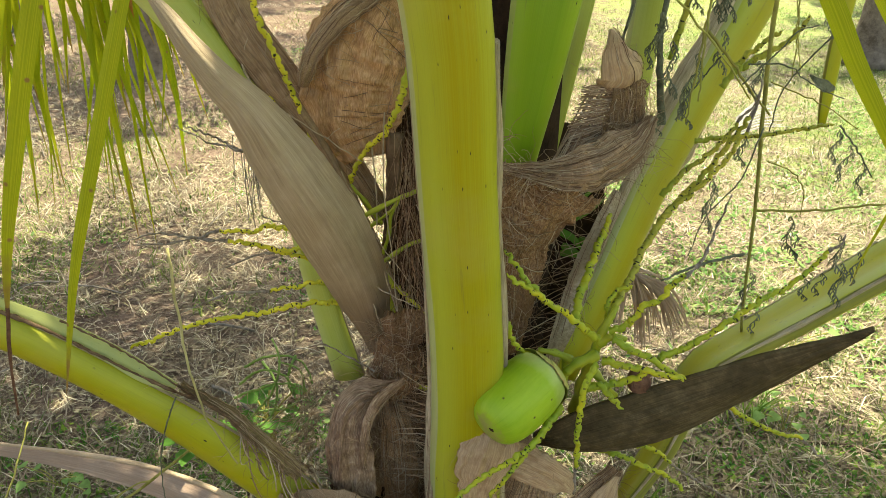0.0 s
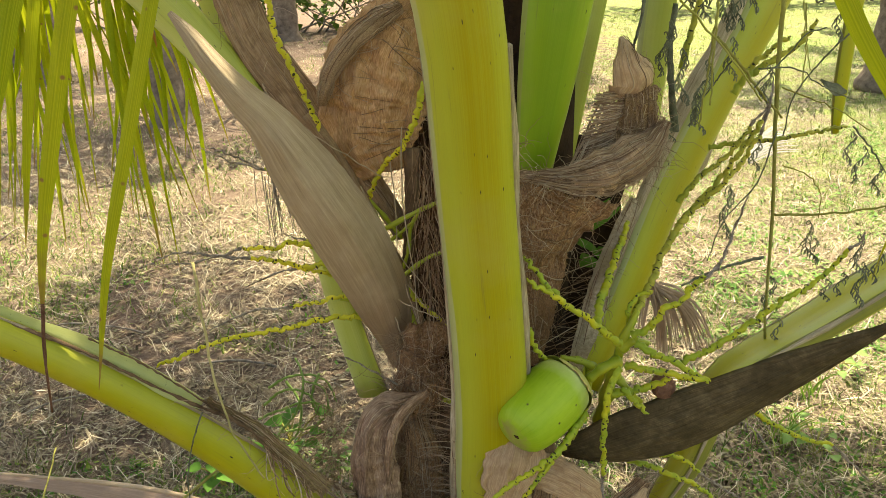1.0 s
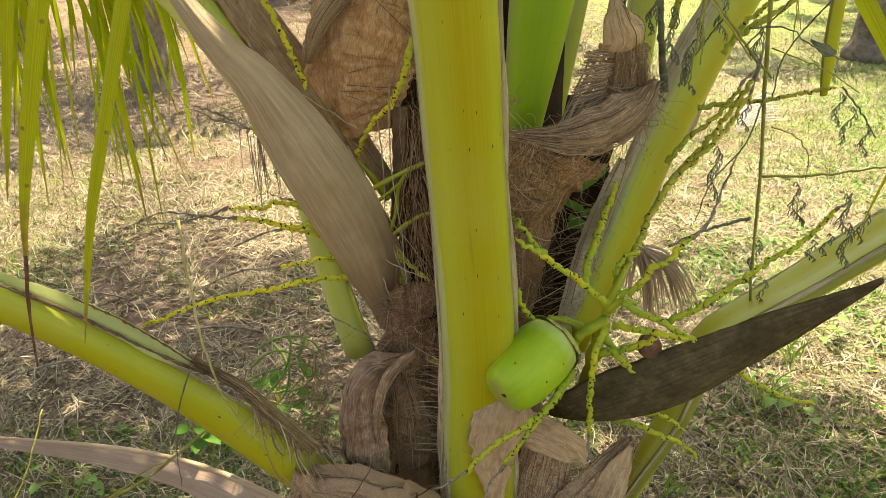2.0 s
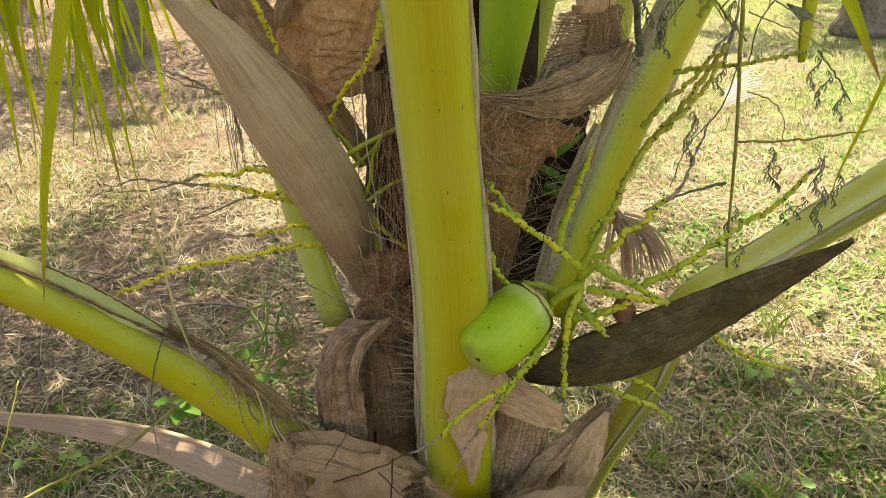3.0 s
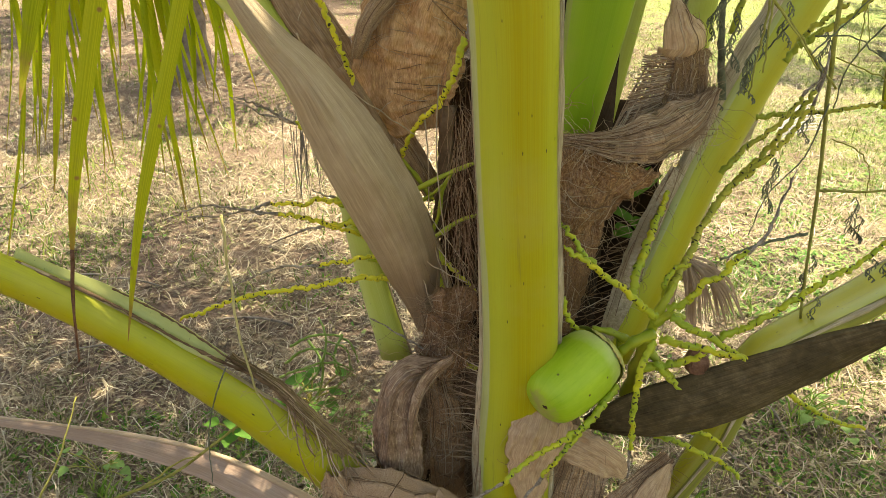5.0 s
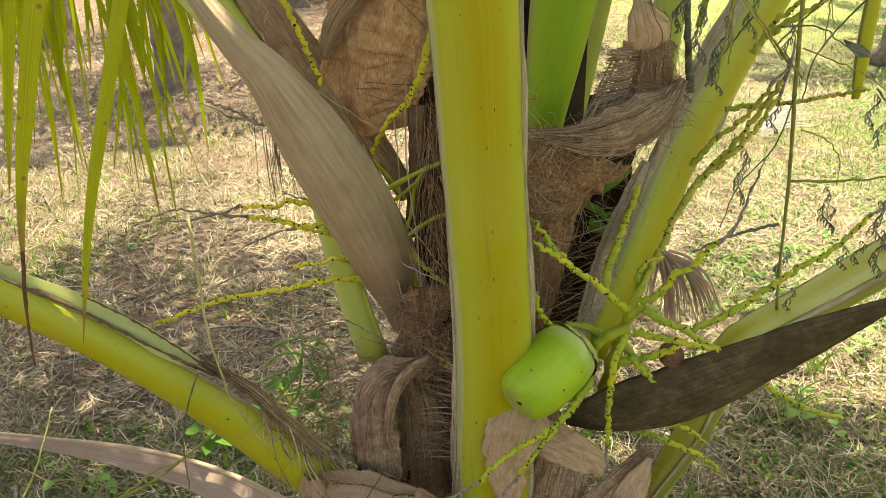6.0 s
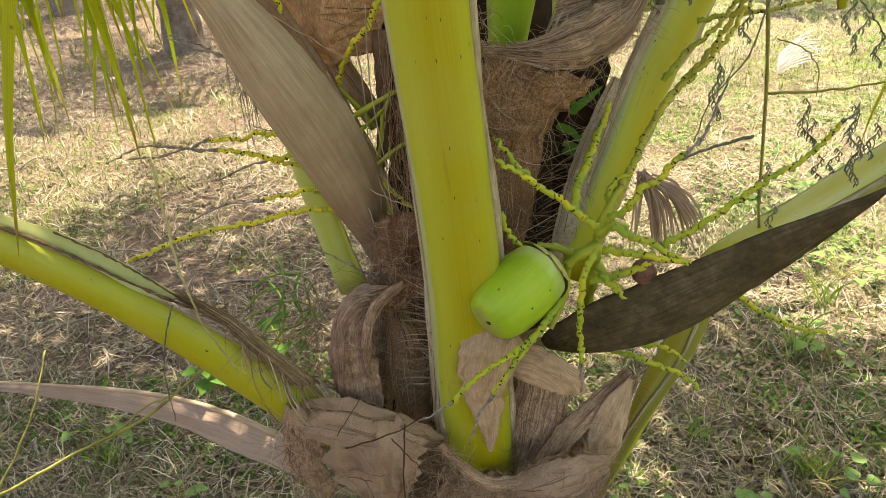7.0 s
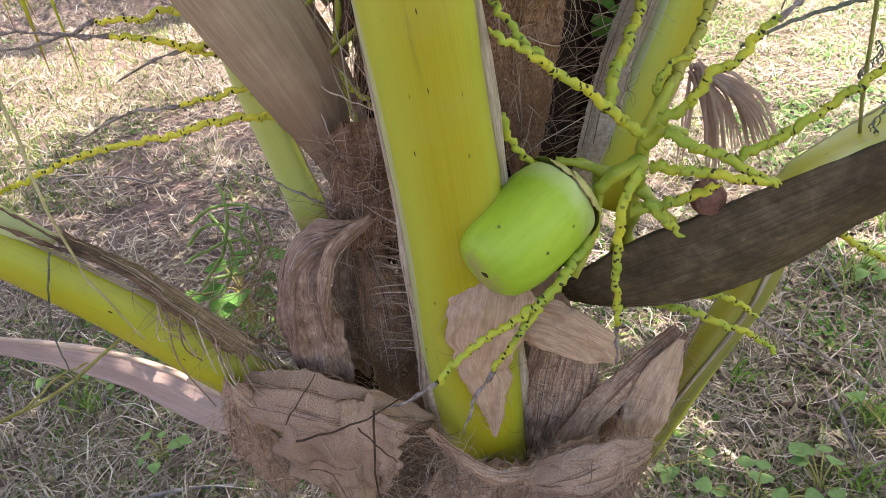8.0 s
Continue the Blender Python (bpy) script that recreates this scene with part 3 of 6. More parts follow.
# front stalk, leaning towards the eye
front = petiole([(0.247, 1.09, 0.627, 0.0463), (0.24, 1.075, 0.738, 0.0509), (0.235, 1.06, 0.861, 0.053), (0.234, 1.02, 1.076, 0.048), (0.216, 0.985, 1.378, 0.0447), (0.204, 0.955, 1.551, 0.0449)],
                (0.0, -1, 0.1), M_FRONT, "broad yellow-green leaf stalk", 0.13,
                [(0.08, 0.86, 2.0, 0.045), (-0.05, 0.55, 2.9, 0.036), (-0.2, -0.2, 3.6, 0.026), (-0.3, -1.2, 3.8, 0.016), (-0.4, -2.2, 3.4, 0.006)], fade=0.7, deep=1.5)
frond_leaflets(front[1], front[2], 1.5, front[0])
# green stalk behind it
green = petiole([(0.298, 1.16, 1.281, 0.0197), (0.304, 1.155, 1.354, 0.0254), (0.312, 1.15, 1.43, 0.0339), (0.323, 1.14, 1.529, 0.0412)],
                (-0.1, -1, 0.1), M_GREEN, "green leaf stalk wrapped at its base in a fibrous sheath", 0.0,
                [(0.42, 1.2, 2.1, 0.045), (0.55, 1.3, 2.9, 0.034), (0.9, 1.5, 3.7, 0.022), (1.4, 1.9, 4.0, 0.012), (1.9, 2.3, 3.7, 0.006)])
frond_leaflets(green[1], green[2], 1.1, green[0])
# slim pale stalk behind the green one
petiole([(0.363, 1.3, 1.294, 0.0133), (0.377, 1.3, 1.381, 0.0149), (0.395, 1.28, 1.512, 0.0152)], (0.2, -1, 0.1), M_PALE, "slim pale leaf stalk", 0.0,
        [(0.55, 1.5, 2.2, 0.02), (0.7, 2.0, 3.2, 0.012), (0.9, 2.6, 3.6, 0.005)])
# stalk leaning to the side with a dry grey margin
side = petiole([(0.381, 1.15, 1.0, 0.0308), (0.401, 1.17, 1.042, 0.0343), (0.439, 1.2, 1.117, 0.0369), (0.478, 1.235, 1.194, 0.0381), (0.517, 1.27, 1.271, 0.0404), (0.562, 1.31, 1.338, 0.0423), (0.613, 1.355, 1.414, 0.0438), (0.669, 1.4, 1.492, 0.0465)],
               (0.5, -1, -0.15), M_FRONT, "yellow-green leaf stalk with a ragged grey margin", 0.19,
               [(1.0, 1.75, 2.1, 0.042), (1.5, 2.3, 2.9, 0.03), (2.2, 3.0, 3.5, 0.018), (3.0, 3.7, 3.4, 0.006)])
frond_leaflets(side[1], side[2], 1.12, side[0])
# low arching stalk
low_r = petiole([(0.428, 1.14, 0.594, 0.0256), (0.462, 1.135, 0.679, 0.0275), (0.503, 1.13, 0.792, 0.0279), (0.554, 1.15, 0.877, 0.0302), (0.605, 1.18, 0.995, 0.0334), (0.674, 1.21, 1.021, 0.0362), (0.746, 1.24, 1.041, 0.0394), (0.85, 1.28, 1.079, 0.0433), (0.97, 1.32, 1.128, 0.0466)],
                (0.25, -0.10, -0.9), M_LOW, "low arching yellow-green leaf stalk with a pale channel", 0.055,
                [(1.45, 1.5, 1.5, 0.035), (2.1, 1.7, 1.75, 0.026), (2.8, 1.9, 1.75, 0.016), (3.4, 2.1, 1.4, 0.006)], deep=1.5)
frond_leaflets(low_r[1], low_r[2], 1.4, low_r[0], 0.6)
# low stalk to the other side
low_l = petiole([(0.026, 1.1, 0.767, 0.0589), (-0.012, 1.085, 0.837, 0.0547), (-0.063, 1.075, 0.895, 0.0505), (-0.133, 1.06, 0.977, 0.0457), (-0.199, 1.05, 1.043, 0.0431), (-0.266, 1.05, 1.094, 0.0422), (-0.332, 1.05, 1.138, 0.0417), (-0.397, 1.05, 1.176, 0.0414)],
                (-0.15, -0.72, -0.7), M_LOW, "low yellow-green leaf stalk with dry fibres on its upper edge", 0.03,
                [(-0.85, 1.04, 1.31, 0.04), (-1.5, 0.98, 1.48, 0.028), (-2.2, 0.9, 1.5, 0.016), (-2.9, 0.8, 1.2, 0.006)], deep=1.5)
frond_leaflets(low_l[1], low_l[2], 1.3, low_l[0], 0.6)
# pale stalk behind the woody spathe
back_l = petiole([(0.056, 1.2, 0.966, 0.026), (0.028, 1.21, 1.071, 0.024), (0.01, 1.215, 1.149, 0.0225), (-0.007, 1.22, 1.241, 0.0225), (-0.049, 1.24, 1.338, 0.025), (-0.099, 1.26, 1.426, 0.031)],
                 (-0.3, -1, -0.2), M_PALE, "pale green leaf stalk with dark specks", 0.05,
                 [(-0.6, 1.35, 1.9, 0.034), (-1.1, 1.5, 2.4, 0.026), (-1.7, 1.6, 2.7, 0.016), (-2.4, 1.7, 2.5, 0.006)])
frond_leaflets(back_l[1], back_l[2], 1.75, back_l[0], 0.65)
back_l2 = petiole([(0.059, 1.3, 1.239, 0.0224), (-0.023, 1.31, 1.321, 0.0268), (-0.091, 1.33, 1.423, 0.0342), (-0.128, 1.35, 1.52, 0.0365)], (-0.3, -1, -0.2), M_PALE, "pale green leaf stalk", 0.05,
                  [(-0.5, 1.75, 2.0, 0.034), (-1.0, 2.3, 2.6, 0.022), (-1.7, 3.0, 2.9, 0.006)])
frond_leaflets(back_l2[1], back_l2[2], 1.5, back_l2[0], 0.65)
petiole([(0.567, 1.62, 1.284, 0.0297), (0.573, 1.62, 1.38, 0.0317), (0.578, 1.62, 1.471, 0.0326)], (0.2, -1, 0), M_PALE, "pale leaf stalk at the back", 0.0,
        [(0.75, 1.75, 2.3, 0.024), (0.9, 2.2, 3.2, 0.012), (1.1, 2.8, 3.5, 0.005)])
petiole([(0.853, 1.45, 1.3, 0.0066), (0.851, 1.45, 1.344, 0.0109), (0.85, 1.45, 1.481, 0.0129)], (0.1, -1, 0), M_LOW, "thin hanging green leaf stalk", 0.0,
        [(1.05, 1.6, 2.0, 0.012)], 12)
petiole([(0.084, 1.04, 0.516, 0.0236), (0.083, 1.02, 0.625, 0.0234), (0.081, 1.01, 0.734, 0.0194)], (-0.1, -1, 0.1), M_LOW, "old leaf stalk stub at the foot", 0.0, None, 14)


def crown():
    """Unseen upper leaves of the palm, set at angles that shade its foot."""
    turns = [(a, 1.3 if 1.6 < a < 3.5 else 0.95, 1.0) for a in ((i * 2.399 + 0.4) % (2 * math.pi) for i in range(20)) if not 0.35 < a < 1.05]
    # extra unseen fronds, aimed to shade patches of ground and the low stalk
    turns += [(1.62, 1.4, 1.0), (1.78, 1.6, 1.2), (2.16, 1.7, 1.25), (1.95, 1.3, 1.25), (2.35, 1.3, 1.25), (2.75, 1.3, 1.0), (0.92, 1.9, 0.8), (1.86, 1.9, 1.4), (2.26, 1.9, 1.45), (1.70, 2.0, 1.12), (0.5, 0.6, 0.45), (0.66, 0.4, 0.45), (0.57, 0.35, 0.5), (0.76, 0.35, 0.5)]
    for i, (a, start, size) in enumerate(turns):
        up = 0.35 + 0.5 * (i % 4) / 3
        ln = (3.1 + 0.3 * (i % 3)) * size
        d = np.array((math.cos(a), math.sin(a), 0.0))
        base = np.array((0.29, 1.33, 2.2 + 0.03 * i))
        p = spline([tuple(base), tuple(base + d * ln * 0.3 + np.array((0, 0, ln * 0.4 * up + 0.2))), tuple(base + d * ln * 0.7 + np.array((0, 0, ln * 0.55 * up + 0.1))), tuple(base + d * ln + np.array((0, 0, ln * 0.35 * up - 0.1)))], 24)
        g = Geo()
        g.tube(p, np.linspace(0.03, 0.006, 24), 7)
        ob = part("frond", g, M_LOW, palm, "arching green frond of the unseen crown, placed for its shade")
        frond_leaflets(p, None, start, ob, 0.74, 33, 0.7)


crown()


# woody spathes
def spathe(ctrl, hint, bulge, mat, label):
    g = Geo()
    g.shell(ctrl, hint, bulge, 36, 70, 0.006, rough=0.0030, curl=0.16, ripple=0.0003, torn=0.03)
    return part("spathe", g, mat, palm, label)


spathe([(0.105, 1.17, 1.034, 0.0126), (0.101, 1.16, 1.082, 0.0235), (0.09, 1.145, 1.145, 0.0375), (0.072, 1.12, 1.217, 0.0449), (0.05, 1.1, 1.279, 0.0467), (0.026, 1.085, 1.332, 0.0442), (-0.001, 1.075, 1.387, 0.0377), (-0.03, 1.065, 1.44, 0.0261), (-0.051, 1.06, 1.466, 0.0209), (-0.082, 1.06, 1.507, 0.0148), (-0.109, 1.065, 1.547, 0.0085), (-0.126, 1.07, 1.567, 0.0032)],
       (0.25, -1, 0.25), 0.62, M_SPATHE, "large dry brown woody spathe, boat-shaped and ridged")
spathe([(0.345, 1.1, 0.919, 0.0113), (0.375, 1.08, 0.943, 0.0322), (0.415, 1.06, 0.971, 0.0447), (0.474, 1.045, 1.005, 0.0505), (0.528, 1.03, 1.044, 0.0489), (0.58, 1.0, 1.097, 0.0381), (0.621, 0.975, 1.14, 0.0273), (0.656, 0.945, 1.182, 0.014), (0.684, 0.915, 1.222, 0.0014)],
       (0.1, -1, -0.05), 0.45, M_SPATHE2, "dark grey-brown woody spathe, pointed like a boat")


# fibrous leaf sheaths
def sheath(name, ctrl, hint, bulge, mat, label, rough=0.006, curl=0.0, nu=34, nv=46, fray=60, hair=0.05, ripple=0.0, torn=0.10, lay=140, cross=0.25, wrinkle=0.0):
    g = Geo()
    top = g.shell(ctrl, hint, bulge, nu, nv, 0.003, rough, curl, ripple, torn, wrinkle)
    ob = part(name, g, mat, palm, label)
    if lay:
        h = Geo()
        normal = np.cross(np.gradient(top, axis=0), np.gradient(top, axis=1))
        normal = unit(normal)
        if np.mean(np.sum(normal * np.asarray(hint, float), axis=-1)) < 0:
            normal = -normal
        for _ in range(int(lay * 0.42)):
            along = random.random() > cross
            span = random.uniform(0.15, 0.6)
            i0, j0 = random.uniform(0, nv - 1), random.uniform(0, nu - 1)
            di, dj = ((nv - 1) * span, (nu - 1) * random.uniform(-0.12, 0.12)) if along else ((nv - 1) * random.uniform(-0.1, 0.1), (nu - 1) * span)
            k = np.linspace(0, 1, 8)
            ii, jj = np.clip(i0 + di * k, 0, nv - 1), np.clip(j0 + dj * k + 0.5 * np.sin(k * 5 + i0), 0, nu - 1)
            a, c = np.minimum(ii.astype(int), nv - 2), np.minimum(jj.astype(int), nu - 2)
            u, w = (ii - a)[:, None], (jj - c)[:, None]
            q = (top[a, c] * (1 - u) + top[a + 1, c] * u) * (1 - w) + (top[a, c + 1] * (1 - u) + top[a + 1, c + 1] * u) * w
            lift = (0.0008 + 0.0035 * random.random() ** 3 * np.sin(k * math.pi))[:, None]
            h.tube(q + normal[a, c] * lift, random.uniform(0.00025, 0.0006), 4, caps=False)
        part("laid_fibre", h, M_HAIR, ob, "fine fibres lying on the sheath", "stuff")
    if fray:
        h = Geo()
        for _ in range(fray):
            i, e = random.randrange(1, nv - 1), random.choice((0, nu - 1, nu - 1, random.randrange(nu)))
            p = top[i, e]
            out = unit(top[i, e] - top[i, nu // 2]) if e in (0, nu - 1) else np.array((0, -1, 0.0))
            t = unit(top[i + 1, e] - top[i, e]) * random.choice((-1, 1))
            h.hair(p, out * random.uniform(0.2, 1) + t * random.uniform(0.4, 1.4) + np.random.normal(size=3) * 0.3, hair * random.uniform(0.4, 1.3), 0.00036, 0.4, 1.0, 6)
        part("fibre_fringe", h, M_HAIR, ob, "loose brown fibres", "stuff")
    return ob


sheath("leaf_sheath", [(0.098, 1.22, 1.323, 0.0366), (0.086, 1.235, 1.363, 0.0633), (0.083, 1.245, 1.414, 0.0766), (0.089, 1.25, 1.459, 0.0756), (0.104, 1.265, 1.497, 0.0656), (0.123, 1.285, 1.527, 0.048), (0.145, 1.3, 1.55, 0.0261)], (-0.1, -1, 0.15), 0.42, M_LUMP,
       "bulging brown fibrous leaf sheath", 0.012, fray=50, lay=90, cross=0.85, torn=0.10, nu=60, nv=90, wrinkle=0.0065)
sheath("sheath_fold", [(0.014, 1.225, 1.427, 0.0075), (0.021, 1.215, 1.448, 0.011), (0.031, 1.212, 1.472, 0.0135), (0.048, 1.215, 1.494, 0.0149), (0.071, 1.225, 1.515, 0.0155), (0.097, 1.24, 1.533, 0.0142), (0.127, 1.255, 1.549, 0.0096)], (-0.4, -1, 0.2), 0.75, M_CLOTH, "grey folded sheath edge", 0.005, fray=50, lay=110, cross=0.1, torn=0.25, ripple=0.0012)
# backing wall, its colour darkened to read as shaded gaps
sheath("heart_wall", [(0.157, 1.215, 0.898, 0.0421), (0.16, 1.225, 1.019, 0.0436), (0.163, 1.24, 1.13, 0.0402), (0.163, 1.255, 1.235, 0.0376), (0.165, 1.27, 1.324, 0.0363), (0.168, 1.28, 1.411, 0.036)], (0.0, -1, 0.1), 0.3, M_HEART, "brown fibrous wall of old leaf bases, coloured dark for the shade in its gaps", 0.018, fray=30, hair=0.08, lay=170, cross=0.06, nu=40, nv=70, torn=0.3, ripple=0.004)
# added dark sheet: paints the deep shade of the gap behind the wrap
sheath("hollow_shade_sheet", [(0.385, 1.27, 0.947, 0.0439), (0.391, 1.28, 1.069, 0.0563), (0.398, 1.29, 1.165, 0.0596), (0.404, 1.3, 1.265, 0.054), (0.413, 1.32, 1.341, 0.0405)], (0.0, -1, 0.1), 0.1, M_CORE_SHADE, "near-black sheet standing in for the shade between the leaf bases", 0.008, fray=0, lay=0)
sheath("sheath_band", [(-0.139, 1.27, 1.663, 0.0256), (-0.109, 1.27, 1.586, 0.0297), (-0.078, 1.27, 1.504, 0.0313), (-0.037, 1.265, 1.44, 0.0312), (-0.009, 1.265, 1.396, 0.0262), (0.037, 1.255, 1.347, 0.0228), (0.084, 1.24, 1.286, 0.0193), (0.119, 1.22, 1.225, 0.0143)], (-0.1, -1, 0.2), 0.45, M_BAND,
       "grey-brown fibrous band running down to the heart", 0.009, fray=90, lay=90)
# right sheath: a peaked cap, a torn net, a folded collar, and the red-brown wrap below
sheath("sheath_cap", [(0.421, 1.15, 1.449, 0.0274), (0.422, 1.14, 1.465, 0.0301), (0.416, 1.135, 1.481, 0.0216), (0.412, 1.14, 1.496, 0.0117), (0.408, 1.15, 1.510, 0.0029)], (0.25, -1, 0.1), 0.75, M_PAPER, "dry peaked cap of the leaf sheath", 0.005, fray=10, lay=30, torn=0.06, wrinkle=0.003)
sheath("sheath_flap", [(0.421, 1.12, 1.363, 0.0209), (0.431, 1.125, 1.392, 0.0276), (0.434, 1.13, 1.423, 0.0238), (0.431, 1.135, 1.451, 0.0215)], (0.2, -1, 0.2), 0.25, M_FLAPNET, "brown flap of the leaf sheath", 0.007, fray=70, lay=200, cross=0.5, torn=0.2, wrinkle=0.004, nu=46, nv=56)
sheath("sheath_collar", [(0.267, 1.1, 1.352, 0.0055), (0.299, 1.092, 1.350, 0.0085), (0.335, 1.082, 1.350, 0.0160), (0.378, 1.078, 1.357, 0.0272), (0.42, 1.09, 1.374, 0.0264), (0.448, 1.112, 1.388, 0.0161), (0.465, 1.13, 1.404, 0.0041)], (0.1, -1, 0.25), 0.45, M_COLLAR, "grey-brown folded fibre collar", 0.007,
       fray=190, ripple=0.0008, lay=420, cross=0.10, torn=0.22, nu=46, nv=80, wrinkle=0.003)
sheath("sheath_wrap", [(0.301, 1.14, 1.051, 0.0113), (0.305, 1.14, 1.126, 0.0265), (0.305, 1.135, 1.183, 0.0346), (0.309, 1.125, 1.246, 0.0431), (0.319, 1.115, 1.289, 0.0546), (0.333, 1.112, 1.322, 0.0689), (0.338, 1.108, 1.336, 0.0710)], (0.0, -1, 0.0), 0.35, M_RED, "red-brown fibrous leaf sheath", 0.010, fray=120, hair=0.07, lay=200, cross=0.7, nu=56, nv=80, wrinkle=0.0055, torn=0.14)
# lower leaf bases
sheath("dry_bract", [(0.065, 1.1, 0.809, 0.0257), (0.071, 1.075, 0.869, 0.0387), (0.070, 1.065, 0.927, 0.0363), (0.070, 1.065, 0.971, 0.0306), (0.080, 1.075, 1.006, 0.0269), (0.097, 1.085, 1.022, 0.019), (0.119, 1.09, 1.029, 0.0096), (0.141, 1.095, 1.035, 0.0038)], (-0.45, -1, 0.05), 0.85, M_BRACT, "crumpled grey-brown dry bract", 0.017, 0.0, fray=30, torn=0.10, lay=40, nu=56, nv=80, ripple=0.0016, wrinkle=0.003)
sheath("bract_lining", [(0.084, 1.125, 0.793, 0.0196), (0.097, 1.125, 0.855, 0.0256), (0.103, 1.125, 0.922, 0.0246), (0.110, 1.12, 0.974, 0.0177), (0.127, 1.11, 1.013, 0.0091)], (-0.3, -1, 0.0), -0.55, M_BRACT, "hollow inner face of the bract", 0.007, 0.0, fray=20, torn=0.16, lay=30, nu=40, nv=60)
sheath("bract_fold", [(0.146, 1.075, 1.046, 0.005), (0.128, 1.06, 1.041, 0.0078), (0.112, 1.045, 1.033, 0.0081), (0.101, 1.04, 1.012, 0.0076), (0.092, 1.04, 0.976, 0.0066), (0.088, 1.042, 0.94, 0.0054), (0.089, 1.048, 0.905, 0.0022)], (0.55, -1, 0.25), 0.7, M_BRACT, "grey twisted fold of the bract", 0.003, 0.3, fray=10, torn=0.05, lay=20)
sheath("hairy_sheath", [(0.142, 1.1, 0.766, 0.0252), (0.139, 1.11, 0.823, 0.0266), (0.136, 1.115, 0.872, 0.0269), (0.132, 1.125, 0.928, 0.0236), (0.122, 1.135, 0.971, 0.0173), (0.116, 1.14, 1.004, 0.0126)], (0.1, -1, 0.1), 0.6, M_SHEATH, "brown hairy leaf base with a pitted skin", 0.009, fray=520, hair=0.022, lay=260, cross=0.5, nu=44, nv=70, wrinkle=0.003)
# added dark filler: paints the cavity's shade and hides the lit ground behind
sheath("base_shade_sheet", [(0.084, 1.16, 0.695, 0.0885), (0.097, 1.17, 0.752, 0.077), (0.112, 1.185, 0.816, 0.0642), (0.12, 1.2, 0.876, 0.0538)], (0.0, -1, 0.1), 0.1, M_CORE_SHADE, "near-black sheet standing in for the shade under the bract", 0.012, fray=0, lay=0, torn=0.2)
sheath("stalk_edge", [(0.189, 1.03, 1.151, 0.0031), (0.189, 1.035, 1.046, 0.0062), (0.189, 1.035, 0.978, 0.0082), (0.19, 1.038, 0.899, 0.0108), (0.19, 1.045, 0.806, 0.0123), (0.196, 1.05, 0.76, 0.012)], (-0.25, -1, 0.0), 0.25, M_MARGIN, "grey-pink dry edge of the front stalk", 0.003, fray=40, hair=0.02, torn=0.12, lay=60, cross=0.05)
sheath("stalk_edge", [(0.357, 1.12, 1.035, 0.0083), (0.382, 1.13, 1.119, 0.0161), (0.403, 1.155, 1.179, 0.0153), (0.431, 1.18, 1.238, 0.0122), (0.452, 1.20, 1.28, 0.0067)], (-0.5, -1, 0.0), 0.2, M_MARGIN, "broad dry pinkish edge of the leaning stalk", 0.003, fray=60, hair=0.03, torn=0.10, lay=30, cross=0.05)
sheath("fibre_cloth", [(-0.02, 1.03, 0.858, 0.0209), (0.044, 1.0, 0.872, 0.034), (0.098, 0.995, 0.857, 0.0324), (0.149, 1.01, 0.83, 0.023), (0.188, 1.035, 0.801, 0.0052)], (-0.1, -1, 0.6), 0.35, M_CLOTH, "woven pale-brown fibre cloth of a leaf base", 0.013, fray=60, hair=0.05, nu=44, nv=60, torn=0.12, lay=90, cross=0.5)
sheath("cloth_tongue", [(0.086, 1.0, 0.868, 0.0528), (0.091, 0.985, 0.835, 0.0675), (0.096, 0.985, 0.792, 0.0585), (0.099, 0.99, 0.75, 0.0415), (0.102, 1.0, 0.711, 0.0156)], (-0.05, -1, 0.3), 0.14, M_CLOTH, "torn hanging tongue of fibre cloth", 0.014, fray=60, hair=0.06, nu=46, nv=46, torn=0.22, lay=80, cross=0.5)
sheath("cloth_shred", [(-0.02, 1.02, 0.888, 0.0145), (-0.015, 1.01, 0.843, 0.0296), (-0.011, 1.01, 0.785, 0.0291), (0.001, 1.02, 0.717, 0.016)], (-0.25, -1, 0.2), 0.25, M_SHEATH2, "shredded brown fibre cloth", 0.014, fray=60, hair=0.07, nu=30, nv=40, torn=0.35, lay=60)
sheath("channel_face", [(-0.404, 1.035, 1.216, 0.0092), (-0.366, 1.033, 1.197, 0.0089), (-0.29, 1.028, 1.164, 0.0105), (-0.232, 1.024, 1.129, 0.0118), (-0.187, 1.024, 1.093, 0.0119), (-0.152, 1.025, 1.07, 0.007)], (-0.15, -0.8, 0.6), 0.12, M_CHANNEL, "pale grey-green channel on top of the low stalk", 0.001, fray=0, torn=0.03, lay=0, nv=60)
for c, r in (([(-0.401, 1.026, 1.212), (-0.363, 1.024, 1.193), (-0.303, 1.02, 1.166), (-0.245, 1.016, 1.132), (-0.199, 1.015, 1.102), (-0.152, 1.015, 1.073), (-0.108, 1.018, 1.046), (-0.074, 1.022, 1.011)], 0.0023), ([(-0.283, 1.026, 1.174), (-0.225, 1.022, 1.141), (-0.18, 1.022, 1.105), (-0.137, 1.02, 1.069), (-0.099, 1.022, 1.039)], 0.0013)):
    g = Geo()
    q = spline(c, 70)
    q[:, 2] += np.array([0.0016 * noise.noise(Vector((i * 0.5, 2.0, r * 900))) for i in range(70)])
    g.tube(q, r * np.array([1 + 0.75 * noise.noise(Vector((i * 0.4, 7.0, r * 700))) for i in range(70)]), 6, jitter=0.3)
    part("dry_edge", g, M_STUMP, palm, "thin ragged brown edge of the stalk")
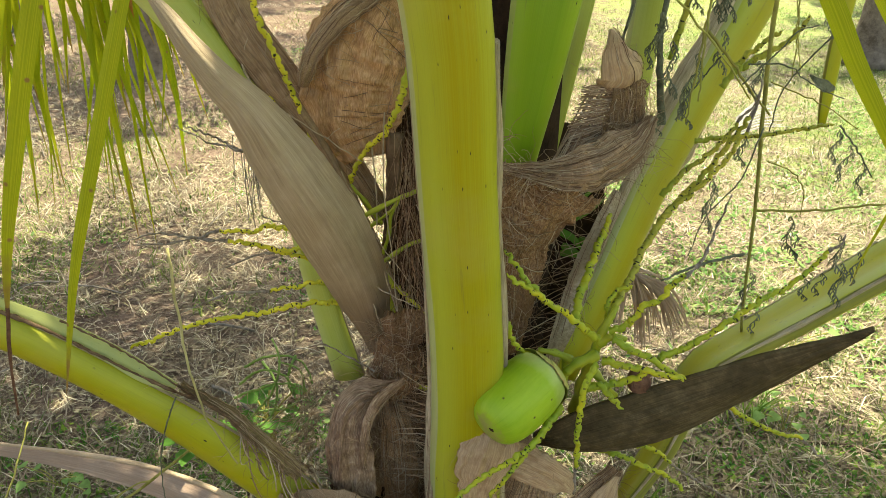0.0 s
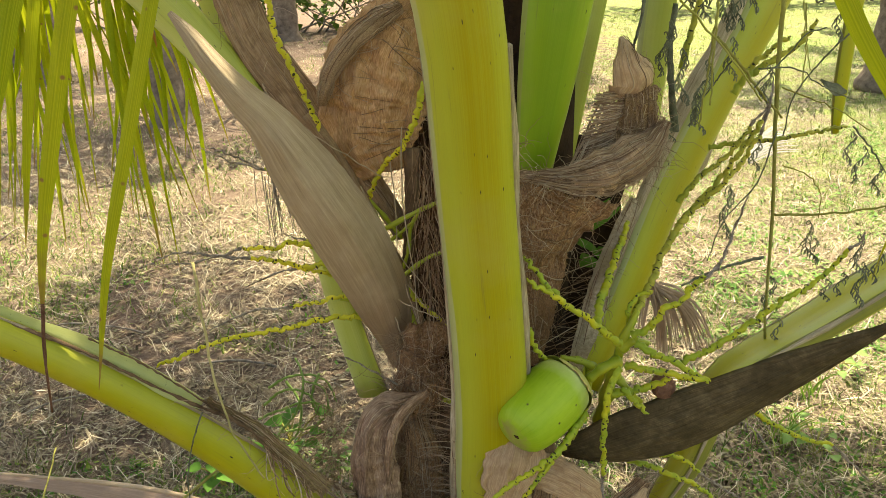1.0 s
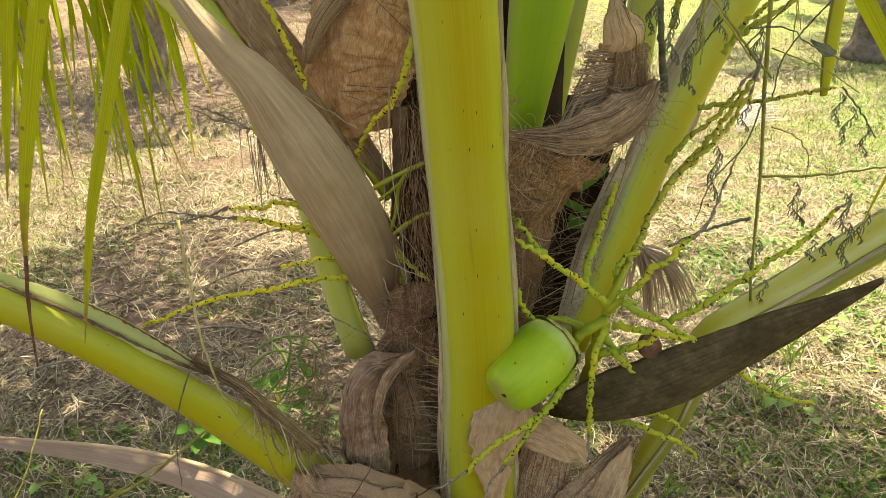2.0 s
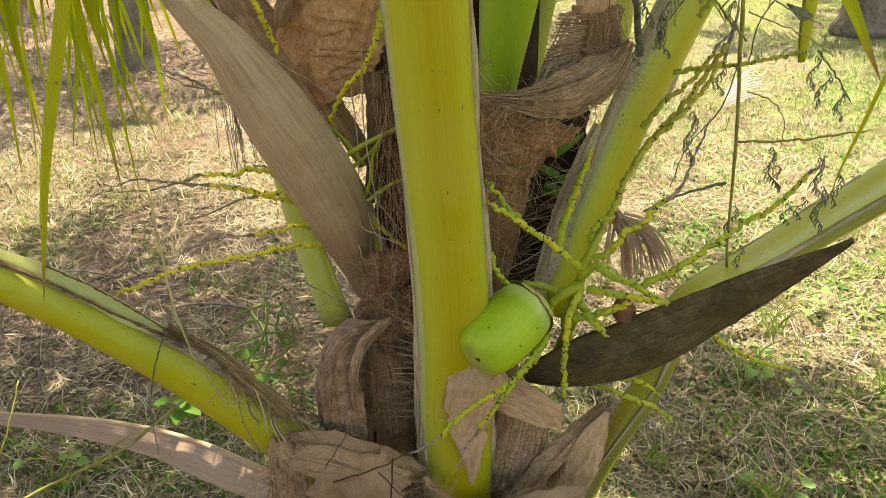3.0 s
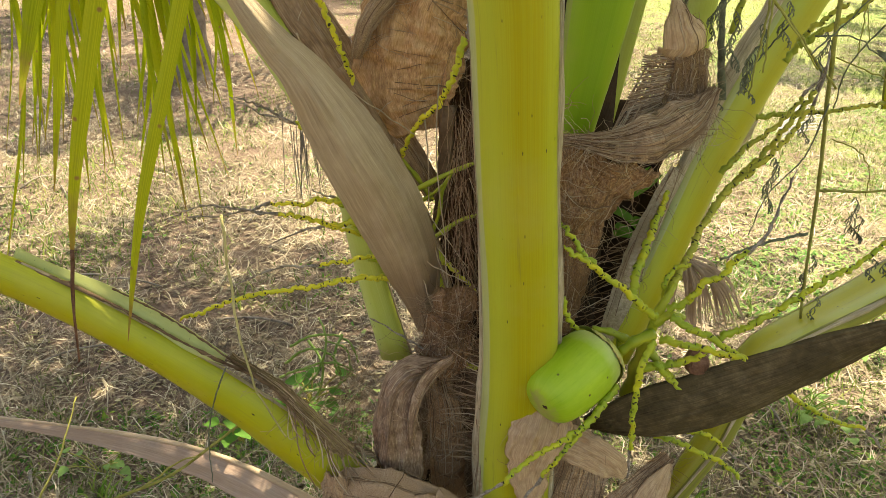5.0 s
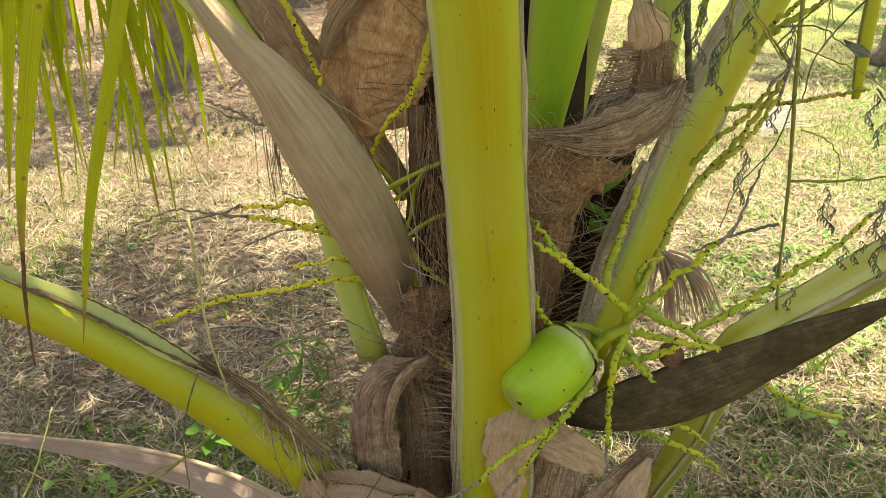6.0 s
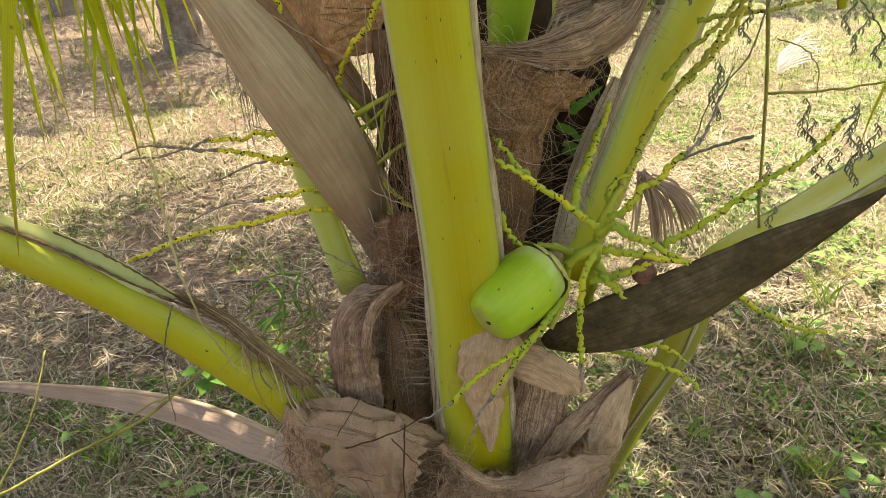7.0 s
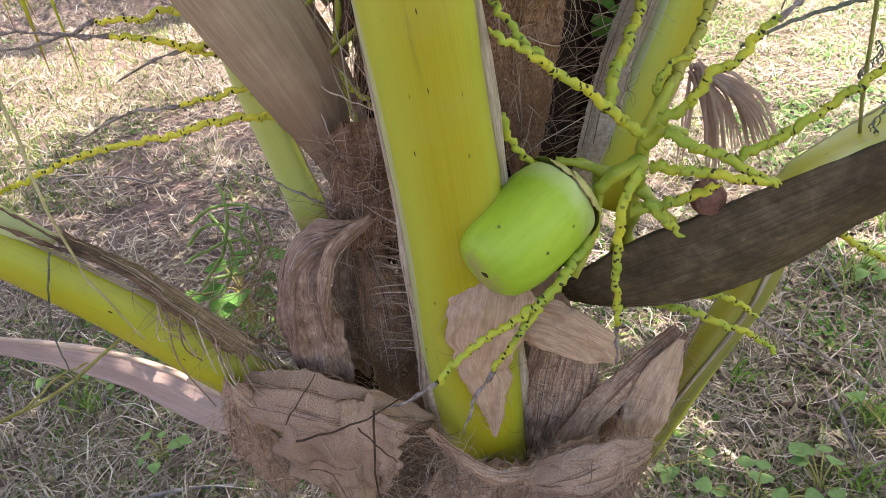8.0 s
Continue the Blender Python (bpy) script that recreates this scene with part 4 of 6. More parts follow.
sheath("stalk_flange", [(-0.145, 1.025, 1.075, 0.0064), (-0.088, 1.03, 1.026, 0.0083), (-0.045, 1.035, 0.967, 0.0102), (-0.002, 1.04, 0.909, 0.0122)], (-0.15, -0.8, 0.55), 0.3, M_EDGE, "grey-brown dry fibrous edge along the low stalk", 0.003, fray=60, hair=0.05, torn=0.3, lay=90, cross=0.03, nu=30, nv=60, ripple=0.0008)
sheath("front_flap", [(0.269, 1.0, 1.018, 0.0282), (0.265, 0.995, 0.997, 0.0392), (0.258, 0.993, 0.967, 0.0379), (0.252, 0.997, 0.926, 0.0298), (0.256, 1.008, 0.867, 0.0195), (0.257, 1.015, 0.822, 0.0094), (0.256, 1.018, 0.793, 0.0018)], (0.05, -1, 0.1), 0.20, M_PAPER, "dry papery flap on the stalk", 0.007, fray=24, hair=0.02, torn=0.16, lay=0, nu=44, nv=60)
sheath("side_flap", [(0.273, 1.04, 0.941, 0.0205), (0.309, 1.03, 0.94, 0.0271), (0.345, 1.025, 0.923, 0.0259), (0.376, 1.03, 0.895, 0.0175), (0.393, 1.04, 0.871, 0.0036)], (0.1, -1, 0.2), 0.18, M_PAPER, "dry papery flap under the nut", 0.006, fray=24, hair=0.02, torn=0.12, lay=0, nu=44, nv=60)
sheath("lower_sheath", [(0.296, 1.06, 0.66, 0.0165), (0.311, 1.075, 0.719, 0.0322), (0.328, 1.08, 0.794, 0.0424), (0.343, 1.09, 0.86, 0.0411)], (0.05, -1, 0.1), 0.3, M_SHEATH2, "brown hairy lower sheath", 0.010, fray=200, hair=0.05, lay=300)
sheath("side_sheath", [(0.373, 1.08, 0.608, 0.052), (0.402, 1.1, 0.664, 0.0493), (0.426, 1.11, 0.738, 0.0411), (0.449, 1.12, 0.788, 0.0298), (0.476, 1.13, 0.84, 0.0143)], (0.2, -1, 0.0), 0.35, M_SHEATH2, "grey-brown sheath wrapping a low stalk", 0.010, fray=160, hair=0.06, lay=300)
sheath("sheath_seam", [(0.317, 1.05, 0.7, 0.012), (0.346, 1.055, 0.744, 0.0172), (0.383, 1.065, 0.79, 0.0177), (0.423, 1.08, 0.826, 0.0153), (0.471, 1.1, 0.857, 0.01)], (-0.2, -1, 0.2), 0.5, M_SHEATH2, "grey fibrous seam between two leaf bases", 0.006, fray=120, hair=0.04, torn=0.2)


sheath("foot_lip", [(0.185, 1.0, 0.824, 0.005), (0.216, 0.995, 0.782, 0.008), (0.254, 0.992, 0.755, 0.0104), (0.296, 0.997, 0.749, 0.0127), (0.341, 1.01, 0.759, 0.0173), (0.369, 1.03, 0.763, 0.0114)], (0.0, -1, 0.4), 0.3, M_SHEATH2, "fibrous lip round the stalk's foot", 0.007, fray=240, hair=0.035, torn=0.5, lay=60)
sheath("foot_sheath", [(0.256, 1.03, 0.736, 0.0617), (0.26, 1.03, 0.683, 0.1038), (0.263, 1.035, 0.611, 0.1259), (0.266, 1.05, 0.521, 0.148)], (0.0, -1, 0.15), 0.2, M_SHEATH2, "brown fibrous foot of old leaf bases", 0.022, fray=420, hair=0.055, torn=0.4, lay=160, cross=0.5, nu=44)
sheath("fibre_skirt", [(0.292, 1.0, 0.739, 0.0151), (0.328, 0.995, 0.752, 0.0261), (0.365, 1.0, 0.754, 0.0314), (0.404, 1.015, 0.752, 0.0266), (0.428, 1.03, 0.747, 0.0116)], (0.05, -1, 0.35), 0.3, M_CLOTH, "torn skirt of fibre cloth under the sheath", 0.012, fray=320, hair=0.03, torn=0.14, lay=80, cross=0.5, nu=40, nv=60)
sheath("sheath_paper", [(0.469, 1.085, 0.859, 0.0038), (0.451, 1.075, 0.831, 0.019), (0.436, 1.065, 0.794, 0.027), (0.427, 1.06, 0.75, 0.0236), (0.424, 1.06, 0.705, 0.0065)], (0.1, -1, 0.1), 0.15, M_PAPER, "papery tan skin beside the low stalk", 0.006, fray=40, hair=0.03, torn=0.12, lay=0)


def foot_fibres():
    """The hairy mat of old fibres round the foot."""
    g = Geo()
    for _ in range(1700):
        a = random.uniform(-2.9, -0.25)
        z = random.uniform(0.25, 0.74)
        r = np.interp(z, [0.2, 0.75], [0.235, 0.17]) + random.uniform(-0.02, 0.035)
        p = np.array((0.24 + math.cos(a) * r, 1.22 + math.sin(a) * r, z))
        out = np.array((math.cos(a), math.sin(a), 0))
        g.hair(p, out * 0.5 + np.random.normal(size=3) * 0.8, random.uniform(0.03, 0.13), 0.0005, 0.6, 1.2, 6)
    part("fibre_mat", g, M_HAIR, palm, "tangled brown fibres round the foot", "stuff")


foot_fibres()


# ---- flower stalks ----
def spikelet(parent, ctrl, r=0.0052, tip=None, n=None, mat=None):
    """A knobbly yellow-green spikelet, with a withered thin end where tip is given."""
    ln = sum(math.dist(a, b) for a, b in zip(ctrl, ctrl[1:]))
    n = n or max(14, int(ln / 0.0034))
    p = spline(ctrl, n)
    z = np.array([[noise.noise(Vector((i * 0.35, k * 9.0, ln * 50))) for k in range(3)] for i in range(n)])
    p = p + z * 0.0038
    step = np.arange(n) * 1.57 * 0.0055 / 0.0048
    saw = 2 / math.pi * np.arcsin(np.sin(step))
    t = unit(np.gradient(p, axis=0))
    aside = unit(np.cross(t, (0.25, -1, 0.2)))
    p = p + aside * (saw * 0.0019 * np.linspace(0.5, 1, n))[:, None]
    rad = 0.66 * r * np.linspace(1.15, 0.74, n) * (1 + 0.24 * np.cos(2 * step))
    if not tip:
        rad[-3:] *= np.array([0.9, 0.65, 0.25])
    g = Geo()
    g.tube(p, rad, 7, jitter=0.16)
    ob = part("spikelet", g, mat or M_SPIKE, parent)
    if tip:
        ln = sum(math.dist(a, b) for a, b in zip(tip, tip[1:]))
        m = max(8, int(ln / 0.0055))
        q = spline([tuple(p[-1])] + list(tip), m)
        q[1:] += np.array([[noise.noise(Vector((i * 0.8, k * 5.0, ln * 31))) for k in range(3)] for i in range(m - 1)]) * 0.004
        h = Geo()
        h.tube(q, np.linspace(0.40, 0.17, m) * r * (1 + 0.5 * np.sin(np.arange(m) * 2.4)), 6, jitter=0.3)
        part("withered_end", h, M_TIP, parent, "thin withered brown end")
    return ob


def stalk(parent, ctrl, n=20, name="stalk"):
    c = spline(ctrl, n)
    g = Geo()
    g.tube(c[:, :3], c[:, 3] * 0.52 * (1 + 0.16 * np.sin(np.arange(n) * 1.3)), 10, jitter=0.12)
    return part(name, g, M_STALK, parent)


inf_r = thing("flower_stalk", (0.36, 1.12, 0.95), "branched yellow-green coconut flower stalk with black-scarred spikelets", "flower stalk")
stalk(inf_r, [(0.407, 1.14, 0.938, 0.0223), (0.407, 1.1, 1.025, 0.0183), (0.408, 1.065, 1.093, 0.0157), (0.414, 1.05, 1.141, 0.0114), (0.431, 1.06, 1.173, 0.0076)])
for c in ([(0.408, 1.05, 1.102, 0.0155), (0.387, 1.04, 1.1, 0.0138), (0.367, 1.04, 1.082, 0.0115)], [(0.409, 1.05, 1.12, 0.013), (0.427, 1.04, 1.138, 0.0099), (0.442, 1.04, 1.133, 0.0076)], [(0.407, 1.05, 1.076, 0.0117), (0.421, 1.04, 1.061, 0.0094), (0.438, 1.04, 1.043, 0.0072)],
          [(0.378, 1.06, 1.087, 0.0117), (0.354, 1.06, 1.1, 0.0093), (0.331, 1.06, 1.104, 0.0069)], [(0.372, 1.07, 1.09, 0.0102), (0.37, 1.06, 1.051, 0.0095), (0.36, 1.05, 1.012, 0.0088), (0.345, 1.04, 0.986, 0.0072)]):
    stalk(inf_r, c, 12, "branch")
spikelet(inf_r, [(0.404, 1.03, 1.14), (0.377, 1.02, 1.163), (0.348, 1.01, 1.194), (0.319, 1.0, 1.22), (0.292, 1.0, 1.24), (0.277, 1.0, 1.251)], 0.0062)
spikelet(inf_r, [(0.324, 1.01, 1.213), (0.302, 1.02, 1.235), (0.288, 1.03, 1.253), (0.279, 1.05, 1.261)])
spikelet(inf_r, [(0.377, 1.06, 1.152), (0.386, 1.08, 1.174), (0.403, 1.12, 1.193), (0.419, 1.15, 1.213), (0.439, 1.18, 1.243), (0.448, 1.2, 1.261)], 0.0078)
spikelet(inf_r, [(0.42, 1.06, 1.14), (0.439, 1.09, 1.162), (0.468, 1.13, 1.189), (0.494, 1.16, 1.226), (0.523, 1.18, 1.258), (0.569, 1.2, 1.302), (0.602, 1.2, 1.352), (0.621, 1.2, 1.387)], 0.0070, [(0.628, 1.2, 1.407), (0.63, 1.2, 1.441)], None, M_SPIKE_OLD)
spikelet(inf_r, [(0.497, 1.17, 1.224), (0.53, 1.18, 1.266), (0.555, 1.18, 1.29), (0.59, 1.18, 1.33), (0.612, 1.18, 1.373)], 0.0059, [(0.619, 1.18, 1.4), (0.621, 1.18, 1.43)], None, M_SPIKE_OLD)
spikelet(inf_r, [(0.515, 1.2, 1.272), (0.547, 1.2, 1.313), (0.577, 1.2, 1.337), (0.607, 1.2, 1.38)], 0.0056, [(0.623, 1.2, 1.403), (0.629, 1.2, 1.418)], None, M_SPIKE_OLD)
spikelet(inf_r, [(0.565, 1.24, 1.341), (0.61, 1.24, 1.346), (0.666, 1.24, 1.35), (0.714, 1.24, 1.358), (0.761, 1.24, 1.366)], 0.0050, None, None, M_SPIKE_OLD)
spikelet(inf_r, [(0.6, 1.26, 1.415), (0.631, 1.27, 1.456), (0.652, 1.27, 1.475), (0.678, 1.27, 1.49)], 0.0063, None, None, M_SPIKE_OLD)
spikelet(inf_r, [(0.61, 1.25, 1.437), (0.646, 1.25, 1.461), (0.679, 1.25, 1.481), (0.7, 1.25, 1.514)], 0.0063, None, None, M_SPIKE_OLD)
spikelet(inf_r, [(0.419, 1.03, 1.152), (0.442, 1.02, 1.174), (0.453, 1.02, 1.194), (0.471, 1.02, 1.202), (0.493, 1.03, 1.225), (0.505, 1.03, 1.232)], 0.0065, [(0.53, 1.05, 1.246), (0.553, 1.08, 1.276), (0.574, 1.1, 1.313)])
spikelet(inf_r, [(0.424, 1.03, 1.14), (0.444, 1.02, 1.131), (0.467, 1.01, 1.124), (0.483, 1.0, 1.116), (0.51, 0.99, 1.105)], 0.007)
spikelet(inf_r, [(0.482, 1.02, 1.115), (0.521, 1.02, 1.137), (0.566, 1.03, 1.163), (0.615, 1.05, 1.185), (0.67, 1.07, 1.206), (0.706, 1.08, 1.241)], 0.006, [(0.719, 1.08, 1.252), (0.724, 1.08, 1.264)])
spikelet(inf_r, [(0.411, 1.02, 1.114), (0.445, 1.0, 1.116), (0.473, 0.99, 1.114), (0.508, 0.985, 1.107)], 0.0068)
spikelet(inf_r, [(0.397, 1.0, 1.121), (0.381, 0.985, 1.101), (0.377, 0.98, 1.062), (0.377, 0.98, 1.018), (0.381, 0.985, 0.969)], 0.0060, [(0.381, 0.985, 0.945), (0.381, 0.985, 0.916)])
spikelet(inf_r, [(0.408, 1.02, 1.078), (0.42, 1.0, 1.068), (0.436, 0.99, 1.056)], 0.006)
spikelet(inf_r, [(0.397, 1.03, 1.063), (0.44, 1.03, 1.072), (0.475, 1.03, 1.086)], 0.008)
spikelet(inf_r, [(0.356, 1.0, 1.056), (0.33, 0.97, 1.036), (0.288, 0.95, 1.009), (0.248, 0.94, 0.987), (0.211, 0.93, 0.955)], 0.0062, [(0.192, 0.93, 0.94), (0.167, 0.93, 0.926)])
spikelet(inf_r, [(0.341, 0.99, 1.042), (0.31, 0.96, 1.015), (0.284, 0.95, 0.986), (0.265, 0.95, 0.952)], 0.0055, [(0.245, 0.95, 0.916), (0.228, 0.95, 0.868)])
spikelet(inf_r, [(0.439, 1.08, 0.914), (0.471, 1.06, 0.917), (0.501, 1.05, 0.907), (0.53, 1.05, 0.892), (0.559, 1.05, 0.863)], 0.0058)
spikelet(inf_r, [(0.469, 1.09, 0.916), (0.499, 1.08, 0.921), (0.524, 1.08, 0.91), (0.543, 1.08, 0.891)], 0.005, [(0.592, 1.1, 0.841), (0.655, 1.12, 0.785), (0.753, 1.16, 0.685)])
spikelet(inf_r, [(0.599, 1.12, 0.997), (0.63, 1.12, 0.969), (0.67, 1.12, 0.938), (0.714, 1.12, 0.914), (0.756, 1.12, 0.902)], 0.0055, [(0.785, 1.12, 0.875), (0.826, 1.12, 0.832)])
spikelet(inf_r, [(0.621, 1.1, 1.028), (0.647, 1.1, 1.033), (0.677, 1.1, 1.036)], 0.005)
spikelet(inf_r, [(0.282, 1.02, 1.17), (0.291, 1.03, 1.14), (0.308, 1.04, 1.115), (0.332, 1.05, 1.101)], 0.005)
spikelet(inf_r, [(0.429, 1.08, 1.137), (0.423, 1.08, 1.158), (0.437, 1.09, 1.178), (0.462, 1.1, 1.18)], 0.005)

inf_l = thing("flower_stalk", (0.16, 1.22, 1.0), "old coconut flower stalk with spikelets coloured sunlit yellow, withering to brown ends", "flower stalk")
stalk(inf_l, [(0.137, 1.2, 1.059, 0.0176), (0.111, 1.21, 1.143, 0.0154), (0.087, 1.215, 1.206, 0.0127), (0.075, 1.22, 1.258, 0.0092)])
for c in ([(0.06, 1.2, 1.14, 0.0077), (0.031, 1.18, 1.173, 0.0067), (0.002, 1.17, 1.201, 0.0058)], [(0.068, 1.19, 1.125, 0.0068), (0.045, 1.18, 1.14, 0.0059), (0.022, 1.17, 1.148, 0.005)]):
    stalk(inf_l, c, 10, "branch")
spikelet(inf_l, [(0.006, 1.17, 1.244), (-0.021, 1.16, 1.241), (-0.04, 1.16, 1.245), (-0.055, 1.155, 1.241), (-0.074, 1.15, 1.241), (-0.102, 1.15, 1.241)], 0.0052, [(-0.13, 1.15, 1.233), (-0.197, 1.15, 1.238), (-0.254, 1.15, 1.216)], None, M_SPIKE_SUN)
spikelet(inf_l, [(0.033, 1.17, 1.184), (0.004, 1.16, 1.21), (-0.012, 1.16, 1.206), (-0.043, 1.155, 1.214), (-0.069, 1.15, 1.223), (-0.094, 1.15, 1.226)], 0.0058, [(-0.135, 1.15, 1.23), (-0.184, 1.15, 1.221), (-0.223, 1.15, 1.221)], None, M_SPIKE_SUN)
spikelet(inf_l, [(0.039, 1.18, 1.168), (0.019, 1.18, 1.18), (0.001, 1.17, 1.192), (-0.031, 1.17, 1.2)], 0.005, [(-0.072, 1.17, 1.19), (-0.115, 1.17, 1.173)], None, M_SPIKE_SUN)
spikelet(inf_l, [(0.064, 1.16, 1.154), (0.033, 1.15, 1.163), (-0.002, 1.14, 1.161), (-0.039, 1.14, 1.154)], 0.0048, [(-0.087, 1.14, 1.151), (-0.173, 1.14, 1.117)], None, M_SPIKE_SUN)
spikelet(inf_l, [(0.063, 1.15, 1.127), (0.034, 1.13, 1.14), (0.003, 1.12, 1.142), (-0.06, 1.11, 1.133), (-0.121, 1.1, 1.127), (-0.167, 1.09, 1.118), (-0.197, 1.08, 1.109), (-0.228, 1.08, 1.098)], 0.0052, None, None, M_SPIKE_SUN)
spikelet(inf_l, [(0.178, 1.12, 0.999), (0.149, 1.12, 1.013), (0.125, 1.12, 1.029)], 0.005, [(0.101, 1.11, 1.04), (0.071, 1.1, 1.067), (0.033, 1.09, 1.099)], None, M_SPIKE_SUN)
spikelet(inf_l, [(0.118, 1.17, 1.166), (0.138, 1.15, 1.15), (0.158, 1.14, 1.136), (0.178, 1.13, 1.12)], 0.0052, None, None, M_SPIKE_SUN)
spikelet(inf_l, [(-0.038, 1.18, 1.658), (-0.036, 1.18, 1.595), (-0.034, 1.18, 1.548), (-0.027, 1.18, 1.514), (-0.015, 1.185, 1.477), (0.002, 1.19, 1.431), (0.015, 1.2, 1.386), (0.024, 1.21, 1.343)], 0.006, None, None, M_SPIKE_SUN)
spikelet(inf_l, [(-0.068, 1.3, 1.436), (-0.035, 1.25, 1.396), (-0.019, 1.235, 1.371), (0.008, 1.225, 1.344)], 0.005, None, None, M_SPIKE_SUN)
spikelet(inf_l, [(0.159, 1.16, 1.462), (0.146, 1.165, 1.417), (0.125, 1.17, 1.375), (0.1, 1.18, 1.349), (0.083, 1.19, 1.319), (0.071, 1.2, 1.291)], 0.0058, None, None, M_SPIKE_SUN)
spikelet(inf_l, [(-0.057, 1.2, 1.335), (-0.083, 1.2, 1.345), (-0.113, 1.2, 1.361), (-0.149, 1.2, 1.376)], 0.0028, None, None, M_TIP)
spikelet(inf_l, [(-0.056, 1.18, 1.341), (-0.067, 1.18, 1.344)], 0.004, [(-0.108, 1.18, 1.357), (-0.154, 1.18, 1.383)], 10, M_SPIKE_SUN)
spikelet(inf_l, [(-0.013, 1.2, 1.22), (-0.024, 1.2, 1.229)], 0.004, [(-0.048, 1.2, 1.239), (-0.057, 1.2, 1.243)], 10, M_SPIKE_SUN)
for c in ([(0.061, 1.17, 1.238, 0.0064), (0.103, 1.16, 1.264, 0.0071), (0.14, 1.16, 1.284, 0.0063), (0.175, 1.16, 1.299, 0.0047)], [(0.106, 1.17, 1.175, 0.0057), (0.132, 1.16, 1.199, 0.0064), (0.157, 1.16, 1.216, 0.0056), (0.181, 1.16, 1.224, 0.004)],
          [(0.113, 1.19, 1.179, 0.0058), (0.125, 1.19, 1.215, 0.0058), (0.13, 1.19, 1.25, 0.0057), (0.143, 1.19, 1.275, 0.0048)], [(0.079, 1.18, 1.221, 0.0057), (0.109, 1.18, 1.241, 0.0049), (0.134, 1.18, 1.262, 0.004)], [(0.071, 1.2, 1.291, 0.0057), (0.086, 1.2, 1.273, 0.0065), (0.116, 1.2, 1.229, 0.0058)]):
    stalk(inf_l, c, 14, "branch")


# ---- the nut ----
def coconut():
    """A young green nut, its calyx cap towards the flower stalk, its blossom end low and near."""
    a, b = np.array((0.2550, 0.964, 1.0475)), np.array((0.3345, 1.030, 1.0845))
    nut = thing("coconut", tuple(a), "smooth bright green young coconut with a pale calyx cap", "coconut")
    ax = b - a
    ln = np.linalg.norm(ax)
    t = ax / ln
    s = unit(np.cross(t, (0, -1, 0.2)))
    f = np.cross(s, t)
    shape_v = [0, 0.012, 0.035, 0.07, 0.13, 0.22, 0.35, 0.5, 0.65, 0.8, 0.92, 0.985, 1.0, 1.012, 1.03, 1.045]
    shape_r = np.array([0.001, 0.31, 0.52, 0.67, 0.80, 0.89, 0.96, 0.99, 1.0, 0.98, 0.93, 0.885, 0.85, 0.76, 0.42, 0.12]) * 0.0452
    vs = np.concatenate([np.linspace(0, 0.13, 9), np.linspace(0.17, 0.96, 20), np.linspace(0.975, 1.045, 10)])
    rad = np.interp(vs, shape_v, shape_r)
    angles = np.linspace(0, 2 * math.pi, 48, endpoint=False)
    lobes = 1 + 0.032 * np.cos(3 * angles + 0.6) + 0.012 * np.abs(np.sin(1.5 * angles + 0.3)) ** 6
    pts = np.array([[a + t * (ln * v) + (s * math.cos(q) + f * math.sin(q)) * r * (1 + (l - 1) * min(1, v * 3)) for q, l in zip(angles, lobes)] for v, r in zip(vs, rad)])
    g = Geo()
    g.grid(pts, [[(j / 48, v) for j in range(49)] for v in vs], True, 0, True)
    part("husk", g, M_HUSK, nut)
    for k in range(6):
        ctr = 2 * math.pi * k / 6 + (0.5 if k % 2 else 0.2)
        h = Geo()
        us = np.linspace(-0.66, 0.66, 11)
        rows = []
        low = 0.945 + 0.02 * (k % 3)
        for i, v in enumerate(np.linspace(0, 1, 9)):
            vv = low + (1.128 - low) * v
            spread = 0.55 + 0.45 * min(1, v * 2.2)
            rows.append([])
            for u in us:
                edge = (1 - v) * (0.010 * abs(u) ** 2 * 4 + 0.02 * noise.noise(Vector((u * 11, k * 3.0, 1.0))))
                w = vv + edge
                r0 = np.interp(w, [0.8, 0.92, 0.985, 1.02, 1.06, 1.10, 1.13], np.array([0.99, 0.94, 0.905, 0.885, 0.78, 0.56, 0.25]) * 0.0452) + 0.0010 + 0.0011 * (k % 2) + 0.0012 * (1 - v) * random.random()
                q = ctr + u * spread
                rows[-1].append(a + t * (ln * w + 0.001 * (k % 2)) + (s * math.cos(q) + f * math.sin(q)) * r0)
        h.grid(np.array(rows), [[(j / 10, i / 8) for j in range(11)] for i in range(9)])
        part("calyx_lobe", h, M_CALYX, nut, "pale olive calyx lobe with a brown edge")
    g = Geo()
    g.tube(np.array([a + f * 0.015 + t * 0.001, a + f * 0.014 + t * 0.004, a + f * 0.012 + t * 0.007]), [0.0025, 0.0055, 0.004], 9, jitter=0.35)
    part("blossom_scar", g, M_SCAR, nut, "dark blossom scar")


coconut()


def withered_nut():
    c = np.array((0.467, 1.04, 1.066))
    g = Geo()
    p = np.array([c + np.array((0.03 * (i / 8 - 0.5), 0, 0.012 * (i / 8 - 0.5))) for i in range(9)])
    g.tube(p, 0.019 * np.sqrt(np.maximum(0.03, 1 - (np.linspace(-1, 1, 9)) ** 2)), 12, jitter=0.12)
    tagged(part("withered_nut", g, M_BUD), "small withered red-brown nut on the flower stalk", "coconut")


withered_nut()


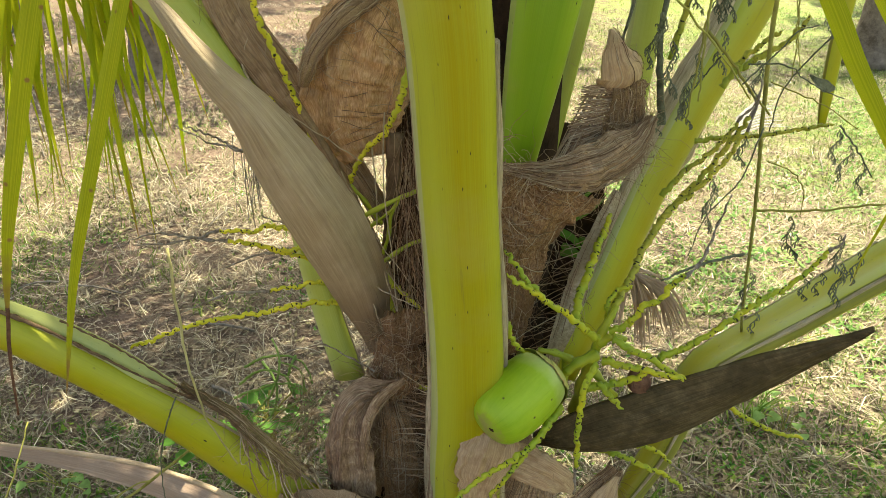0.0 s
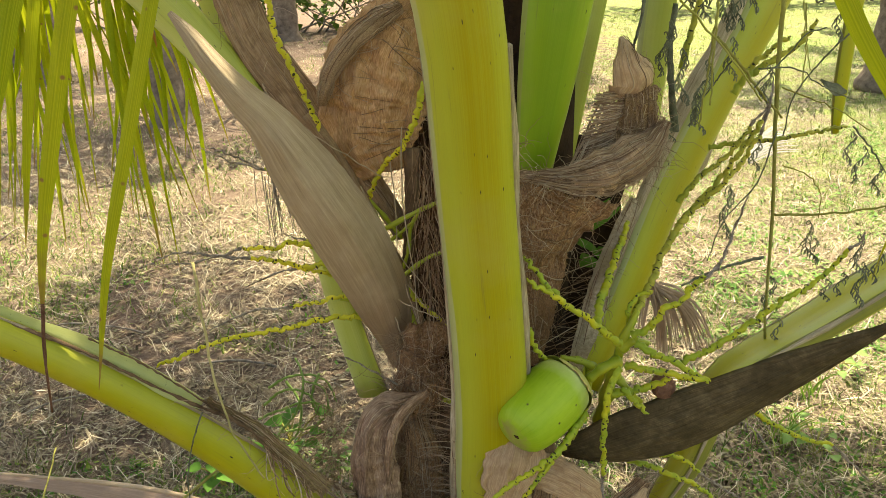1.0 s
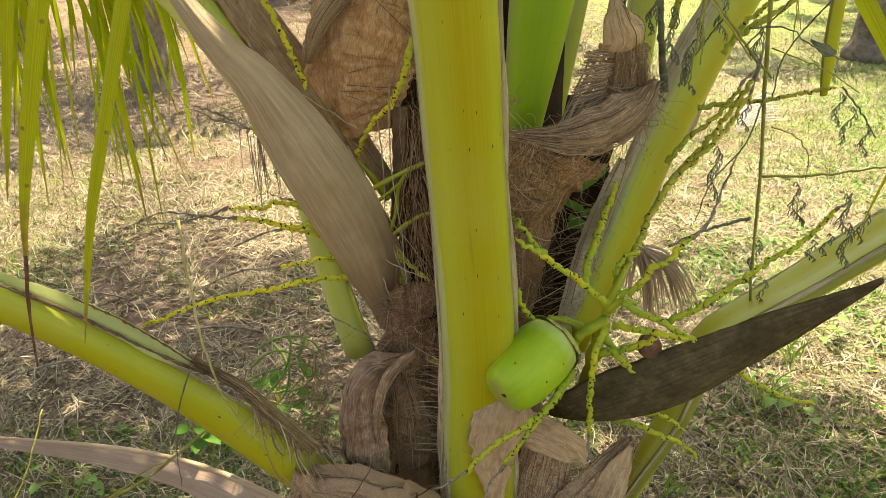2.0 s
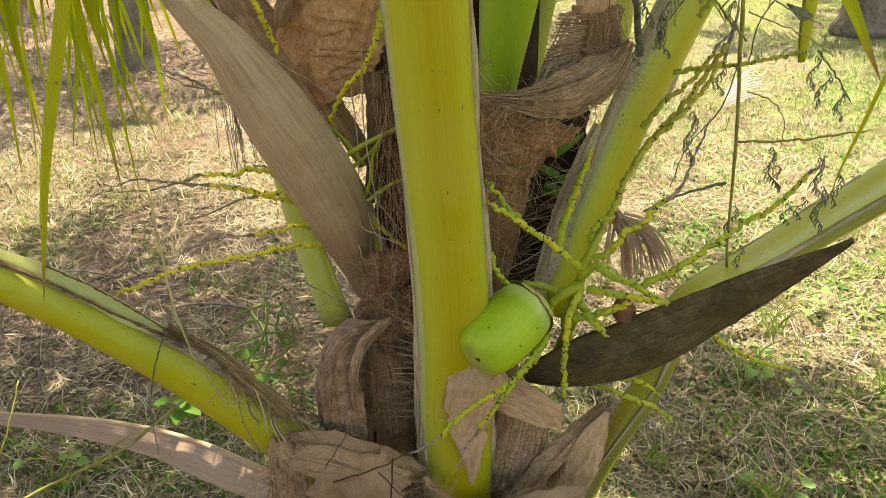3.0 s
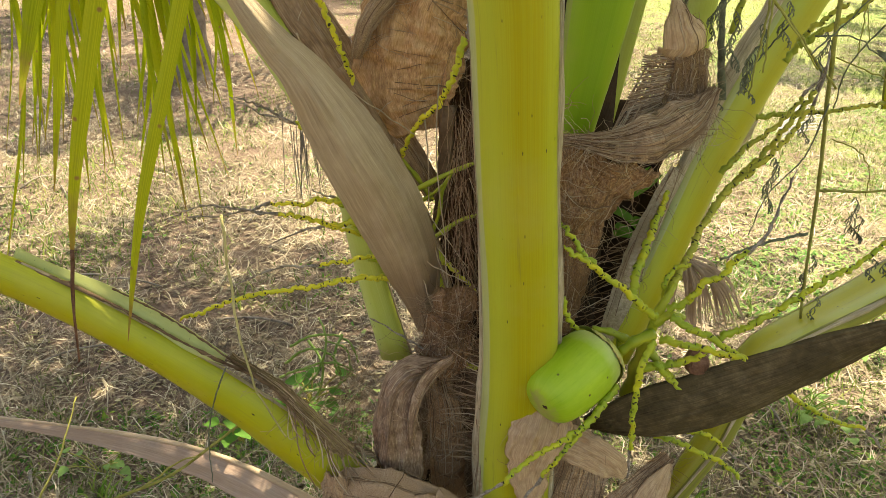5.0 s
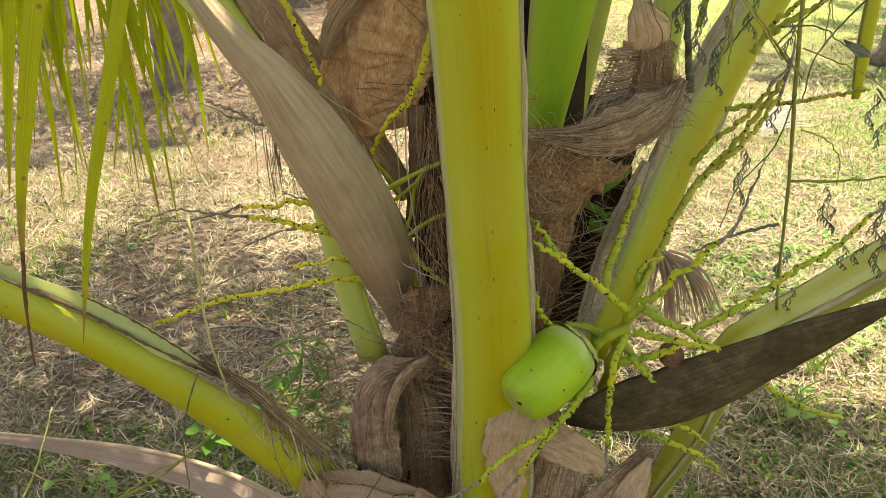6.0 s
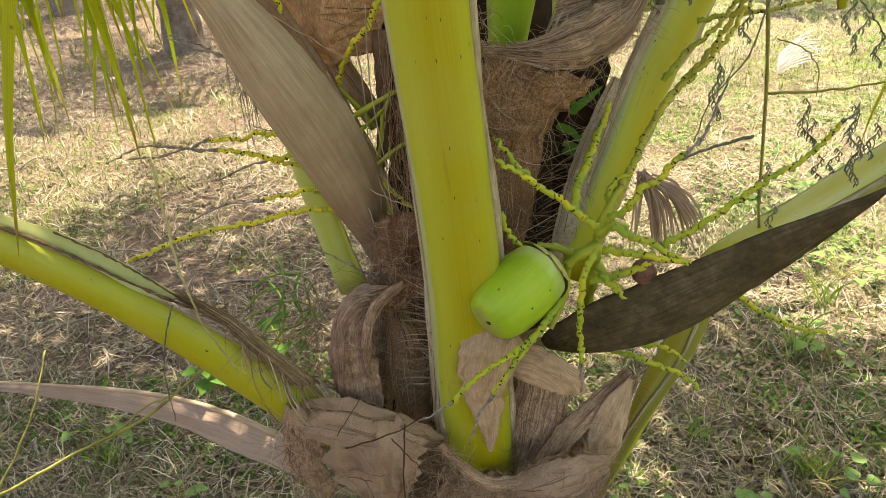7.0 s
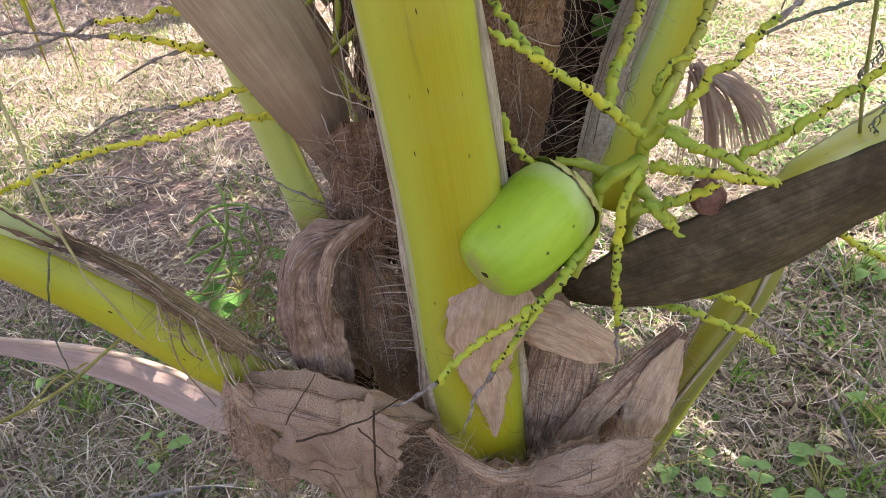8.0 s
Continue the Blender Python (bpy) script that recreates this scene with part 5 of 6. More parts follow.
# ---- loose and hanging things ----
def leaflet(parent, ctrl, half, hint=(0.2, -1, 0.1), mat=None, dead=None):
    c = spline(ctrl, 16)
    v = np.linspace(0, 1, 16)
    w = half * np.interp(v, [0, 0.08, 0.3, 0.6, 0.85, 1], [0.75, 0.9, 1.0, 0.85, 0.45, 0.05])
    g = Geo()
    g.ribbon(c, w, hint, fold=0.35, segs=4)
    ob = part("leaflet", g, mat or M_LEAFLET, parent)
    if dead:
        h = Geo()
        q = spline([tuple(c[-2])] + list(dead), 8)
        h.tube(q, np.linspace(0.0018, 0.0007, 8), 5, jitter=0.2)
        part("dry_tip", h, M_BUD, parent, "dry brown hanging tip")
    return ob


frond_l = thing("palm_frond", (-0.45, 1.05, 2.05), "hanging palm frond with long narrow green leaflets coloured as if sunlit", "palm frond")
g = Geo()
g.tube(spline([(-1.5, 0.95, 1.95), (-0.8, 1.1, 2.02), (-0.25, 1.3, 2.0)], 16), np.linspace(0.008, 0.018, 16), 8)
part("midrib", g, M_LOW, frond_l)
leaflet(frond_l, [(-0.052, 0.72, 1.664), (-0.057, 0.68, 1.609), (-0.084, 0.67, 1.519), (-0.112, 0.67, 1.427), (-0.123, 0.67, 1.376)], 0.0064, dead=[(-0.128, 0.67, 1.347), (-0.133, 0.67, 1.301)])
leaflet(frond_l, [(0.005, 0.72, 1.662), (-0.003, 0.68, 1.608), (-0.031, 0.67, 1.521), (-0.066, 0.67, 1.421), (-0.092, 0.67, 1.32)], 0.0060, (-0.3, -1, 0.1))
leaflet(frond_l, [(-0.086, 0.72, 1.665), (-0.093, 0.68, 1.611), (-0.106, 0.67, 1.569), (-0.132, 0.67, 1.501)], 0.0068)
leaflet(frond_l, [(-0.12, 0.8, 1.668), (-0.13, 0.78, 1.604), (-0.153, 0.78, 1.526), (-0.186, 0.78, 1.398)], 0.0046, (0.4, -1, 0.1))
ROOTS = spline([(-0.567, 1.45, 1.608), (-0.441, 1.42, 1.621), (-0.337, 1.4, 1.619), (-0.229, 1.38, 1.608)], 30)
TIPS = spline([(-0.655, 1.5, 1.313), (-0.576, 1.45, 1.177), (-0.482, 1.45, 1.259), (-0.397, 1.45, 1.235), (-0.311, 1.42, 1.148), (-0.192, 1.4, 1.245)], 30)
for i in range(72):
    top, tip = ROOTS[i * 29 // 71] + np.random.normal(size=3) * 0.02, TIPS[min(29, max(0, i * 29 // 71 + random.randint(-4, 4)))] + np.random.normal(size=3) * np.array((0.03, 0.05, 0.06))
    tip = top + (tip - top) * random.choice((0.6, 0.8, 1.0, 1.0))
    mid = (top + tip) / 2 + np.array((random.uniform(-0.02, 0.035), 0, 0.03))
    leaflet(frond_l, [tuple(top), tuple(mid), tuple(tip)], random.uniform(0.0028, 0.0062), (random.uniform(-0.9, 0.9), -1, 0.1))

frond_r = thing("palm_frond", (0.95, 0.8, 1.95), "palm frond with two green leaflets hanging in front", "palm frond")
leaflet(frond_r, [(0.412, 0.7, 1.657), (0.438, 0.68, 1.61), (0.457, 0.67, 1.573), (0.481, 0.66, 1.532), (0.51, 0.65, 1.477)], 0.0066, (-0.4, -1, 0.1))
leaflet(frond_r, [(0.447, 0.7, 1.657), (0.473, 0.68, 1.61), (0.495, 0.67, 1.573), (0.53, 0.66, 1.505)], 0.0066, (-0.4, -1, 0.1))
leaflet(frond_r, [(0.715, 0.95, 1.496), (0.704, 0.95, 1.429), (0.686, 0.95, 1.351), (0.669, 0.95, 1.287), (0.665, 0.95, 1.259)], 0.0042, (0.4, -1, 0.1))
g = Geo()
g.tube(spline([(0.5, 0.75, 2.0), (0.8, 0.8, 1.98), (1.3, 0.95, 1.85)], 12), np.linspace(0.015, 0.008, 12), 8)
part("midrib", g, M_LOW, frond_r)


# climbing vine with dry curled leaves
def dry_leaf(parent, at, length, curl=1.0):
    """A hanging shrivelled pinnate leaf: a rib with little curled leaflets."""
    g = Geo()
    at = np.asarray(at, float)
    n = max(6, int(length / 0.0045))
    sway = np.random.uniform(-0.25, 0.25)
    for i in range(n):
        v = i / n
        p = at + np.array((sway * length * v * v + 0.006 * math.sin(v * 9), 0.0, -length * v))
        for sgn in (-1, 1):
            ln = length * 0.17 * math.sin(math.pi * min(1, 0.18 + v * 0.8)) * random.uniform(0.5, 1.3) + 0.003
            tip = p + np.array((sgn * ln * 0.22 * random.uniform(-0.3, 1), random.uniform(-0.4, 0.4) * ln, -ln * random.uniform(0.6, 1.2)))
            g.ribbon(spline([p, (p + tip) / 2 + np.array((sgn * ln * 0.25, 0, 0)), tip], 4), np.array([0.0005, 0.0012, 0.0011, 0.0003]), (0.3, -1, 0.2))
    g.tube(np.array([at + np.array((sway * length * v * v + 0.006 * math.sin(v * 9), 0, -length * v)) for v in np.linspace(0, 1, 8)]), 0.0008, 5)
    return part("dry_leaf", g, M_VINE_DARK, parent, "shrivelled dark pinnate leaf", smooth=False)


def stem(parent, ctrl, r, mat=None, name="stem", n=26):
    g = Geo()
    p = spline(ctrl, n)
    p += np.array([[noise.noise(Vector((i * 0.5, k * 4.0, r * 900))) for k in range(3)] for i in range(n)]) * 0.002
    g.tube(p, r * np.linspace(1.1, 0.7, n), 6, jitter=0.1)
    return part(name, g, mat or M_VINE, parent)


vine = thing("climbing_vine", (0.68, 1.24, 1.6), "thin climbing vine hanging with shrivelled dark leaves", "vine")
stem(vine, [(0.641, 1.23, 1.553), (0.645, 1.23, 1.466), (0.655, 1.23, 1.355), (0.667, 1.23, 1.235), (0.674, 1.23, 1.124), (0.682, 1.23, 1.024)], 0.0033)
stem(vine, [(0.671, 1.235, 1.235), (0.732, 1.235, 1.234), (0.791, 1.235, 1.237), (0.874, 1.235, 1.247)], 0.0018)
stem(vine, [(0.547, 1.2, 1.502), (0.589, 1.2, 1.457), (0.621, 1.2, 1.418), (0.648, 1.2, 1.391)], 0.0022)
stem(vine, [(0.537, 1.18, 1.532), (0.533, 1.18, 1.462), (0.528, 1.18, 1.387)], 0.0016)
stem(vine, [(0.579, 1.22, 1.469), (0.553, 1.22, 1.432), (0.529, 1.22, 1.394)], 0.0012, M_VINE_DARK)
stem(vine, [(0.652, 1.22, 1.366), (0.625, 1.2, 1.298), (0.576, 1.18, 1.248), (0.551, 1.16, 1.196)], 0.0012, M_VINE_DARK)
stem(vine, [(0.627, 1.15, 1.204), (0.584, 1.14, 1.199), (0.546, 1.13, 1.192), (0.505, 1.12, 1.178)], 0.0022, M_VINE_DARK)
stem(vine, [(0.676, 1.24, 1.31), (0.717, 1.24, 1.292), (0.738, 1.24, 1.265), (0.741, 1.24, 1.225)], 0.001)
stem(vine, [(0.704, 1.3, 1.532), (0.713, 1.3, 1.469), (0.715, 1.3, 1.413)], 0.0012)
stem(vine, [(0.776, 1.3, 1.491), (0.735, 1.3, 1.445), (0.708, 1.3, 1.405), (0.697, 1.3, 1.337)], 0.0014, M_VINE_DARK)
stem(vine, [(0.686, 1.3, 1.412), (0.726, 1.3, 1.396), (0.772, 1.3, 1.377), (0.83, 1.3, 1.341)], 0.0011)
stem(vine, [(0.748, 1.2, 1.376), (0.778, 1.2, 1.343), (0.81, 1.2, 1.301)], 0.0014, M_VINE_DARK)
stem(vine, [(0.427, 1.12, 1.637), (0.456, 1.12, 1.576), (0.498, 1.12, 1.531), (0.549, 1.13, 1.479), (0.592, 1.14, 1.428)], 0.0016, M_WILT)
stem(vine, [(0.509, 1.14, 1.641), (0.522, 1.14, 1.575), (0.524, 1.14, 1.506), (0.53, 1.15, 1.423)], 0.0018, M_WILT)
stem(vine, [(0.603, 1.2, 1.432), (0.646, 1.2, 1.478), (0.669, 1.2, 1.504), (0.69, 1.2, 1.509)], 0.0012, M_VINE_DARK)
stem(vine, [(0.66, 1.22, 1.564), (0.67, 1.22, 1.512), (0.686, 1.22, 1.45)], 0.0010, M_WILT)
stem(vine, [(0.615, 1.22, 1.455), (0.67, 1.22, 1.452), (0.705, 1.22, 1.429), (0.756, 1.22, 1.407)], 0.0011, M_VINE_DARK)
stem(vine, [(0.43, 1.25, 1.624), (0.463, 1.25, 1.587), (0.459, 1.25, 1.534), (0.449, 1.25, 1.48)], 0.0030, M_VINE_DARK)
stem(vine, [(0.533, 1.3, 1.443), (0.544, 1.3, 1.501), (0.554, 1.3, 1.557), (0.559, 1.3, 1.626)], 0.0050, M_SPIKE_OLD)
for a, ln in (((0.596, 1.3, 1.587), 0.09), ((0.607, 1.3, 1.556), 0.06), ((0.584, 1.3, 1.595), 0.10), ((0.614, 1.3, 1.61), 0.09), ((0.552, 1.28, 1.559), 0.05), ((0.479, 1.2, 1.511), 0.06),
              ((0.732, 1.25, 1.543), 0.06), ((0.621, 1.2, 1.463), 0.06), ((0.447, 1.22, 1.597), 0.05), ((0.535, 1.28, 1.605), 0.07)):
    dry_leaf(vine, a, ln)
for a, ln in (((0.593, 1.22, 1.289), 0.085), ((0.728, 1.24, 1.223), 0.075), ((0.681, 1.23, 1.133), 0.06), ((0.722, 1.09, 1.26), 0.07), ((0.749, 1.2, 1.368), 0.05),
              ((0.769, 1.2, 1.347), 0.055), ((0.794, 1.2, 1.322), 0.05), ((0.71, 1.09, 1.204), 0.035), ((0.689, 1.09, 1.196), 0.035), ((0.734, 1.09, 1.219), 0.07), ((0.753, 1.09, 1.235), 0.05),
              ((0.527, 1.2, 1.429), 0.06), ((0.538, 1.2, 1.473), 0.09), ((0.509, 1.22, 1.486), 0.08), ((0.617, 1.2, 1.364), 0.05), ((0.583, 1.24, 1.496), 0.06), ((0.49, 1.22, 1.523), 0.07),
              ((0.695, 1.22, 1.069), 0.05), ((0.741, 1.24, 1.193), 0.04), ((0.496, 1.2, 1.391), 0.03)):
    dry_leaf(vine, a, ln)
# dark upright stem behind the peaked sheath
stem(vine, [(0.514, 1.24, 1.365), (0.503, 1.24, 1.438), (0.497, 1.24, 1.491), (0.501, 1.24, 1.542)], 0.0055, M_VINE_DARK)
g = Geo()
g.shell([(0.739, 1.3, 1.422, 0.0014), (0.754, 1.3, 1.411, 0.0062), (0.767, 1.3, 1.404, 0.0082), (0.781, 1.3, 1.402, 0.0019)], (0, -1, 0.4), 0.25, 10, 16, 0.0008, 0.006, 0.3, 0.0, 0.3)
part("curled_leaf", g, M_VINE_DARK, vine, "curled black dry leaf")


# loose strands about the heart
def strands(spots, count, length, mat, label, name="fibre_tangle", r=0.0005, droop=0.6, way=None):
    g = Geo()
    spots = np.array(spots, float)
    for _ in range(count):
        a, b = random.randrange(len(spots) - 1), random.random()
        p = spots[a] * (1 - b) + spots[a + 1] * b + np.random.normal(size=3) * 0.010
        if way is None:
            g.hair(p, np.random.normal(size=3) + np.array((0, -0.3, 0)), length * random.uniform(0.4, 1.3), r, droop, 1.4, 6)
        else:
            g.hair(p, np.array(way) + np.random.normal(size=3) * 0.30, length * random.uniform(0.4, 1.3), r, droop, 0.45, 6)
    return part(name, g, mat, palm, label, "stuff")


strands([(0.16, 1.14, 1.393), (0.168, 1.14, 1.316), (0.153, 1.14, 1.217), (0.162, 1.14, 1.129)], 45, 0.11, M_HAIR, "tangle of brown fibres beside the stalk", way=(0.15, -0.1, -1))
strands([(0.113, 1.12, 1.105), (0.143, 1.12, 1.066), (0.169, 1.12, 1.103)], 40, 0.06, M_HAIR, "tangle of brown fibres at the spathe's foot")
strands([(0.007, 1.16, 1.008), (-0.014, 1.16, 0.925), (-0.013, 1.14, 0.853)], 180, 0.08, M_HAIR, "hanging brown fibres")
strands([(0.266, 1.06, 1.409), (0.277, 1.06, 1.316), (0.286, 1.06, 1.182)], 90, 0.04, M_HAIR, "fibres along the stalk's edge")
strands([(-0.079, 1.05, 1.006), (-0.039, 1.06, 0.949), (0.018, 1.07, 0.866)], 60, 0.09, M_HAIR, "fibres on the low stalk's edge")
strands([(-0.027, 1.0, 0.871), (-0.015, 1.0, 0.765), (0.029, 1.0, 0.687), (-0.046, 1.0, 0.662)], 170, 0.11, M_HAIR, "torn fibres under the cloth")
strands([(0.177, 1.03, 0.775), (0.215, 1.02, 0.709), (0.329, 1.03, 0.665), (0.417, 1.05, 0.667)], 420, 0.07, M_HAIR, "brown fibres at the stalk's foot")


sheath("fibre_web", [(0.146, 1.125, 1.13, 0.0271), (0.146, 1.12, 1.098, 0.0288), (0.139, 1.118, 1.062, 0.033), (0.134, 1.115, 1.029, 0.0351), (0.129, 1.12, 0.993, 0.026)], (0.0, -1, 0.1), 0.3, M_RED, "red-brown torn fibre web at the foot of the spathe", 0.012, fray=160, hair=0.04, torn=0.3, lay=240, cross=0.5, nu=44, nv=60, wrinkle=0.004)
strands([(0.118, 1.11, 1.10), (0.122, 1.10, 1.05), (0.160, 1.10, 1.04), (0.170, 1.10, 1.10)], 110, 0.06, M_REDHAIR, "red-brown fibres over the torn web")
strands([(0.150, 1.17, 1.40), (0.155, 1.15, 1.28), (0.165, 1.13, 1.16)], 90, 0.13, M_REDHAIR, "red-brown fibres beside the stalk", way=(0.1, -0.1, -1))
for c in [[(-0.042, 1.17, 1.429), (0.028, 1.18, 1.376), (0.098, 1.18, 1.328)], [(-0.001, 1.17, 1.401), (0.044, 1.16, 1.34), (0.103, 1.15, 1.243), (0.167, 1.13, 1.155)], [(0.033, 1.16, 1.308), (0.095, 1.15, 1.222), (0.15, 1.13, 1.15)], [(0.065, 1.17, 1.321), (0.091, 1.16, 1.264), (0.142, 1.12, 1.12)], [(0.126, 1.17, 1.402), (0.123, 1.15, 1.308), (0.134, 1.13, 1.202), (0.142, 1.11, 1.089)], [(0.107, 1.18, 1.361), (0.112, 1.16, 1.264), (0.103, 1.15, 1.166)], [(-0.028, 1.17, 1.415), (0.009, 1.18, 1.313), (0.07, 1.18, 1.281)], [(-0.051, 1.16, 1.467), (-0.029, 1.17, 1.401), (-0.005, 1.18, 1.337)], [(0.071, 1.14, 1.197), (0.119, 1.12, 1.164), (0.166, 1.1, 1.149)], [(0.099, 1.13, 1.159), (0.126, 1.11, 1.089), (0.158, 1.1, 1.059)]]:
    stem(palm, c, 0.0009, M_DRYFIBRE, "long_fibre", 18)
stem(palm, [(0.136, 1.21, 1.361), (0.134, 1.21, 1.305), (0.128, 1.21, 1.237), (0.119, 1.2, 1.17)], 0.011, M_STUMP, "dry_branch", 20)
stem(palm, [(-0.003, 1.2, 1.417), (0.039, 1.2, 1.344), (0.084, 1.195, 1.251), (0.117, 1.19, 1.175), (0.141, 1.17, 1.093)], 0.0075, M_BAND, "dry_branch", 30)


def draped():
    """Torn fibres that fall over the low stalk from its upper edge down to the cloth."""
    g = Geo()
    edge = spline([(-0.106, 1.045, 1.007), (-0.068, 1.045, 0.987), (-0.033, 1.05, 0.942), (0.004, 1.06, 0.899), (0.051, 1.07, 0.865)], 40)
    foot = spline([(-0.046, 1.01, 0.929), (-0.029, 1.0, 0.878), (-0.006, 1.0, 0.858), (0.041, 1.01, 0.86), (0.088, 1.03, 0.875)], 40)
    for _ in range(30):
        k = random.randrange(2, 38)
        a, c = edge[k] + np.random.normal(size=3) * 0.006, foot[min(39, max(0, k + random.randint(-3, 8)))] + np.random.normal(size=3) * 0.012
        m = (a + c) / 2 + np.array((random.uniform(-0.012, 0.012), -0.022, 0.016))
        c = a + (c - a) * random.choice((0.45, 0.7, 1.0))
        g.tube(spline([tuple(a), tuple(m), tuple(c)] if random.random() < 0.6 else [tuple(a), tuple(c)], 9), random.uniform(0.0005, 0.0010), 4, caps=False)
    for _ in range(60):
        u = random.random() * 0.6
        p = [edge[int(39 * min(1, u + 0.4 * v))] + np.array((0, -0.004, 0.006)) + np.random.normal(size=3) * 0.003 for v in np.linspace(0, 1, 7)]
        g.tube(np.array(p), random.uniform(0.0005, 0.0011), 4, caps=False)
    part("fibre_drape", g, M_HAIR, palm, "torn pale fibres over the low stalk", "stuff")


draped()
for c, r in (([(0.147, 0.94, 0.914), (0.145, 0.925, 0.883), (0.14, 0.925, 0.84), (0.138, 0.935, 0.726)], 0.0011), ([(0.066, 0.935, 0.881), (0.112, 0.93, 0.9), (0.145, 0.935, 0.911), (0.171, 0.95, 0.918)], 0.0012),
             ([(0.127, 0.945, 0.886), (0.143, 0.94, 0.865), (0.16, 0.945, 0.835)], 0.0009), ([(0.054, 0.95, 0.889), (0.07, 0.96, 0.911), (0.086, 0.98, 0.927)], 0.0007)):
    stem(palm, c, r, M_DARKTWIG, "twiglet", 14)


def bristles(a, b, way, count, length, mat=M_HAIR):
    """A row of stiff fibres from a torn sheath's edge."""
    g = Geo()
    a, b = np.array(a), np.array(b)
    for i in range(count):
        p = a + (b - a) * (i + random.uniform(-0.3, 0.3)) / count
        g.hair(p, np.array(way) + np.random.normal(size=3) * 0.14, length * random.uniform(0.5, 1.15), 0.0008, 0.15, 0.25)
    part("bristle_fringe", g, mat, palm, "stiff parallel fibres", "stuff")


bristles((0.434, 1.2, 1.219), (0.362, 1.13, 1.062), (-1, -0.1, -0.12), 27, 0.085)
bristles((0.189, 1.06, 1.055), (0.179, 1.07, 0.866), (-1, 0.35, 0.12), 34, 0.055)
bristles((0.136, 1.12, 1.022), (0.135, 1.12, 0.829), (1, 0.1, -0.10), 40, 0.05)


def net():
    """The torn net of crossing fibres in the peaked sheath."""
    g = Geo()
    c = [np.array(p) for p in ((0.347, 1.125, 1.344), (0.443, 1.14, 1.392), (0.454, 1.145, 1.447), (0.381, 1.14, 1.446))]

    def at(u, v):
        return (c[0] * (1 - u) + c[1] * u) * (1 - v) + (c[3] * (1 - u) + c[2] * u) * v

    for i in range(120):
        v = i / 119 + random.uniform(-0.01, 0.01)
        u0, u1 = random.uniform(-0.05, 0.1), random.uniform(0.85, 1.05)
        g.tube(np.array([at(u, v + 0.02 * math.sin(u * 7 + i)) + np.array((0, -0.012 * math.sin(u * 3.1), 0)) for u in np.linspace(u0, u1, 8)]), random.uniform(0.0004, 0.0008), 4, caps=False)
    for i in range(60):
        u = i / 59 + random.uniform(-0.03, 0.03)
        g.tube(np.array([at(u + 0.25 * (v - 0.5) + 0.03 * math.sin(v * 5 + i), v) + np.array((0, 0.002 - 0.012 * math.sin(u * 3.1), 0)) for v in np.linspace(0, 1, 8)]), random.uniform(0.0006, 0.001), 4, caps=False)
    part("fibre_net", g, M_HAIR, palm, "open net of crossing brown fibres", "stuff")


net()

hollow = thing("fern_sprig", tuple((0.398, 1.24, 1.167)), "dark green fern sprig growing in the hollow of the leaf bases", "fern")
for i in range(9):
    a = np.array((0.388, 1.24, 1.186)) + np.random.normal(size=3) * 0.02
    tip = a + np.array((random.uniform(-0.05, 0.05), -0.02, random.uniform(-0.03, 0.06)))
    leaflet(hollow, [tuple(a), tuple((a + tip) / 2 + np.array((0.004, -0.008, 0.006))), tuple(tip)], 0.006, (random.uniform(-0.6, 0.6), -1, 0.3), M_WEED)

# dead leaf strip lying low
dead = thing("dead_leaf", (-0.2, 1.3, 0.55), "long dry pinkish-brown dead leaf stalk sticking out low", "dead leaf")
g = Geo()
g.shell([(-0.077, 1.2, 0.611, 0.0278), (-0.162, 1.23, 0.636, 0.0305), (-0.337, 1.32, 0.641, 0.0271), (-0.497, 1.38, 0.636, 0.0201), (-0.655, 1.43, 0.622, 0.0134), (-0.865, 1.5, 0.593, 0.0088), (-1.162, 1.6, 0.541, 0.0058)], (-0.1, -1, 0.5), 0.3, 20, 60, 0.010, 0.003, 0.25, 0.0, 0.05)
part("blade", g, M_DEADLEAF, dead)
# pale tube added along the upper edge, where the fold catches light
g = Geo()
g.tube(spline([(-0.064, 1.19, 0.653), (-0.147, 1.22, 0.679), (-0.32, 1.31, 0.678), (-0.486, 1.37, 0.663), (-0.643, 1.42, 0.644), (-0.852, 1.49, 0.61)], 40), np.linspace(0.006, 0.002, 40), 7, jitter=0.2)
part("lit_edge", g, M_FLAP, dead, "pale ridge imitating the lit upper edge")
tagged(dead, "long dry pinkish-brown dead leaf stalk sticking out low")

orange = thing("fallen_sheath", tuple((0.52, 0.98, 0.576)), "orange-brown drying leaf base at the palm's foot", "dead leaf")
g = Geo()
g.shell([(0.392, 1.0, 0.493, 0.0358), (0.456, 1.0, 0.555, 0.0363), (0.516, 0.99, 0.566, 0.0345), (0.583, 0.98, 0.555, 0.035), (0.669, 0.97, 0.513, 0.0274)], (0.0, -0.8, 0.6), 0.4, 24, 40, 0.004, 0.003, 0.0, 0.0, 0.05)
part("blade", g, M_ORANGE, orange)

fan = thing("withered_leaflets", tuple((0.557, 1.4, 1.004)), "fan of withered pinkish-brown leaflets hanging behind", "dead leaf")
for i in range(46):
    u = i / 45
    a = np.array((0.541, 1.4, 1.048)) + np.random.normal(size=3) * 0.006
    tip = np.array((0.548, 1.42, 0.887)) * (1 - u) + np.array((0.665, 1.42, 0.919)) * u + np.random.normal(size=3) * 0.014
    leaflet(fan, [tuple(a), tuple((a + tip) / 2 + np.array((0.012 * u, 0, 0.022))), tuple(tip)], random.uniform(0.0018, 0.0036), (random.uniform(-0.5, 0.5), -1, 0.3), M_ROSY)

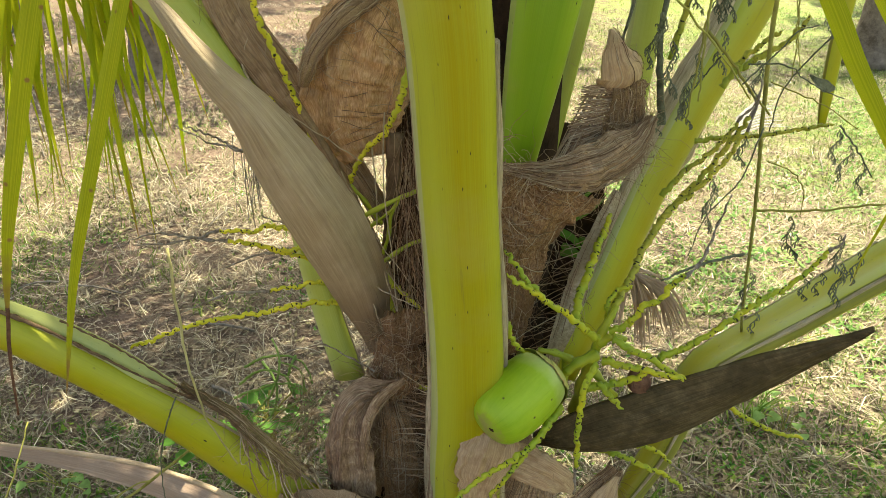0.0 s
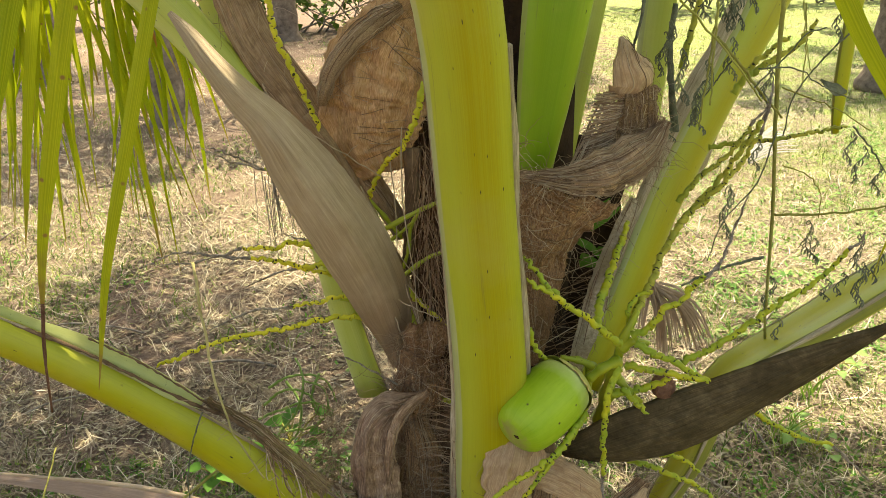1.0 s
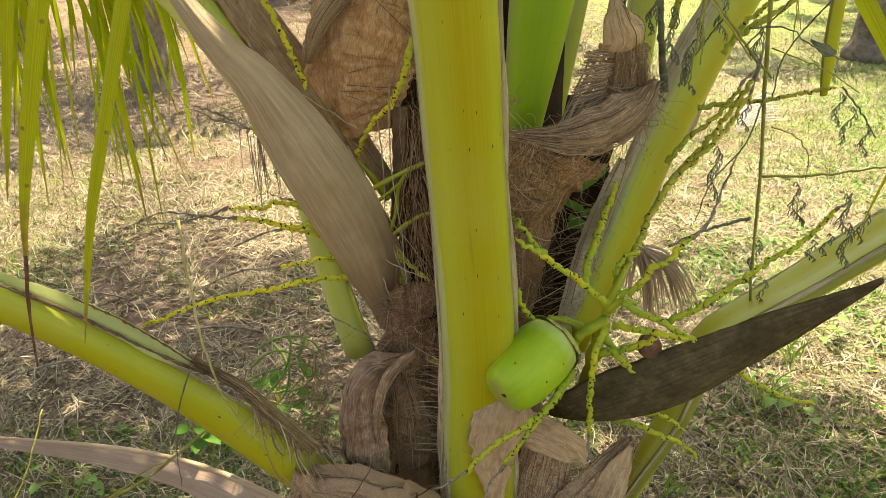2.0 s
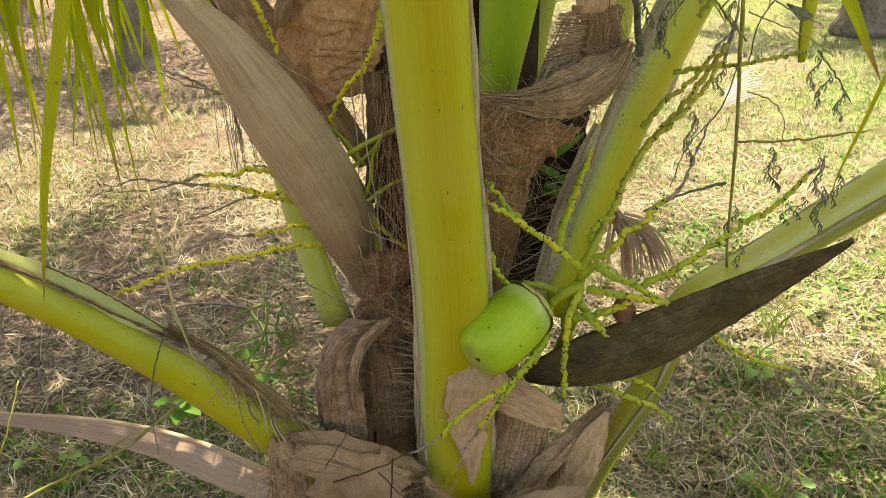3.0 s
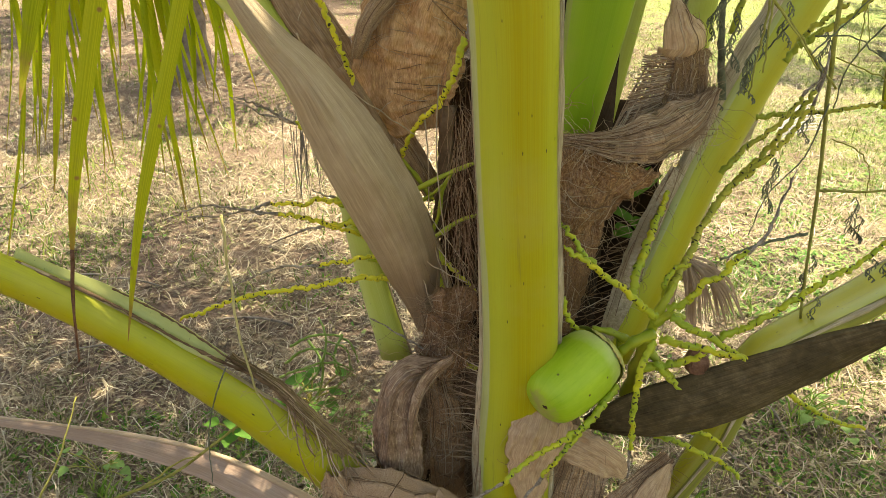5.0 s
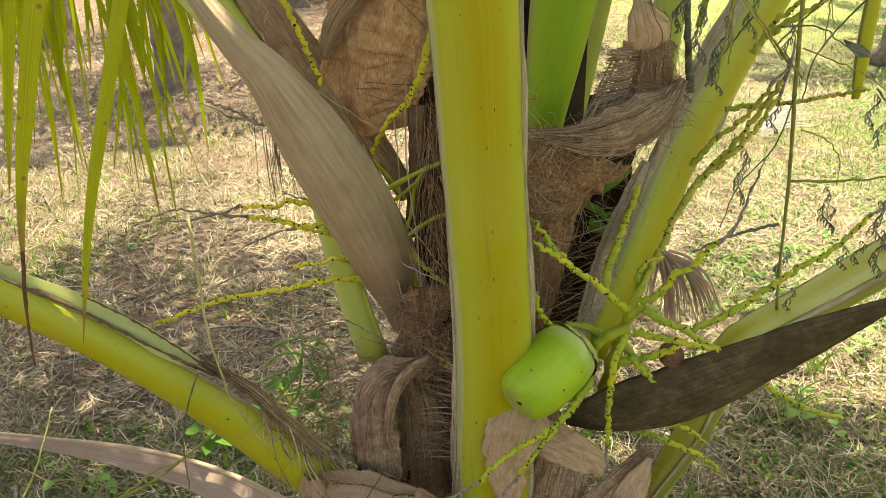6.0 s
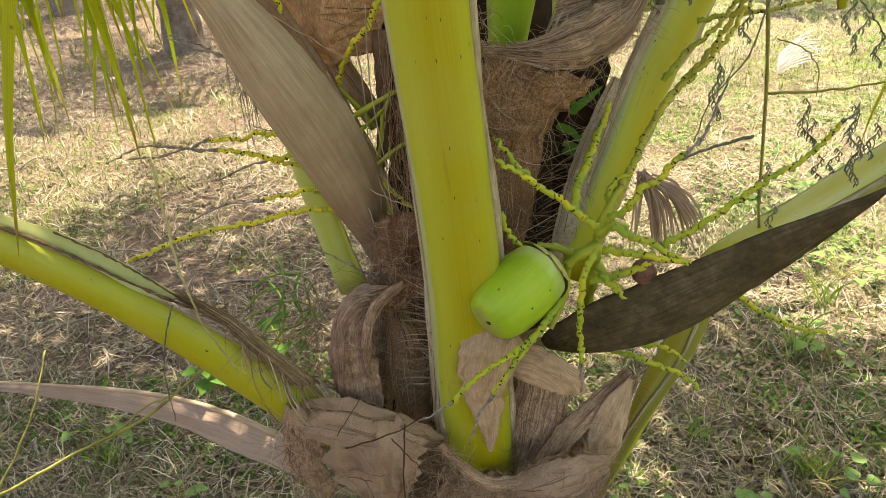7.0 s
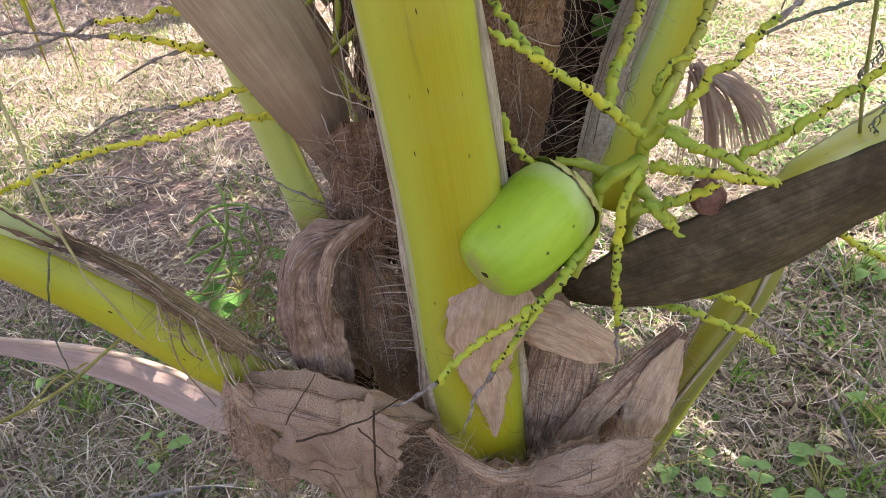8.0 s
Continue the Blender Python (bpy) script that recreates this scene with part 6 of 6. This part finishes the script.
threads = thing("hanging_threads", tuple((-0.101, 1.38, 1.295)), "thin dark dry threads hanging behind the spathe", "fibre")
g = Geo()
for _ in range(26):
    p = np.array((-0.101, 1.38, 1.299)) + np.random.normal(size=3) * np.array((0.012, 0.03, 0.02))
    g.hair(p, np.array((random.uniform(-0.06, 0.10), 0, -1)), random.uniform(0.05, 0.16), 0.0010, 0.1, 0.12, 5)
part("thread_mat", g, M_TIP, threads, "", "stuff")
leaflet(frond_l, [(-0.33, 1.5, 1.606), (-0.32, 1.5, 1.535), (-0.299, 1.5, 1.46)], 0.010, (0.3, -1, 0.1), M_ORANGE)

pale_frond = thing("fallen_frond", tuple((2.635, 6.0, 0.487)), "bleached white-grey fallen frond lying on the grass", "dead leaf")
x0, y0 = (2.4, 5.6, 0.628)[0], 5.6
for i in range(11):
    u = i / 10
    a = (x0 + 0.02 * i, y0 + 0.05 * i, lie(x0, y0) + 0.03)
    tip = (x0 + 0.35 + 0.25 * u, y0 - 0.1 + 0.9 * u, lie(x0, y0) + 0.10 + 0.05 * random.random())
    leaflet(pale_frond, [a, ((a[0] + tip[0]) / 2, (a[1] + tip[1]) / 2, lie(x0, y0) + 0.12), tip], 0.009, (0, -0.3, 1), M_LITTER)

# weed stems
weed_stalk = thing("weed_stalk", tuple((-0.573, 1.1, 0.653)), "slender yellow-green weed stalk with a side twig", "weed")
stem(weed_stalk, [(-0.643, 1.1, 0.624), (-0.535, 1.1, 0.677), (-0.409, 1.1, 0.746), (-0.291, 1.12, 0.796), (-0.227, 1.15, 0.835), (-0.176, 1.18, 0.864)], 0.0030)
stem(weed_stalk, [(-0.398, 1.1, 0.751), (-0.337, 1.1, 0.784), (-0.275, 1.1, 0.832), (-0.234, 1.1, 0.852)], 0.0018)
stem(weed_stalk, [(-0.582, 1.1, 0.654), (-0.527, 1.12, 0.733), (-0.491, 1.15, 0.802), (-0.473, 1.2, 0.879)], 0.0018)
strand = thing("dry_strand", tuple((-0.07, 0.98, 0.982)), "thin dry yellow leaf strand hanging over a stalk", "dead leaf")
stem(strand, [(-0.123, 1.0, 1.287), (-0.119, 0.99, 1.218), (-0.114, 0.98, 1.149), (-0.099, 0.97, 1.069), (-0.067, 0.97, 0.99)], 0.0017, M_DRYSTEM)
stem(strand, [(-0.143, 1.0, 1.074), (-0.159, 1.0, 1.038), (-0.174, 1.0, 0.992), (-0.194, 1.02, 0.867)], 0.0010, M_VINE_DARK)


# ---- weeds and grass ----
def heart_leaf(g, at, size, way, tilt):
    """One broad leaf, pointed, cupped along its middle."""
    at, way = np.asarray(at, float), unit(way)
    s = unit(np.cross(way, (0, 0, 1)))
    up = np.cross(s, way)
    vs = np.linspace(0, 1, 7)
    w = np.array([0.15, 0.48, 0.56, 0.5, 0.38, 0.2, 0.02]) * size
    p = at + way * (vs * size)[:, None] + np.array((0, 0, -1)) * (tilt * size * vs ** 2)[:, None]
    pts = p[:, None] + s * (w[:, None] * np.array([-1, 0, 1]))[..., None] + up * (w[:, None] * np.array([0.25, 0, 0.25]))[..., None]
    g.grid(pts, [[(j / 2, v) for j in range(3)] for v in vs])


def weed(at, n, size, spread, height, label, name="weed", mat=None):
    """A low broad-leaved weed: stems and leaves."""
    ob = thing(name, at, label, "weed")
    at = np.array(at)
    for i in range(n):
        a = random.uniform(0, 2 * math.pi)
        end = at + np.array((math.cos(a) * spread * random.uniform(0.2, 1), math.sin(a) * spread * random.uniform(0.2, 1), height * random.uniform(0.5, 1.1)))
        st = Geo()
        st.tube(spline([tuple(at + np.random.normal(size=3) * 0.01), tuple((at + end) / 2 + np.array((0, 0, height * 0.25))), tuple(end)], 6), 0.0018, 5)
        part("stem", st, M_VINE, ob)
        g = Geo()
        d = np.array((math.cos(a), math.sin(a), random.uniform(-0.1, 0.3)))
        heart_leaf(g, end, size * random.uniform(0.6, 1.2), d, random.uniform(0.1, 0.5))
        part("leaf", g, mat or M_WEED, ob)
    return ob


WEED_SPOTS = [((0.769, 1.5, 0.058), 11, 0.042, 0.10, 0.10), ((0.92, 1.55, 0.005), 9, 0.04, 0.09, 0.08), ((1.132, 1.7, -0.097), 8, 0.038, 0.12, 0.06), ((0.62, 1.62, 0), 7, 0.03, 0.08, 0.06), ((1.38, 2.25, 0), 10, 0.04, 0.12, 0.1), ((1.62, 2.75, 0), 9, 0.045, 0.14, 0.1), ((-0.62, 1.72, 0), 8, 0.03, 0.10, 0.07), ((-0.95, 2.0, 0), 9, 0.03, 0.12, 0.08)]
for spot, n, size, spread, height in WEED_SPOTS:
    x, y = spot[0], spot[1]
    weed((x, y, lie(x, y)), n, size, spread, height, "low broad-leaved weed with round yellow-green leaves", "weed", M_WEED2)
w1 = (-0.115, 1.32, 0.797)
weed((w1[0], w1[1], w1[2] - 0.05), 12, 0.036, 0.06, 0.09, "climbing weed with broad green leaves behind the stalk", "climbing_weed")
tangle = thing("weed_tangle", (w1[0], w1[1], w1[2] - 0.05), "tangle of pale green weed stems behind the low stalk", "weed")
for c in [[(-0.103, 1.22, 0.882), (-0.042, 1.2, 0.908), (-0.016, 1.19, 0.948), (-0.02, 1.2, 0.973), (-0.059, 1.22, 0.981)], [(-0.132, 1.24, 0.923), (-0.083, 1.22, 0.964), (-0.05, 1.21, 0.961), (-0.032, 1.2, 0.93)], [(-0.109, 1.2, 0.885), (-0.068, 1.2, 0.94), (-0.055, 1.21, 0.987), (-0.07, 1.24, 1.011)], [(-0.144, 1.24, 0.895), (-0.1, 1.22, 0.926), (-0.04, 1.2, 0.951), (-0.009, 1.2, 0.936)], [(-0.091, 1.24, 0.968), (-0.067, 1.22, 0.938), (-0.071, 1.2, 0.897), (-0.101, 1.2, 0.862)], [(-0.031, 1.22, 0.992), (-0.045, 1.21, 0.955), (-0.033, 1.2, 0.919)], [(-0.123, 1.25, 0.95), (-0.07, 1.23, 0.985), (-0.023, 1.22, 0.981), (-0.005, 1.21, 0.945)]]:
    stem(tangle, c, 0.0022, M_TENDRIL, "stem", 20)
w2 = (-0.273, 1.35, 0.714)
weed((w2[0], w2[1], w2[2] - 0.04), 6, 0.03, 0.035, 0.05, "small pale-green weed beside the low stalk", "climbing_weed")


def tuft(x, y, n, h, label="upright tuft of fresh green grass"):
    ob = thing("grass_tuft", (x, y, lie(x, y)), label, "grass", "grass tufts")
    g = Geo()
    for _ in range(n):
        a, ln = random.uniform(0, 6.3), h * random.uniform(0.5, 1.15)
        r = np.array((x, y, lie(x, y))) + np.array((random.gauss(0, 0.03), random.gauss(0, 0.03), 0))
        d = np.array((math.cos(a) * 0.35, math.sin(a) * 0.35, 1))
        p = spline([tuple(r), tuple(r + d * ln * 0.55), tuple(r + d * ln * 0.85 + np.array((math.cos(a), math.sin(a), 0)) * ln * 0.2)], 5)
        g.ribbon(p, np.array([0.0015, 0.003, 0.0026, 0.0018, 0.0004]), (math.cos(a + 1), math.sin(a + 1), 0.1), fold=0.2)
    part("grass_clump", g, M_FRESH, ob, "", "stuff")


for x, y, n, h in ((1.30, 2.32, 24, 0.20), (1.12, 1.75, 34, 0.12), (1.0, 1.55, 30, 0.10), (1.5, 2.6, 30, 0.16), (1.75, 2.2, 30, 0.15), (0.85, 1.9, 24, 0.09), (-0.5, 2.2, 26, 0.10), (-0.9, 1.9, 26, 0.1), (2.2, 3.4, 40, 0.14)):
    tuft(x, y, n, h)


def scatter(n, x0, x1, y0, y1, near):
    """Places on the ground, denser towards the near edge; near: how strongly."""
    y = y0 + (y1 - y0) * np.random.random(n) ** near
    half = 0.62 * (y + 1.2)
    x = 0.2 + np.random.uniform(-1, 1, n) * np.minimum(half + 0.5, max(abs(x0), x1))
    return np.array([(a, b, lie(a, b)) for a, b in zip(x, y)])


def ground_cover():
    rng = np.random
    def patchy(r, seed, shift):
        m = np.array([noise.noise(Vector((x * 3.2, y * 3.2, seed))) + 0.7 * noise.noise(Vector((x * 9.0, y * 9.0, seed))) + 0.8 * noise.noise(Vector((x * 0.8, y * 0.8, seed))) for x, y, z in r])
        return r[m + rng.normal(0, 0.12, len(r)) > shift]

    r = patchy(scatter(110000, -8, 8, 0.6, 11.0, 1.7), 2.0, 0.02)
    k = len(r)
    blades("straw_litter", r + np.array((0, 0, 0.006)), rng.uniform(0, 6.283, k), rng.uniform(0.02, 0.13, k) * rng.choice((1, 1, 1, 1.7), k), rng.uniform(0.0014, 0.005, k), rng.normal(0.12, 0.2, k), 0.6, M_STRAW, "dry pale straw litter on the ground")
    r = patchy(scatter(110000, -8, 8, 0.6, 11.0, 1.7), 7.0, -0.08)
    k = len(r)
    blades("brown_litter", r + np.array((0, 0, 0.003)), rng.uniform(0, 6.283, k), rng.uniform(0.02, 0.12, k), rng.uniform(0.0016, 0.006, k), rng.normal(0.08, 0.18, k), 0.6, M_BROWN, "rosy-brown dead grass on the ground")
    r = patchy(scatter(150000, -12, 12, 3.0, 16.0, 1.3), 2.0, 0.0)
    k = len(r)
    blades("far_straw", r + np.array((0, 0, 0.004)), rng.uniform(0, 6.283, k), rng.uniform(0.03, 0.14, k), rng.uniform(0.0025, 0.006, k), rng.normal(0.15, 0.25, k), 0.45, M_STRAW, "dry pale straw further off")
    r = scatter(90000, -12, 12, 3.0, 16.0, 1.3)
    m = np.array([0.8 * noise.noise(Vector((x * 0.7, y * 0.6, 1.0))) + 0.5 * noise.noise(Vector((x * 2.3, y * 2.3, 4.0))) + (0.2 if x > 0.4 else 0.08) for x, y, z in r])
    r = r[m + rng.normal(0, 0.15, len(r)) > 0.12]
    k = len(r)
    blades("far_grass", r, rng.uniform(0, 6.283, k), rng.uniform(0.03, 0.09, k), rng.uniform(0.003, 0.007, k), rng.uniform(0.2, 1.2, k), 0.5, M_GRASS, "green and yellowing grass further off")
    r = scatter(120000, -8, 8, 0.6, 11.0, 1.6)
    m = np.array([0.8 * noise.noise(Vector((x * 0.9, y * 0.7, 1.0))) + 0.5 * noise.noise(Vector((x * 3.1, y * 3.1, 4.0))) + (0.25 if x > 0.4 else -0.10 if y < 2.3 else -0.42) + (0.40 if y < 2.3 else 0) for x, y, z in r])
    r = r[m + rng.normal(0, 0.15, len(r)) > 0.10]
    k = len(r)
    blades("short_grass", r, rng.uniform(0, 6.283, k), rng.uniform(0.02, 0.08, k), rng.uniform(0.0015, 0.0045, k), rng.uniform(0.25, 1.3, k), 0.5, M_GRASS, "short green and yellowing grass")
    r = scatter(80000, -6, 6, 0.6, 7.0, 2.0)
    r = r[np.array([noise.noise(Vector((x * 1.6, y * 1.6, 5.0))) + (0.30 if y < 2.3 else 0 if x > 0.4 else -0.3) for x, y, z in r]) + rng.normal(0, 0.14, len(r)) > 0.16]
    k = len(r)
    blades("small_weeds", r + np.array((0, 0, 0.01)), rng.uniform(0, 6.283, k), rng.uniform(0.008, 0.028, k), rng.uniform(0.005, 0.015, k), rng.uniform(0.1, 0.9, k), 0.5, M_WEED, "small green ground weeds")

    # matted scraps of dead leaf and chopped straw close by
    r = patchy(scatter(60000, -6, 6, 0.8, 6.0, 1.5), 13.0, -0.25)
    k = len(r)
    blades("leaf_scraps", r + np.array((0, 0, 0.008)), rng.uniform(0, 6.283, k), rng.uniform(0.012, 0.05, k), rng.uniform(0.004, 0.012, k), rng.normal(0.12, 0.3, k), 0.7, M_SCRAP, "matted scraps of dead leaf and chopped straw")
    # leafy ground weeds in bright patches
    r = scatter(90000, -10, 10, 1.6, 13.0, 1.5)
    m = np.array([noise.noise(Vector((x * 0.9, y * 0.9, 11.0))) + 0.6 * noise.noise(Vector((x * 2.8, y * 2.8, 6.0))) + 0.6 * math.exp(-((x - 2.9) ** 2 + (y - 5.0) ** 2) / 0.9) + (0.08 if x > 1.0 and y > 3 else -0.22 if y > 4.3 else -0.42) for x, y, z in r])
    r = r[m + rng.normal(0, 0.12, len(r)) > 0.36]
    k = len(r)
    blades("leafy_weed_cover", r + np.array((0, 0, 0.012)), rng.uniform(0, 6.283, k), rng.uniform(0.02, 0.05, k), rng.uniform(0.008, 0.02, k), rng.uniform(0.0, 0.8, k), 0.5, M_WEED2, "low leafy bright green ground weeds")
    # long dry stems lying about
    r = scatter(2600, -6, 6, 0.8, 8.0, 1.6)
    k = len(r)
    blades("dry_stem_litter", r + np.array((0, 0, 0.012)), rng.uniform(0, 6.283, k), rng.uniform(0.10, 0.26, k), rng.uniform(0.0018, 0.004, k), rng.normal(0.08, 0.12, k), 0.3, M_PALESTRAW, "long pale dry stems lying in the grass")


ground_cover()


def tussocks(n):
    """Raised clumps of dry grass."""
    rng = np.random
    c = scatter(n, -8, 8, 1.2, 11.0, 1.5)
    k = 22
    r = np.repeat(c, k, axis=0)
    head = rng.uniform(0, 6.283, len(r))
    r = r + np.stack([np.cos(head), np.sin(head), np.zeros(len(r))], 1) * rng.uniform(0, 0.06, (len(r), 1))
    size = np.repeat(rng.uniform(0.5, 1.3, n), k)
    blades("dry_tussocks", r, head + rng.normal(0, 0.8, len(r)), rng.uniform(0.04, 0.15, len(r)) * size, rng.uniform(0.0012, 0.0036, len(r)), rng.uniform(0.05, 0.9, len(r)), 0.6, M_STRAW, "matted clumps of dry grass")


tussocks(3600)


def twig(x, y, length, head, r):
    p = [(x + math.cos(head) * length * v, y + math.sin(head) * length * v, lie(x, y) + 0.012 + 0.02 * math.sin(v * 5)) for v in np.linspace(0, 1, 8)]
    g = Geo()
    g.tube(np.array(p), np.linspace(r, r * 0.5, 8), 6, jitter=0.15)
    tagged(part("twig", g, M_TWIG), "dry pale twig lying in the grass", "twig", "twigs")


for _ in range(46):
    y = random.uniform(1.4, 5.5)
    twig(0.2 + random.uniform(-0.75, 0.75) * (y + 0.6), y, random.uniform(0.15, 0.5), random.uniform(0, 6.3), random.uniform(0.003, 0.007))


def dark_stick(x, y, length, head, r):
    g = Geo()
    p = np.array([(x + math.cos(head) * length * v, y + math.sin(head) * length * v, lie(x, y) + r * 0.8 + 0.006 * math.sin(v * 4)) for v in np.linspace(0, 1, 9)])
    g.tube(p, r * np.array([0.6, 0.9, 1.0, 0.95, 1.0, 0.9, 0.85, 0.7, 0.4]), 8, jitter=0.25)
    tagged(part("stick", g, M_DARKTWIG), "rotting dark brown stick lying in the grass", "stick", "sticks")


for spot in ((0.88, 1.80, 0.14, 0.1, 0.009), (1.02, 1.95, 0.10, -0.5, 0.007), (1.20, 1.72, 0.12, 0.4, 0.008), (0.70, 1.95, 0.16, 2.6, 0.006), (1.45, 2.2, 0.2, -0.2, 0.007)):
    dark_stick(*spot)


# ---- other palms of the grove ----
def far_palm(x, y, h, r, label, lean=(0.1, 0.0)):
    ob = thing("coconut_palm", (x, y, lie(x, y)), label, "palm tree", "palms of the grove")
    g = Geo()
    zs = np.linspace(-0.1, h, 30)
    path = np.array([(x + lean[0] * max(z / h, 0) ** 1.5, y + lean[1] * max(z / h, 0) ** 1.5, z) for z in zs])
    rad = r * np.interp(zs / h, [0, 0.05, 0.15, 1], [1.35, 1.1, 1.0, 0.8]) * (1 + 0.05 * np.sin(np.arange(30) * 2.1))
    g.tube(path, rad, 18, jitter=0.06)
    part("trunk", g, M_TRUNK, ob, "grey-brown ringed trunk")
    top = path[-1]
    for i in range(12):
        a = i * 2.4 + random.uniform(-0.2, 0.2)
        up = random.uniform(-0.1, 0.9)
        ln = random.uniform(1.5, 2.0)
        d = np.array((math.cos(a), math.sin(a), 0))
        ctrl = [tuple(top), tuple(top + d * ln * 0.35 + np.array((0, 0, ln * 0.35 * up + 0.25))), tuple(top + d * ln * 0.75 + np.array((0, 0, ln * 0.35 * up - 0.1))), tuple(top + d * ln + np.array((0, 0, ln * 0.25 * up - 0.8)))]
        p = spline(ctrl, 20)
        s = Geo()
        s.tube(p, np.linspace(0.035, 0.006, 20), 6)
        fr = part("frond", s, M_LOW, ob, "arching green frond")
        frond_leaflets(p, None, 0.3, fr, 0.6, 24, 1.1)
    return ob


# the second row is added, largely out of sight, to shade the far ground
for x, y, h, r, ln in ((-2.45, 7.45, 2.6, 0.17, (0.0, 0.1)), (4.9, 8.4, 2.8, 0.22, (0.3, 0.2)), (0.9, 12.5, 4.0, 0.2, (0.2, 0.1)), (-6.0, 11.5, 4.0, 0.2, (-0.2, 0.1)), (8.0, 13.0, 3.8, 0.2, (0.1, 0.1)),
                       (0.35, 9.4, 3.4, 0.18, (0.1, 0.1)), (-4.7, 9.9, 3.4, 0.19, (-0.1, 0.2)), (-2.4, 13.2, 4.0, 0.2, (0.1, 0.2)), (6.9, 11.0, 3.6, 0.2, (0.2, 0.1))):
    far_palm(x, y, h, r, "coconut palm of the grove with a bare grey trunk; four are added for shade", ln)


def thicket(x, y, w, h, seed):
    ob = thing("bush", (x, y, 0), "dark green bush at the edge of the grove", "bush", "bushes")
    rnd = np.random.RandomState(seed)
    g = Geo()
    stems = Geo()
    for i in range(14):
        end = np.array((x + rnd.normal(0, w * 0.4), y + rnd.normal(0, w * 0.25), h * rnd.uniform(0.5, 1)))
        stems.tube(spline([(x + rnd.normal(0, w * 0.25), y, 0), tuple((np.array((x, y, 0)) + end) / 2 + rnd.normal(size=3) * 0.1), tuple(end)], 6), np.linspace(0.02, 0.006, 6), 5)
        for _ in range(90):
            p = end + rnd.normal(size=3) * np.array((0.38, 0.3, 0.32))
            if p[2] < 0.05:
                continue
            d = rnd.normal(size=3)
            heart_leaf(g, p, rnd.uniform(0.06, 0.14), d + np.array((0, 0, 0.01)), 0.3)
    part("twig_mass", stems, M_TWIG, ob, "", "stuff")
    part("foliage", g, M_FAR_LEAF, ob, "", "stuff")


for i, (x, y, w, h) in enumerate(((-1.5, 14.5, 2.0, 1.3), (-4.5, 15.5, 2.4, 1.6), (1.8, 16.0, 2.2, 1.5), (5.0, 16.5, 2.4, 1.6), (8.5, 17.0, 2.4, 1.8), (-8.0, 16.5, 2.6, 1.8))):
    thicket(x, y, w, h, i)
